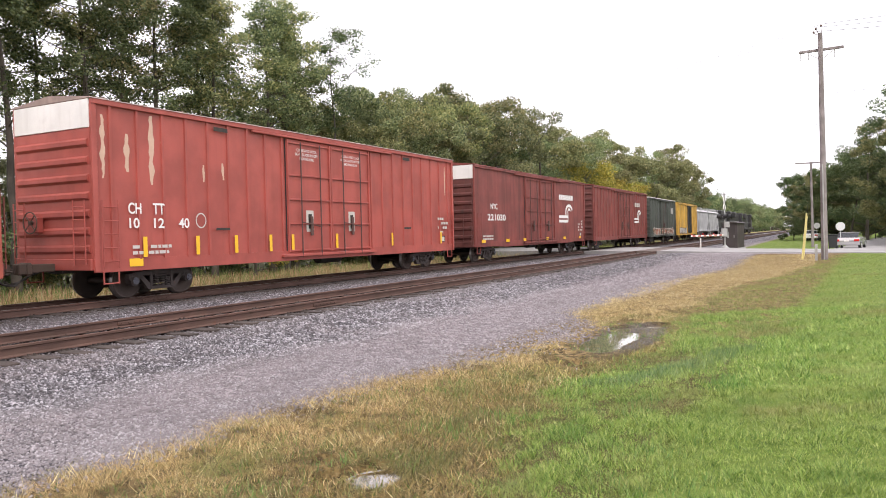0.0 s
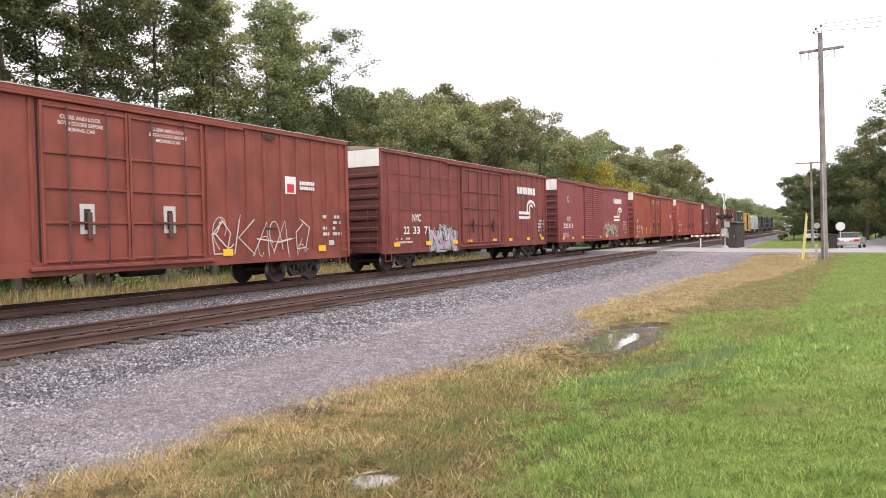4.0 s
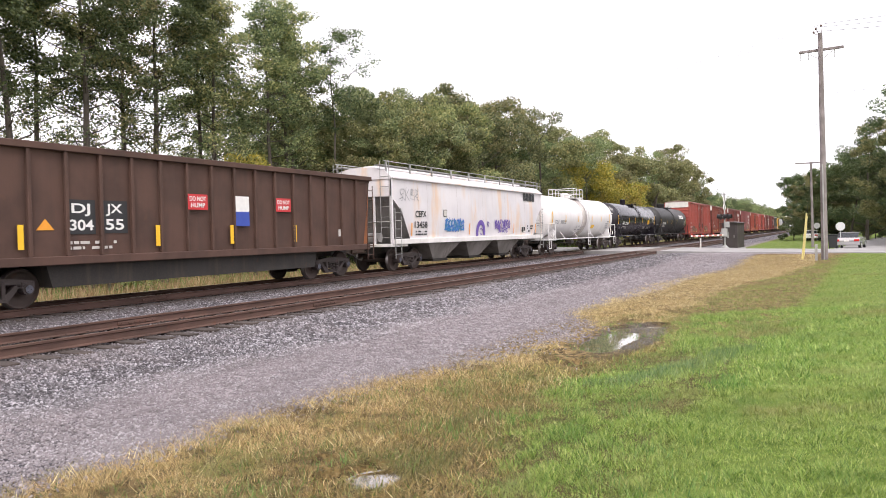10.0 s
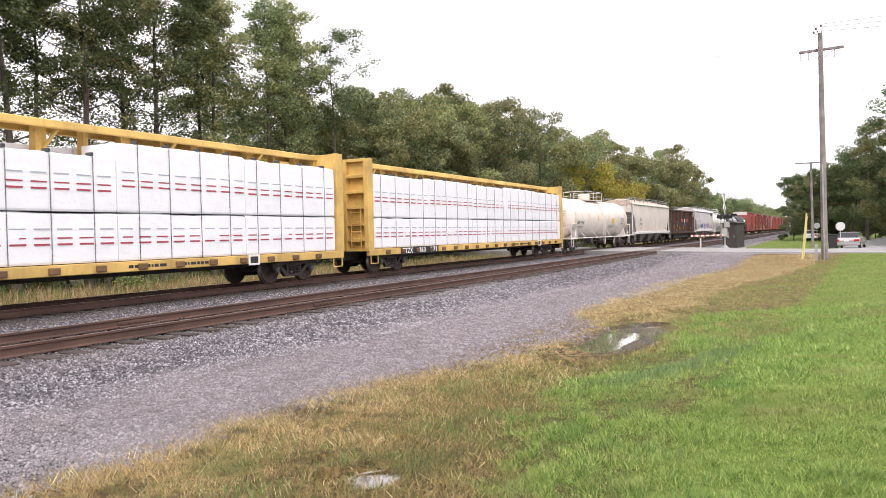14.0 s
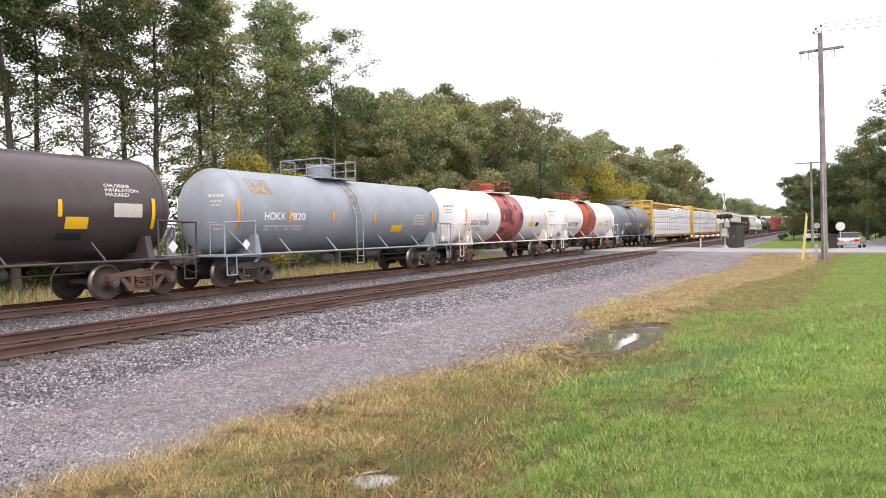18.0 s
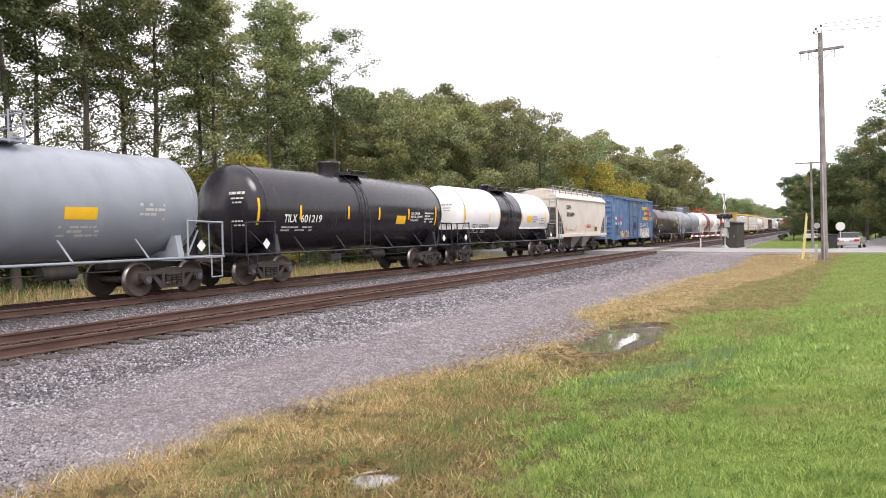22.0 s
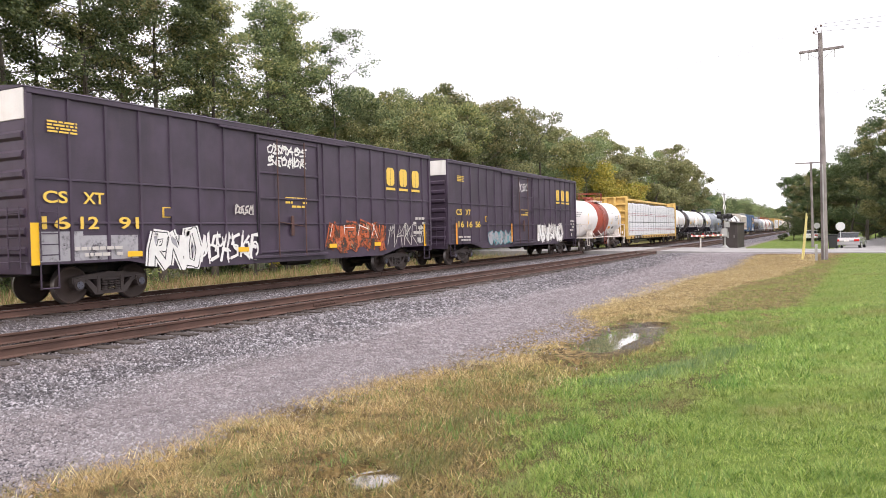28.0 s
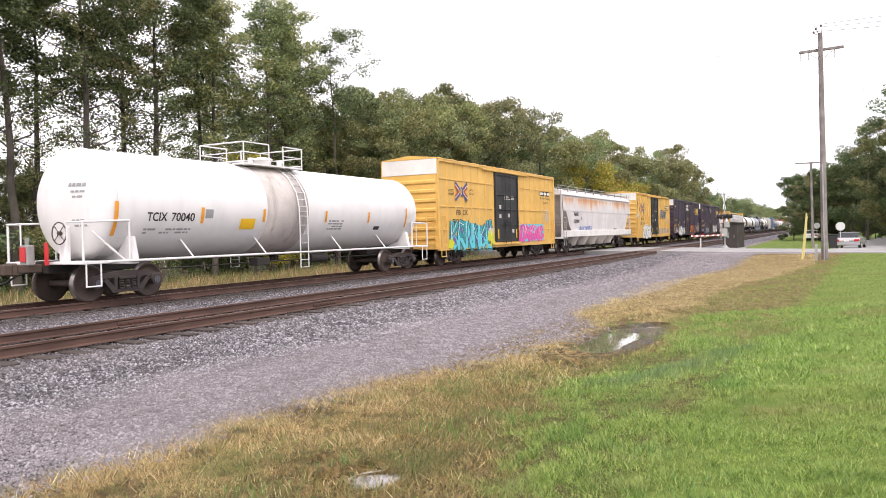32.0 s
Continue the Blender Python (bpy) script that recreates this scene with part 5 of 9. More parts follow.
def arc(cy, cz, ry, rz, a0, a1, n=8):
    return [(cy + ry * math.cos(a0 + (a1 - a0) * k / n), cz + rz * math.sin(a0 + (a1 - a0) * k / n)) for k in range(n + 1)]


TAG_STROKES = (
    (((0.1, 0.0), (0.3, 1.0), (0.5, 0.35), (0.7, 1.0), (0.9, 0.0)),),
    (((0.85, 0.95), (0.3, 0.85), (0.2, 0.5), (0.7, 0.5), (0.8, 0.15), (0.1, 0.05)),),
    (((0.2, 0.0), (0.25, 1.0)), ((0.9, 1.0), (0.3, 0.5), (0.95, 0.0))),
    (((0.1, 0.0), (0.5, 1.0), (0.85, 0.0)), ((0.15, 0.4), (0.9, 0.38))),
    (((0.5, 0.95), (0.15, 0.6), (0.3, 0.1), (0.75, 0.15), (0.85, 0.7), (0.4, 0.95)),),
    (((0.9, 0.95), (0.25, 0.9), (0.2, 0.1), (0.9, 0.05)), ((0.2, 0.5), (0.75, 0.52))),
    (((0.15, 0.0), (0.2, 1.0), (0.75, 0.9), (0.7, 0.5), (0.2, 0.45), (0.95, 0.0)),))


def spray(car, y0, y1, z0, z1, fills, line, seed, count=6, weight=0.09, fat=True):
    """Spray-painted piece: swollen letter-like shapes with an outline."""
    r = random.Random(seed)
    base_surf, k0 = car.surf, max(0.0, car.lift - 0.006)
    car.surf = lambda y, z, o: base_surf(y, z, o + k0)
    w, h = (y1 - y0) / count, z1 - z0
    fill_g = [Geo() for _ in fills]
    line_g = Geo()
    for k in range(count):
        cy = y0 + (k + 0.5) * w
        if fat:
            m = 14
            poly = []
            for i in range(m):
                a = 2 * math.pi * i / m
                q = r.uniform(0.72, 1.12)
                poly.append((cy + math.cos(a) * w * 0.62 * q + 0.12 * w * math.sin(a * 2 + k), (z0 + z1) / 2 + math.sin(a) * h * 0.5 * min(1.0, q)))
            f = fill_g[k % len(fills)]
            n0 = [car.surf(a, b, 0.004 + 0.001 * (k % 3)) for a, b in poly]
            f.add(n0 + [car.surf(cy, (z0 + z1) / 2, 0.004 + 0.001 * (k % 3))], [(i, (i + 1) % m, m) for i in range(m)])
            ribbon(car, line_g, poly + poly[:1], weight * 0.5, 0.009)
            if len(fills) > 1:
                f2 = fill_g[(k + 1) % len(fills)]
                for j in range(2):
                    c2 = (cy + r.uniform(-0.25, 0.25) * w, z0 + h * r.uniform(0.3, 0.75))
                    q2 = [(c2[0] + math.cos(2 * math.pi * i / 8) * w * 0.26 * r.uniform(0.6, 1.2), c2[1] + math.sin(2 * math.pi * i / 8) * h * 0.2 * r.uniform(0.6, 1.2)) for i in range(8)]
                    f2.add([car.surf(a, b, 0.0075) for a, b in q2], [tuple(range(8))])
        if not fat:
            at = lambda a, b: (cy + (a - 0.5 + 0.22 * (b - 0.5)) * w * 1.05 + r.uniform(-0.05, 0.05) * w, z0 + h * (b * 0.78 + 0.11 + r.uniform(-0.07, 0.07)))
            for st in TAG_STROKES[r.randrange(len(TAG_STROKES))]:
                pts = [at(a, b) for a, b in st]
                ribbon(car, line_g, pts, weight * r.uniform(0.55, 0.8), 0.0095)
                e, f = pts[-1], pts[-2]
                ribbon(car, line_g, [e, (e[0] + (e[0] - f[0]) * 0.22, min(z1, max(z0, e[1] + (e[1] - f[1]) * 0.22)))], weight * 0.25, 0.0095)
        for j in range(2 if fat else 1):
            p = (cy + r.uniform(-0.5, 0.5) * w, z0 + h * r.uniform(0.15, 0.85))
            pts = [p]
            a, bend = r.uniform(0, 6.28), r.uniform(-0.5, 0.5)
            for i in range(12):
                bend = max(-0.75, min(0.75, bend + r.uniform(-0.35, 0.35)))
                a += bend
                dy, dz = math.cos(a) * w * 0.13, math.sin(a) * h * 0.13
                if not z0 < p[1] + dz < z1:
                    a, dz = -a, -dz
                if not y0 < p[0] + dy < y1:
                    a, dy = math.pi - a, -dy
                p = (p[0] + dy, p[1] + dz)
                pts.append(p)
            ribbon(car, line_g, pts, weight * r.uniform(0.3, 0.6), 0.0095)
    for f, mm in zip(fill_g, fills):
        if f.f:
            car.add("spray_paint", f, mm)
    tagged(car.add("spray_outline", line_g, line), "spray-painted scribbled outlines", kind="stuff")
    car.surf = base_surf


def wildstyle(car, y0, y1, z0, z1, low, high, accent, line, seed, teeth=6, back=None):
    """A spray-painted piece: interlocking thick angular strokes in two tones, with shards, a cloud behind and an outline."""
    r = random.Random(seed)
    w, h = y1 - y0, z1 - z0
    k0 = max(0.0, car.lift - 0.006)
    base_surf = car.surf
    car.surf = lambda y, z, o: base_surf(y, min(z1 + 0.1, max(z0 - 0.06, z)), o + k0)
    cell = w / teeth
    fat = min(cell * 0.34, h * 0.24)
    strokes = []
    for k in range(teeth):
        c = y0 + cell * (k + 0.5)
        at = lambda a, b: (c + (a - 0.5) * cell * 1.12 + r.uniform(-0.05, 0.05) * cell, z0 + h * min(0.98, max(0.02, b + r.uniform(-0.05, 0.05))))
        lean = r.uniform(-0.10, 0.16)
        lo, hi = r.uniform(0.02, 0.14), r.uniform(0.84, 0.98)
        strokes.append([at(0.20 - lean, lo), at(0.14, 0.5), at(0.20 + lean, hi)])
        kind = r.randrange(4)
        if kind == 0:
            strokes.append([at(0.22, hi), at(0.55, 0.42), at(0.84, lo), at(1.0, lo + 0.08)])
            strokes.append([at(0.80, 0.3), at(0.86, hi - 0.05)])
        elif kind == 1:
            strokes.append([at(0.20, hi - 0.04), at(0.78, hi - 0.10), at(0.72, 0.52), at(0.24, 0.46), at(0.9, lo)])
        elif kind == 2:
            strokes.append([at(0.86, hi), at(0.28, 0.55), at(0.82, 0.30), at(0.36, lo)])
        else:
            strokes.append([at(0.18, lo + 0.03), at(0.70, lo), at(0.84, 0.5), at(0.66, hi), at(0.16, hi - 0.1)])
    if back:
        car.add("spray_paint", Geo().add([car.surf(a, b, 0.004) for a, b in ((y0 - 0.05, z0 - 0.02), (y1 + 0.05, z0 + 0.03), (y1 + 0.04, z1 + 0.04), (y0 - 0.04, z1 + 0.02))], [(0, 1, 2, 3)]), back)
    cloud, edge, body, tone, shine = Geo(), Geo(), Geo(), Geo(), Geo()
    mid = z0 + h * 0.5
    for pts in strokes:
        ribbon(car, cloud, pts, fat * 1.9, 0.0045)
        ribbon(car, edge, pts, fat * 1.32, 0.006)
        ribbon(car, body, pts, fat, 0.0075)
        up = [p for p in pts if p[1] > mid - 0.08 * h]
        if len(up) > 1:
            ribbon(car, tone, up, fat * 0.72, 0.0085)
            ribbon(car, shine, [(a - fat * 0.28, b) for a, b in up[:2]], fat * 0.12, 0.0095)
        for p in pts[1:-1]:
            m = 6
            for g, q, o in ((edge, 0.66, 0.0058), (body, 0.5, 0.0073)):
                g.add([car.surf(p[0] + fat * q * math.cos(6.283 * i / m), p[1] + fat * q * math.sin(6.283 * i / m), o) for i in range(m)], [tuple(range(m))])
    tips = Geo()
    for k in range(teeth):
        c = (y0 + w * (k + r.uniform(0.2, 0.8)) / teeth, z0 + h * r.uniform(0.25, 0.8))
        a = r.uniform(0.5, 2.6)
        d = (math.cos(a), math.sin(a))
        l, q = h * r.uniform(0.14, 0.26), h * r.uniform(0.04, 0.08)
        tips.add([car.surf(c[0] - d[0] * l, c[1] - d[1] * l, 0.009), car.surf(c[0] - d[1] * q, c[1] + d[0] * q, 0.009), car.surf(c[0] + d[0] * l, c[1] + d[1] * l, 0.009), car.surf(c[0] + d[1] * q, c[1] - d[0] * q, 0.009)], [(0, 1, 2, 3)])
    tagged(car.add("spray_cloud", cloud, low), "spray cloud behind the piece", kind="stuff")
    tagged(car.add("spray_outline", edge, line), "dark spray-painted outlines", kind="stuff")
    tagged(car.add("spray_paint", body, high), "thick spray-painted strokes", kind="stuff")
    tagged(car.add("spray_shade", tone, low), "second tone of the spray paint", kind="stuff")
    tagged(car.add("spray_shard", tips, accent), "slim contrasting shards of spray paint", kind="stuff")
    tagged(car.add("spray_highlight", shine, WHITE), "thin white spray highlights", kind="stuff")
    car.surf = base_surf


def ladder_geo(y0, y1, z0, z1, n, r=0.016, x=1.56, axis="y"):
    g = Geo()
    put = (lambda q, z: (x, q, z)) if axis == "y" else (lambda q, z: (q, x, z))
    for q in (y0, y1):
        g.pipe([put(q, z0), put(q, z1)], r, 6)
    for k in range(n):
        z = z0 + (z1 - z0) * (k + 0.5) / n
        g.pipe([put(y0, z), put(y1, z)], r * 0.85, 6)
    return g


WHEEL_RIM = Geo()
for k in range(20):
    a, b = 2 * math.pi * k / 20, 2 * math.pi * (k + 1) / 20
    WHEEL_RIM.cyl((0.27 * math.cos(a), 0, 0.27 * math.sin(a)), (0.27 * math.cos(b), 0, 0.27 * math.sin(b)), 0.016, 6, cap=False)
for k in range(4):
    a = math.pi / 4 + k * math.pi / 2
    WHEEL_RIM.cyl((0, 0, 0), (0.27 * math.cos(a), 0, 0.27 * math.sin(a)), 0.012, 5)
WHEEL_RIM.cyl((0, -0.03, 0), (0, 0.06, 0), 0.05, 10)
BRAKE_WHEEL = WHEEL_RIM.mesh("brake_wheel", COUPLER)


def boxcar(name, label, rear, front, m, height=4.95, sill=0.74, belly=0.74, posts=(), hribs=(), doors=(), endm=None, white_end=True, roofm=None, frames="grey", doorm=None, post_w=0.09, ladder_h=2.5, door_style="rods"):
    car = Car(name, label, "boxcar", rear, front, (front - rear) / 2 - 2.35, frames)
    H, L2 = height, (front - rear) / 2
    car.lift = 0.05 if len(posts) else 0.006
    endm, roofm, doorm = endm or DARK_ENDS.get(m.name, m), roofm or m, doorm or m
    car.add("body", Geo().box(-1.46, 1.46, -L2 + 0.06, L2 - 0.06, 1.02, H - 0.02, 0.015), m)
    # lower side sill, deeper in the middle on fish-belly cars
    for s in (-1, 1):
        x0, x1 = (1.40, 1.485) if s > 0 else (-1.485, -1.40)
        poly = [(-L2 + 0.05, 1.06), (-L2 + 0.05, sill)]
        if belly < sill - 0.02:
            poly += [(-L2 + 2.6, sill), (-L2 + 4.0, belly), (L2 - 4.0, belly), (L2 - 2.6, sill)]
        poly += [(L2 - 0.05, sill), (L2 - 0.05, 1.06)]
        car.add("side_sill", Geo().prism(poly, x0, x1), m)
        car.add("top_plate", Geo().box(min(s * 1.45, s * 1.54), max(s * 1.45, s * 1.54), -L2 + 0.02, L2 - 0.02, H - 0.13, H + 0.01, 0.012), m)
        for e in (-1, 1):
            car.add("corner_post", Geo().box(min(s * 1.45, s * 1.525), max(s * 1.45, s * 1.525), min(e * (L2 - 0.16), e * (L2 - 0.01)), max(e * (L2 - 0.16), e * (L2 - 0.01)), sill + 0.01, H - 0.13, 0.01), m)
            car.add("step", Geo().pipe([(s * 1.50, e * (L2 - 0.25), sill), (s * 1.50, e * (L2 - 0.25), 0.46), (s * 1.50, e * (L2 - 0.68), 0.46), (s * 1.50, e * (L2 - 0.68), sill)], 0.02), m)
            car.add("ladder", ladder_geo(e * (L2 - 0.22), e * (L2 - 0.66), sill + 0.1, ladder_h, 5, x=s * 1.57), m)
    inside = lambda y: any(a - 0.08 < y < b + 0.08 for a, b, k in doors)
    pg = Geo().prism([(1.455, -post_w / 2), (1.505, -post_w / 2 + 0.012), (1.505, post_w / 2 - 0.012), (1.455, post_w / 2)], 1.03, H - 0.12, "z")
    pm = pg.mesh("side_post", m)
    for y in posts:
        if not inside(y) and abs(y) < L2 - 0.25:
            for s in (0, 180):
                car.add("side_post", pm, None, at=pose(0, y, 0, 0, 0, s))
    cuts = sorted([-L2 + 0.15, L2 - 0.15] + [v for a, b, k in doors for v in (a - 0.05, b + 0.05)])
    for z in hribs:
        for i in range(0, len(cuts), 2):
            for s in (-1, 1):
                a, b = (cuts[i], cuts[i + 1]) if s > 0 else (-cuts[i + 1], -cuts[i])
                car.add("side_rib", Geo().box(min(s * 1.455, s * 1.50), max(s * 1.455, s * 1.497), a, b, z - 0.028, z + 0.028, 0.01), m)
    g = Geo().prism([(-1.56, H), (-1.52, H + 0.03), (0, H + 0.19), (1.52, H + 0.03), (1.56, H)], -L2 - 0.02, L2 + 0.02, "y")
    y = -L2 + 0.4
    while y < L2 - 0.2:
        g.prism([(-1.50, H + 0.02), (0, H + 0.185), (1.50, H + 0.02), (1.50, H + 0.06), (0, H + 0.225), (-1.50, H + 0.06)], y, y + 0.07, "y")
        y += 1.22
    car.add("roof", g, roofm)
    # doors
    for (a, b, kind) in doors:
        for s in (0, 180):
            dm = doorm
            d = car.add("door", Geo().box(1.46, 1.50, a + 0.015, b - 0.015, 1.0, H - 0.22, 0.01), dm, "boxcar door", at=pose(0, 0, 0, 0, 0, s))
            if kind == "ribbed":
                z = 1.08
                while z < H - 0.3:
                    car.add("door_rib", Geo().prism([(1.50, z), (1.545, z + 0.03), (1.545, z + 0.06), (1.50, z + 0.095)], a + 0.06, b - 0.06, "y"), dm, parent=d)
                    z += 0.155
            else:
                for z in (1.06, 1.95, 2.75, 3.55, H - 0.34):
                    car.add("door_rib", Geo().box(1.50, 1.545, a + 0.03, b - 0.03, z - 0.03, z + 0.03, 0.01), dm, parent=d)
                for q in (a + 0.05, b - 0.05):
                    car.add("door_frame", Geo().box(1.50, 1.56, q - 0.035, q + 0.035, 1.0, H - 0.24, 0.01), dm, parent=d)
                if kind == "rods":
                    for q in (0.28, 0.72):
                        yy = a + (b - a) * q
                        car.add("lock_rod", Geo().cyl((1.585, yy, 0.86), (1.585, yy, H - 0.3), 0.022, 7), DOOR_IRON, parent=d)
                    yy = a + (b - a) * 0.5
                    car.add("lock_handle", Geo().box(1.55, 1.61, yy - 0.06, yy + 0.06, 1.55, 2.2, 0.012).pipe([(1.60, a + (b - a) * 0.28, 2.0), (1.60, b - (b - a) * 0.28, 1.85)], 0.018), DOOR_IRON, parent=d)
                elif kind == "plug":
                    yy = (a + b) / 2
                    car.add("lock_rod", Geo().cyl((1.585, yy - 0.35, 0.86), (1.585, yy - 0.35, H - 0.3), 0.022, 7), dm, parent=d)
                    car.add("lock_rod", Geo().cyl((1.585, yy + 0.35, 0.86), (1.585, yy + 0.35, H - 0.3), 0.022, 7), dm, parent=d)
                    car.add("lock_handle", Geo().pipe([(1.6, yy - 0.35, 2.2), (1.6, yy, 1.9), (1.6, yy + 0.35, 2.2)], 0.02), dm, parent=d)
            # black strips draw the shadow line along each door edge
            for q in (a, b):
                car.add("door_seal", Geo().box(1.46, 1.478, q - 0.03, q + 0.03, 1.0, H - 0.22), BLACK, parent=d)
    if doors:
        a, b = min(d[0] for d in doors), max(d[1] for d in doors)
        for s in (-1, 1):
            p, q = (a, b) if s > 0 else (-b, -a)
            car.add("door_track", Geo().box(min(s * 1.46, s * 1.60), max(s * 1.46, s * 1.60), p - 0.3, q + 0.3, 0.86, 0.95, 0.012), m)
            car.add("door_track", Geo().box(min(s * 1.505, s * 1.58), max(s * 1.505, s * 1.58), p - 1.6, q + 1.6, H - 0.205, H - 0.135, 0.012), m)
    # ends with horizontal corrugations
    for e in (-1, 1):
        g, ribs = Geo(), []
        ys = e * (L2 - 0.06)
        top = H - 0.72 if white_end else H - 0.15
        z = 1.15
        while z < top - 0.2:
            ribs.append(z)
            z += 0.43
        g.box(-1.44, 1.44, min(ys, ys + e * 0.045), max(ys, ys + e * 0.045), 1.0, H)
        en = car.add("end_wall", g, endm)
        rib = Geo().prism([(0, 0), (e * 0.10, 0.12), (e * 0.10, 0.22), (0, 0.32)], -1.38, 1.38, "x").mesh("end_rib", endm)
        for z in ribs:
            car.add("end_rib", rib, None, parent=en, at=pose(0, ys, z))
        if white_end:
            car.add("end_panel", Geo().box(-1.45, 1.45, min(ys, ys + e * 0.07), max(ys, ys + e * 0.07), H - 0.70, H - 0.01, 0.01), WHITE_END, "white upper end panel", parent=en)
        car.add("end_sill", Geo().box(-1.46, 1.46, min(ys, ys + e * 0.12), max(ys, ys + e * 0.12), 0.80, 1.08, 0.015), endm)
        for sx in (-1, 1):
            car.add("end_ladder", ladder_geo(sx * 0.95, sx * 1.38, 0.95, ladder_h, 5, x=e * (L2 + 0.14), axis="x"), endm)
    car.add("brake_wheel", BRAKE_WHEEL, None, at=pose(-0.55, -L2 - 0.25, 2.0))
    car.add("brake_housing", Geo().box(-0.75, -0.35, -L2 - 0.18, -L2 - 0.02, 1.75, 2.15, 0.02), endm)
    car.add("centre_sill", Geo().box(-0.28, 0.28, -L2, L2, 0.72, 1.03, 0.01), UNDER)
    car.add("brake_reservoir", Geo().cyl((0.35, 0.6, 0.72), (0.35, 1.9, 0.72), 0.2, 12), UNDER)
    for y in (-3.2, -1.6, 0.0, 3.0):
        car.add("cross_bearer", Geo().prism([(-1.4, 1.03), (1.4, 1.03), (0.3, 0.76), (-0.3, 0.76)], y, y + 0.1, "y"), UNDER)
    return car


def tank_surf(car, zc, r, sh=0.0):
    def f(y, z, o):
        a = (z - zc) / r
        a = max(-1.5, min(1.5, a))
        return ((r + o) * math.cos(a), y + sh, zc + (r + o) * math.sin(a))
    car.surf = f


def head_prof(y0, y1, r, d=0.62, n=8):
    prof = [(y0 + d - d * math.cos(math.pi / 2 * k / n), max(0.002, r * math.sin(math.pi / 2 * k / n))) for k in range(n + 1)]
    return prof + [(y1 - (y - y0), q) for y, q in reversed(prof)]


def head_stencil(car, L2, zc, r, m, seed, d=0.62):
    """Short lines of small unreadable writing on the rear head."""
    rn = random.Random(seed)
    g = Geo()
    on = lambda x, z: (x, -L2 + d - d * math.sqrt(max(0.0, 1 - (x * x + (z - zc) ** 2) / (r * r))) - 0.012, z)
    for row, (z, x0, x1) in enumerate(((zc + 0.42, 0.42, 0.95), (zc + 0.27, 0.5, 0.92), (zc + 0.14, 0.55, 0.86), (zc - 0.45, 0.5, 0.9), (zc - 0.58, 0.55, 0.9))):
        x = x0
        h = 0.085 if row == 0 else 0.05
        while x < x1 - 0.03:
            w = min(rn.uniform(0.05, 0.16), x1 - x)
            g.add([on(x, z), on(x + w, z), on(x + w, z + h), on(x, z + h)], [(0, 1, 2, 3)])
            x += w + 0.03
    tagged(car.add("small_writing", g, m), "lines of small stencilled writing", kind="stuff")


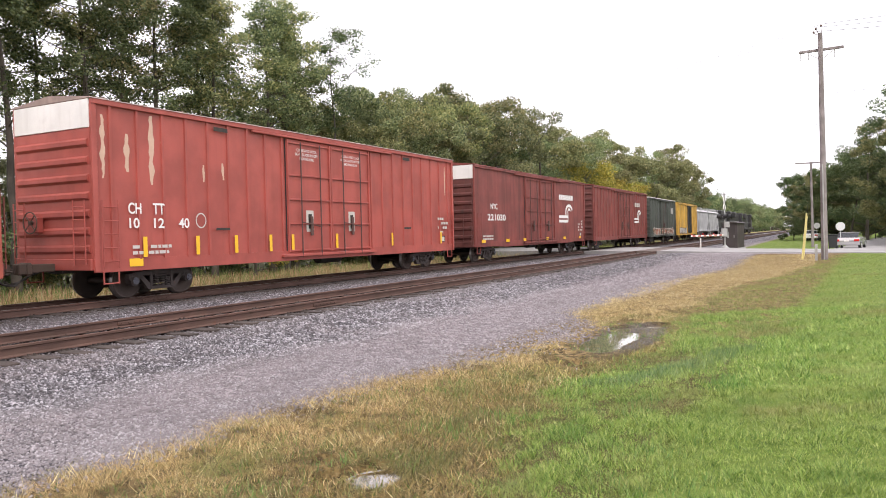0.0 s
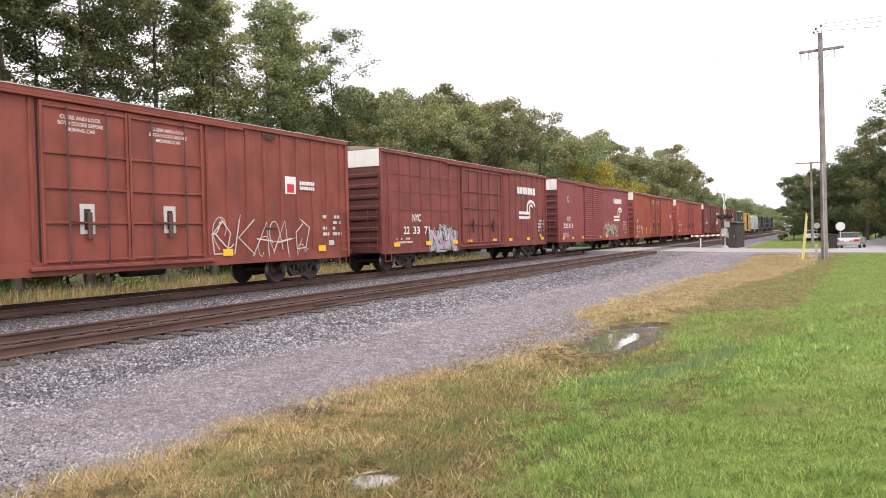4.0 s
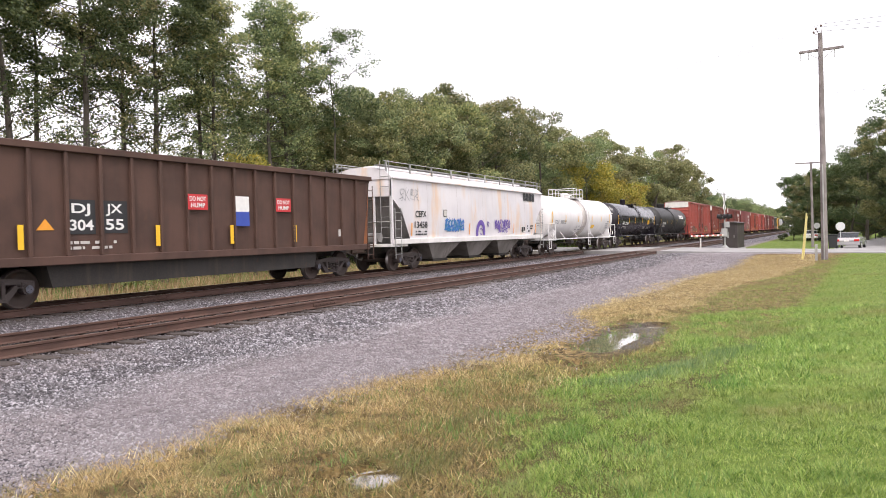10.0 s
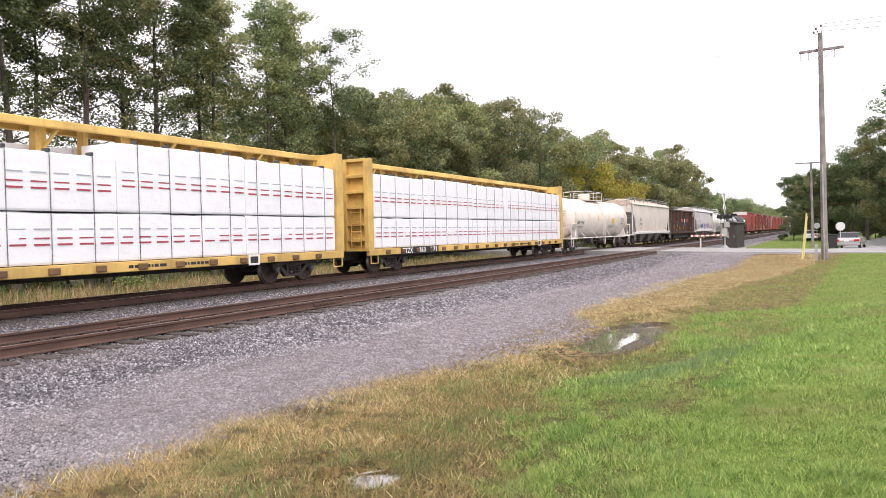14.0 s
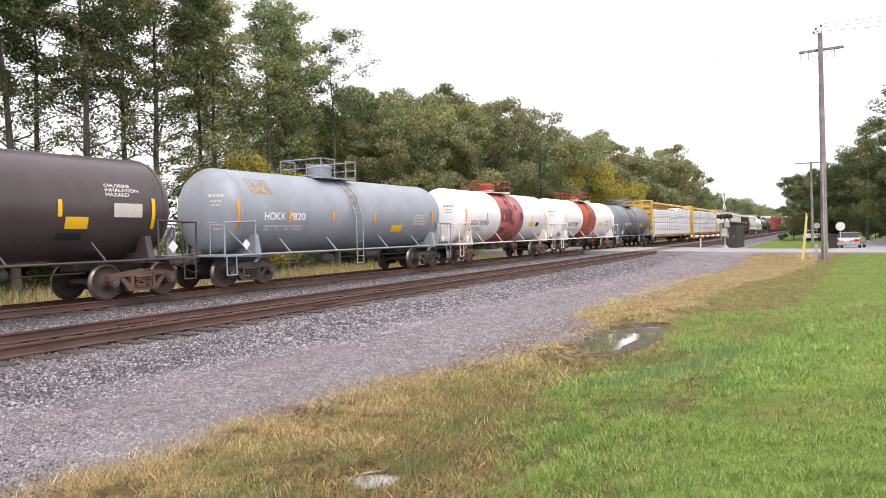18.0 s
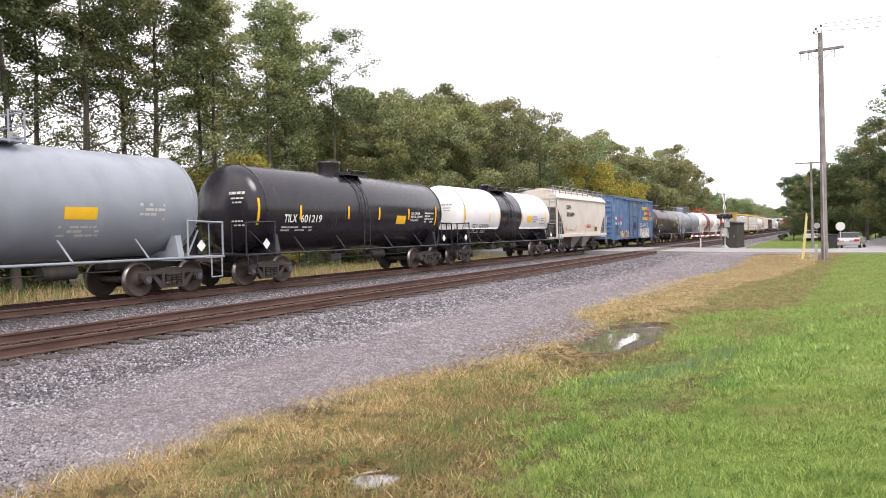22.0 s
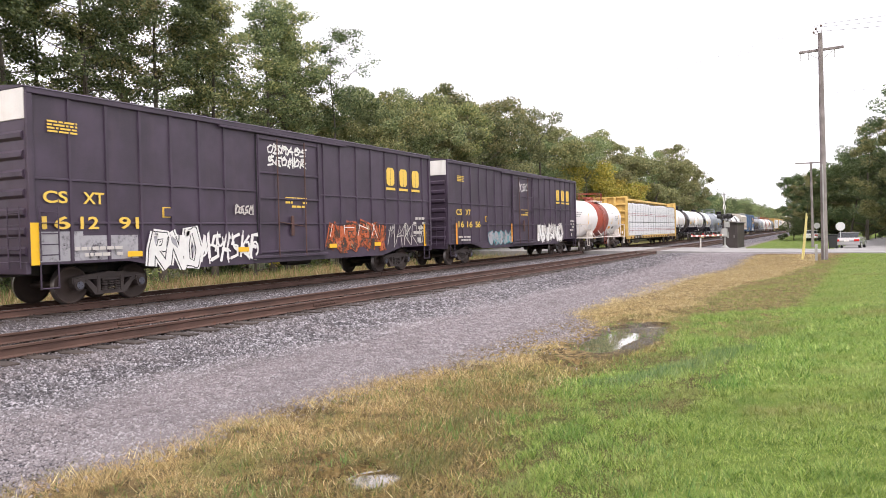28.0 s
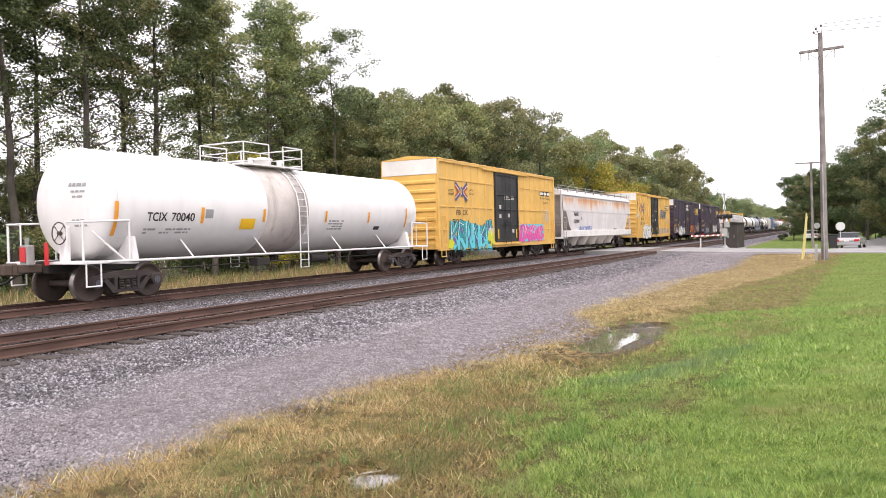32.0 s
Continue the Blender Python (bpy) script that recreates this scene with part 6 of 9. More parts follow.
def tank_car(name, label, rear, front, m, zc=2.53, r=1.5, trim=None, band=None, bandm=None, white=None, whitem=None, railing=True, ladder=(0.2, "full"), dome=(-0.9, "tall"), platform=(-2.6, 0.9), frames="grey", jacket=(), domem=None, strips=(), placards=True, side_rail=True, ends=(0.5, 0.6), slim=0.06, wheel_x=-0.95):
    zc, r = zc - slim, r - slim
    sh = -(ends[0] + ends[1]) / 2
    rear, front = rear + ends[0], front + ends[1]
    L2 = (front - rear) / 2
    car = Car(name, label, "tank car", rear, front, L2 - 1.15, frames, L2 + 0.45)
    band = band and (band[0] + sh, band[1] + sh)
    white = white and (white[0], (white[1][0] + sh, white[1][1] + sh))
    jacket = [y + sh for y in jacket]
    ladder, dome, platform = (ladder[0] + sh, ladder[1]), (dome[0] + sh, dome[1]), (platform[0] + sh, platform[1] + sh)
    trim = trim or m
    tank_surf(car, zc, r, sh)
    car.add("shell", Geo().lathe(head_prof(-L2, L2, r), "y", 56, c=(0, 0, zc)), m)
    if band:
        car.add("band", Geo().lathe([(band[0], r - 0.02), (band[0], r + 0.006), (band[1], r + 0.006), (band[1], r - 0.02)], "y", 56, c=(0, 0, zc)), bandm, "painted band round the middle")
    if white:
        z_low, gap = white
        prof = [(y + (0.008 if y > 0 else -0.008), q + 0.008) for y, q in head_prof(-L2, L2, r)]
        n = len(prof) // 2
        for half in (0, 1):
            pr = prof[:n] + [(gap[0], r + 0.008)] if half == 0 else [(gap[1], r + 0.008)] + prof[n:]
            vs, n2 = [], 56
            for y, q in pr:
                a = math.asin(max(-1.0, min(1.0, (z_low - zc) / q)))
                for k in range(n2 + 1):
                    w = min(math.pi - a, max(a, -math.pi / 2 + 2 * math.pi * k / n2))
                    vs.append((q * math.cos(w), y, zc + q * math.sin(w)))
            fs = [(i * (n2 + 1) + k, i * (n2 + 1) + k + 1, (i + 1) * (n2 + 1) + k + 1, (i + 1) * (n2 + 1) + k) for i in range(len(pr) - 1) for k in range(n2)]
            car.add("white_panel", Geo().add(vs, fs, True), whitem, "white upper shell")
    for y in jacket:
        car.add("seam", Geo().lathe([(y - 0.03, r), (y - 0.03, r + 0.012), (y + 0.03, r + 0.012), (y + 0.03, r)], "y", 56, c=(0, 0, zc)), m)
    for y in (-L2 + 0.62, L2 - 0.62):
        car.add("head_seam", Geo().lathe([(y - 0.018, r), (y - 0.018, r + 0.014), (y + 0.018, r + 0.014), (y + 0.018, r)], "y", 56, c=(0, 0, zc)), m)
    pale = m in (TANK_WHITE, TANK_CREAM) or white
    head_stencil(car, L2, zc, r + (0.008 if white else 0.0), GREYM if pale else OFFWHITE, int(abs(rear)))
    # saddles, stub sills and end platforms
    for e in (-1, 1):
        yb = e * (L2 - 1.15)
        car.add("saddle", Geo().prism([(-1.42, 0.92), (1.42, 0.92), (1.42, 1.06), (1.30, 1.62), (1.12, 1.62), (0.9, 1.2), (-0.9, 1.2), (-1.12, 1.62), (-1.30, 1.62), (-1.42, 1.06)], yb - 0.1, yb + 0.1, "y"), trim)
        car.add("stub_sill", Geo().box(-0.26, 0.26, min(e * (L2 - 2.6), e * (L2 + 0.45)), max(e * (L2 - 2.6), e * (L2 + 0.45)), 0.74, 1.05, 0.02), UNDER)
        car.add("end_platform", Geo().box(-1.48, 1.48, min(e * (L2 - 0.35), e * (L2 + 0.42)), max(e * (L2 - 0.35), e * (L2 + 0.42)), 0.96, 1.03, 0.01), trim)
        for sx in (-1, 1):
            car.add("handrail", Geo().pipe([(sx * 1.46, e * (L2 + 0.36), 1.02), (sx * 1.46, e * (L2 + 0.36), 1.98), (sx * 1.46, e * (L2 - 0.95), 2.02), (sx * 1.46, e * (L2 - 0.95), 1.02)], 0.03), trim)
            car.add("step", Geo().pipe([(sx * 1.47, e * (L2 + 0.30), 0.98), (sx * 1.47, e * (L2 + 0.30), 0.42), (sx * 1.47, e * (L2 - 0.10), 0.42), (sx * 1.47, e * (L2 - 0.10), 0.98)], 0.02), trim)
        for sx in (-1, 1):
            car.add("end_rail", Geo().pipe([(sx * 1.46, e * (L2 + 0.38), 1.98), (sx * 0.9, e * (L2 + 0.38), 1.98), (sx * 0.9, e * (L2 + 0.38), 1.02)], 0.02), trim)
        car.add("brace", Geo().pipe([(1.35, e * (L2 - 0.9), 1.0), (1.05, e * (L2 - 0.2), 1.75)], 0.03), trim)
    if side_rail:
        for sx in (-1, 1):
            car.add("side_rail", Geo().pipe([(sx * 1.45, -L2 + 0.3, 1.0), (sx * 1.45, L2 - 0.3, 1.0)], 0.035, 8), trim)
            for q in (-0.62, -0.25, 0.25, 0.62):
                car.add("rail_bracket", Geo().pipe([(sx * 1.45, q * L2, 1.0), (sx * 1.12, q * L2 - 0.15, zc - r * 0.66)], 0.028), trim)
    # ladders
    topm = domem if (band and domem) else trim
    y0 = ladder[0]
    for sx in (-1, 1):
        g = Geo()
        zs = [0.5, 1.0, 1.6, 2.2, 2.53, 3.0, 3.5, zc + r * 0.97] if ladder[1] == "full" else [0.5, 1.0, 1.6, 2.3]
        prof = []
        for z in zs:
            q = (z - zc) / r
            x = 1.56 if abs(q) > 0.999 or z < zc else max(0.6, r * math.sqrt(max(0, 1 - q * q)) + 0.08)
            prof.append((sx * x, z))
        for yy in (y0 - 0.21, y0 + 0.21):
            g.pipe([(x, yy, z) for x, z in prof], 0.02)
        for k in range(len(prof) - 1):
            for q in (0.0, 0.5):
                x = prof[k][0] + (prof[k + 1][0] - prof[k][0]) * q
                z = prof[k][1] + (prof[k + 1][1] - prof[k][1]) * q
                g.pipe([(x, y0 - 0.21, z), (x, y0 + 0.21, z)], 0.014, 5)
        car.add("ladder", g, topm)
    # manway and platform
    zt = zc + r
    domem = domem or m
    yd = dome[0] + 1.0
    if dome[1] == "slim":
        car.add("dome", Geo().lathe([(zt - 0.1, 0.25), (zt + 0.40, 0.25), (zt + 0.42, 0.29), (zt + 0.48, 0.29), (zt + 0.50, 0.001)], "z", 22, c=(0, yd, 0)), domem)
    elif dome[1] == "tall":
        car.add("dome", Geo().lathe([(zt - 0.1, 0.44), (zt + 0.36, 0.44), (zt + 0.40, 0.46), (zt + 0.46, 0.46), (zt + 0.50, 0.30), (zt + 0.52, 0.001)], "z", 22, c=(0, yd, 0)), domem)
    else:
        car.add("dome", Geo().lathe([(zt - 0.1, 0.30), (zt + 0.2, 0.30), (zt + 0.22, 0.34), (zt + 0.28, 0.34), (zt + 0.32, 0.2), (zt + 0.34, 0.001)], "z", 20, c=(0, yd, 0)), domem)
        for q in (-0.7, 0.75):
            car.add("valve", Geo().cyl((0.1, yd + q, zt - 0.05), (0.1, yd + q, zt + 0.26), 0.09, 10).cyl((0.1, yd + q, zt + 0.2), (0.3, yd + q, zt + 0.2), 0.04, 8), domem)
    a, b = platform[0] + 1.4, platform[1] + 0.4
    car.add("platform", Geo().box(-0.95, -0.45, a, b, zt - 0.08, zt - 0.03).box(0.45, 0.95, a, b, zt - 0.08, zt - 0.03).box(-0.95, 0.95, a, a + 0.2, zt + 0.0, zt + 0.04).box(-0.95, 0.95, b - 0.2, b, zt + 0.0, zt + 0.04), trim)
    if railing:
        mid = (a + b) / 2
        for sx in (-1, 1):
            x = sx * 0.93
            for (p, q) in ((a, mid - 0.25), (mid + 0.45, b)):
                car.add("railing", Geo().pipe([(x, p, zt - 0.1), (x, p, zt + 0.62), (x, q, zt + 0.62), (x, q, zt - 0.1)], 0.022).pipe([(x, p, zt + 0.3), (x, q, zt + 0.3)], 0.016), topm)
        for yy in (a, b):
            car.add("railing", Geo().pipe([(-0.93, yy, zt + 0.62), (0.93, yy, zt + 0.62)], 0.022).pipe([(-0.93, yy, zt + 0.3), (0.93, yy, zt + 0.3)], 0.016), topm)
    else:
        car.add("safety_rail", Geo().pipe([(0.9, a, zt - 0.05), (0.9, a + 0.1, zt + 0.12), (0.9, b - 0.1, zt + 0.12), (0.9, b, zt - 0.05)], 0.02), trim)
    car.add("outlet", Geo().cyl((0, 0, zc - r - 0.28), (0, 0, zc - r + 0.05), 0.16, 12).box(-0.3, 0.3, -0.25, 0.25, zc - r - 0.1, zc - r + 0.02), UNDER)
    car.add("brake_rigging", Geo().pipe([(0.7, -L2 + 2.2, 0.72), (0.7, L2 - 2.6, 0.72)], 0.02).box(0.5, 0.9, -1.8, -1.2, 0.62, 0.86, 0.02).cyl((0.6, 1.2, 0.75), (0.6, 2.1, 0.75), 0.17, 12), UNDER)
    car.add("brake_wheel", BRAKE_WHEEL, None, at=pose(wheel_x, -L2 - 0.3, 1.72))
    car.add("brake_stand", Geo().box(wheel_x - 0.12, wheel_x + 0.12, -L2 - 0.24, -L2 - 0.08, 1.0, 1.9, 0.02), trim)
    for (y, z0, z1, col) in strips:
        panel(car, y - 0.055, y + 0.055, z0, z1, col, "reflector_strip", 0.018, nz=8)
    if placards:
        for e in (-1, 1):
            y = e * (L2 - 0.5)
            g = Geo()
            g.add([(1.50, y - 0.17, 1.32), (1.50, y, 1.15), (1.50, y + 0.17, 1.32), (1.50, y, 1.49)], [(0, 1, 2, 3)])
            car.add("placard", g, WHITE, "white diamond hazard placard")
    return car


def hopper(name, label, rear, front, m, eave=3.85, top=4.32, cut_top=3.0, cut_in=1.2, cut_mid=2.2, bays=3, sillm=None, under=None, endm=None, railm=None, frames="grey", style="straight", roofm=None, cones=False, foot=0.32, reach=3.3):
    L2 = (front - rear) / 2
    car = Car(name, label, "covered hopper", rear, front, L2 - 1.95, frames)
    sillm, under, endm, railm = sillm or m, under or HOPPER_UNDER, endm or m, railm or m
    lo = 1.30
    if style == "straight":
        side = [(-L2, eave), (L2, eave), (L2, cut_top), (L2 - cut_in * 0.85, cut_mid), (L2 - cut_in, lo), (-L2 + cut_in, lo), (-L2 + cut_in * 0.85, cut_mid), (-L2, cut_top)]
    else:
        side = [(-L2, eave), (L2, eave), (L2, cut_top), (L2 - cut_in, lo + 0.1), (L2 - cut_in, lo), (-L2 + cut_in, lo), (-L2 + cut_in, lo + 0.1), (-L2, cut_top)]
    n = len(side)
    g = Geo()
    # gently bulged side sheets
    cols = 24
    for s in (-1, 1):
        vs, fs = [], []
        rows = 8
        for i in range(cols + 1):
            y = -L2 + 2 * L2 * i / cols
            d = L2 - abs(y)
            if d >= cut_in:
                zb = lo
            elif style == "straight":
                zb = cut_top + (cut_mid - cut_top) * d / (cut_in * 0.85) if d < cut_in * 0.85 else cut_mid + (lo - cut_mid) * (d - cut_in * 0.85) / (cut_in * 0.15)
            else:
                zb = cut_top + (lo + 0.1 - cut_top) * d / cut_in
            for k in range(rows + 1):
                z = zb + (eave - zb) * k / rows
                vs.append((s * (1.43 + 0.05 * math.sin(math.pi * (z - lo) / (eave - lo))), y, z))
        for i in range(cols):
            for k in range(rows):
                a = i * (rows + 1) + k
                fs.append((a, a + rows + 1, a + rows + 2, a + 1))
        g.add(vs, fs, True)
    car.add("side_sheet", g, m)
    car.surf = lambda y, z, o: (1.45 + 0.05 * math.sin(math.pi * min(1, max(0, (z - lo) / (eave - lo)))) + o, y, z)
    for k in range(1, 6):
        y = -L2 + 2 * L2 * k / 6
        ribbon_g = Geo()
        ribbon(car, ribbon_g, [(y, z0 * 0.01) for z0 in range(int(lo * 100) + 6, int(eave * 100) - 8, 20)], 0.022, 0.003)
        car.add("weld_seam", ribbon_g, SEAM)
    # roof with a shallow curve
    rp = [(-1.47, eave - 0.06), (-1.50, eave), (-1.15, eave + (top - eave) * 0.66), (-0.6, top - 0.03), (0, top), (0.6, top - 0.03), (1.15, eave + (top - eave) * 0.66), (1.50, eave), (1.47, eave - 0.06)]
    car.add("roof", Geo().prism(rp, -L2 - 0.05, L2 + 0.05, "y"), roofm or m)
    car.add("eave_strip", Geo().box(1.47, 1.54, -L2, L2, eave - 0.05, eave + 0.02, 0.01), m)
    car.add("eave_strip", Geo().box(-1.54, -1.47, -L2, L2, eave - 0.05, eave + 0.02, 0.01), m)
    car.add("hatch", Geo().box(-0.3, 0.3, -L2 + 0.6, L2 - 0.6, top - 0.05, top + 0.10, 0.02), m)
    for s in (-1, 1):
        car.add("side_sill", Geo().box(min(s * 1.42, s * 1.56), max(s * 1.42, s * 1.56), -L2 + 0.1, L2 - 0.1, 1.12, 1.56 if cones else 1.34, 0.015), sillm)
        car.add("walkway", Geo().box(min(s * 0.75, s * 1.15), max(s * 0.75, s * 1.15), -L2 - 0.2, L2 + 0.2, top + 0.02, top + 0.06), GALV)
        g = Geo().pipe([(s * 1.2, -L2 - 0.15, top + 0.20), (s * 1.2, L2 + 0.15, top + 0.20)], 0.02)
        car.add("roof_rail", g, railm)
        k = -L2
        while k < L2 + 0.1:
            car.add("rail_post", Geo().box(min(s * 1.17, s * 1.23), max(s * 1.17, s * 1.23), k - 0.03, k + 0.03, eave + 0.18, top + 0.21), railm)
            k += (2 * L2) / 9
    # interior slopes and end frames
    for e in (-1, 1):
        car.add("slope_sheet", Geo().prism([(e * (L2 - 0.04), cut_top + 0.35), (e * (L2 - 0.02), cut_top + 0.3), (e * (L2 - cut_in - 0.6), lo - 0.2), (e * (L2 - cut_in - 0.7), lo - 0.2)], -1.40, 1.40), endm)
        car.add("end_wall", Geo().box(-1.44, 1.44, min(e * (L2 - 0.05), e * L2), max(e * (L2 - 0.05), e * L2), cut_top + 0.1, eave + 0.02).prism([(-1.45, eave), (1.45, eave), (1.1, eave + (top - eave) * 0.66), (0.5, top - 0.04), (-0.5, top - 0.04), (-1.1, eave + (top - eave) * 0.66)], min(e * (L2 - 0.05), e * L2), max(e * (L2 - 0.05), e * L2), "y"), m)
        for sx in (-1, 1):
            car.add("end_post", Geo().box(min(sx * 1.36, sx * 1.46), max(sx * 1.36, sx * 1.46), min(e * (L2 - 0.1), e * L2), max(e * (L2 - 0.1), e * L2), 1.1, eave, 0.012), m)
            car.add("inner_post", Geo().box(min(sx * 0.5, sx * 0.6), max(sx * 0.5, sx * 0.6), min(e * (L2 - 0.1), e * (L2 - 0.02)), max(e * (L2 - 0.1), e * (L2 - 0.02)), 1.1, cut_top + 0.3, 0.01), m)
            car.add("ladder", ladder_geo(e * (L2 - 0.05), e * (L2 - 0.52), 0.55, 2.6, 6, x=sx * 1.56), railm)
            car.add("end_ladder", ladder_geo(sx * 0.95, sx * 1.38, 1.2, top + 0.2, 8, x=e * (L2 + 0.06), axis="x"), railm)
        car.add("end_platform", Geo().box(-1.46, 1.46, min(e * (L2 - 1.2), e * (L2 + 0.1)), max(e * (L2 - 1.2), e * (L2 + 0.1)), 1.02, 1.14, 0.01), sillm)
        car.add("end_handrail", Geo().pipe([(-1.4, e * (L2 + 0.02), 2.05), (1.4, e * (L2 + 0.02), 2.05)], 0.022), railm)
        car.add("air_tank", Geo().cyl((-0.5, e * (L2 - 0.55), 1.42), (0.5, e * (L2 - 0.55), 1.42), 0.2, 12), endm)
    # discharge hoppers
    span = 2 * (L2 - reach)
    for k in range(bays):
        c = -span / 2 + span * (k + 0.5) / bays
        w = span / bays / 2
        g = Geo()
        t = [(-1.38, c - w), (1.38, c - w), (1.38, c + w), (-1.38, c + w)]
        b2 = [(-0.95, c - foot), (0.95, c - foot), (0.95, c + foot), (-0.95, c + foot)]
        g.add([(x, y, 1.32) for x, y in t] + [(x, y, 0.38) for x, y in b2], [(0, 1, 5, 4), (1, 2, 6, 5), (2, 3, 7, 6), (3, 0, 4, 7), (4, 5, 6, 7)])
        if cones:
            g = Geo().lathe([(1.34, min(1.0, w * 0.8)), (0.62, 0.55), (0.46, 0.52), (0.40, 0.001)], "z", 24, c=(0.35, c, 0))
        bay = car.add("discharge_bay", g, under)
        car.add("gate", Geo().box(-1.02, 1.02, c - foot - 0.1, c + foot + 0.1, 0.26, 0.38, 0.015), UNDER, parent=bay)
        car.add("gate_shaft", Geo().cyl((-1.2, c + 0.3, 0.33), (1.2, c + 0.3, 0.33), 0.03, 8), UNDER, parent=bay)
    car.add("centre_sill", Geo().box(-0.26, 0.26, -L2, L2, 0.74, 1.04, 0.01), UNDER)
    car.add("brake_wheel", BRAKE_WHEEL, None, at=pose(-0.7, -L2 - 0.12, 1.75))
    return car


def gondola(name, label, rear, front, m, frames="grey"):
    L2 = (front - rear) / 2
    car = Car(name, label, "gondola", rear, front, L2 - 2.0, frames)
    top = 3.66
    for s in (-1, 1):
        x0, x1 = (1.38, 1.43) if s > 0 else (-1.43, -1.38)
        car.add("side_wall", Geo().prism([(-L2 + 0.5, 1.1), (L2 - 0.5, 1.1), (L2, top), (-L2, top)], x0, x1), m)
        car.add("top_chord", Geo().box(min(s * 1.36, s * 1.56), max(s * 1.36, s * 1.56), -L2, L2, top - 0.06, top + 0.10, 0.015), m)
        car.add("side_sill", Geo().box(min(s * 1.36, s * 1.56), max(s * 1.36, s * 1.56), -L2 + 0.2, L2 - 0.2, 0.98, 1.18, 0.015), m)
        for k in range(17):
            y = -7.28 + k * 0.905
            car.add("side_post", Geo().box(min(s * 1.43, s * 1.53), max(s * 1.43, s * 1.53), y - 0.045, y + 0.045, 1.18, top - 0.06, 0.012), m)
    for e in (-1, 1):
        car.add("end_wall", Geo().prism([(e * (L2 - 0.02), top), (e * (L2 - 0.08), top), (e * (L2 - 0.6), 1.1), (e * (L2 - 0.54), 1.1)], -1.4, 1.4), RUST_ORANGE if e > 0 else m)
        for sx in (-1, 1):
            car.add("end_gusset", Geo().prism([(e * (L2 - 0.02), top - 0.1), (e * (L2 - 0.7), 1.2), (e * (L2 - 0.15), 1.2)], min(sx * 1.36, sx * 1.40), max(sx * 1.36, sx * 1.40)), RUST_ORANGE if e > 0 else m)
            car.add("ladder", ladder_geo(e * (L2 - 0.02), e * (L2 - 0.42), 0.6, 3.4, 8, x=sx * 1.58), m)
    car.add("floor", Geo().box(-1.38, 1.38, -L2 + 0.5, L2 - 0.5, 1.0, 1.1), m)
    car.add("belly_tub", Geo().prism([(-L2 + 3.2, 1.0), (L2 - 3.2, 1.0), (L2 - 3.35, 0.46), (-L2 + 3.35, 0.46)], -1.3, 1.3), UNDER)
    car.add("scrap_load", Geo().box(-1.36, 1.36, -L2 + 0.6, L2 - 0.6, 1.1, 2.7), UNDER, "dark load inside")
    car.add("centre_sill", Geo().box(-0.26, 0.26, -L2, L2, 0.74, 1.0, 0.01), UNDER)
    return car


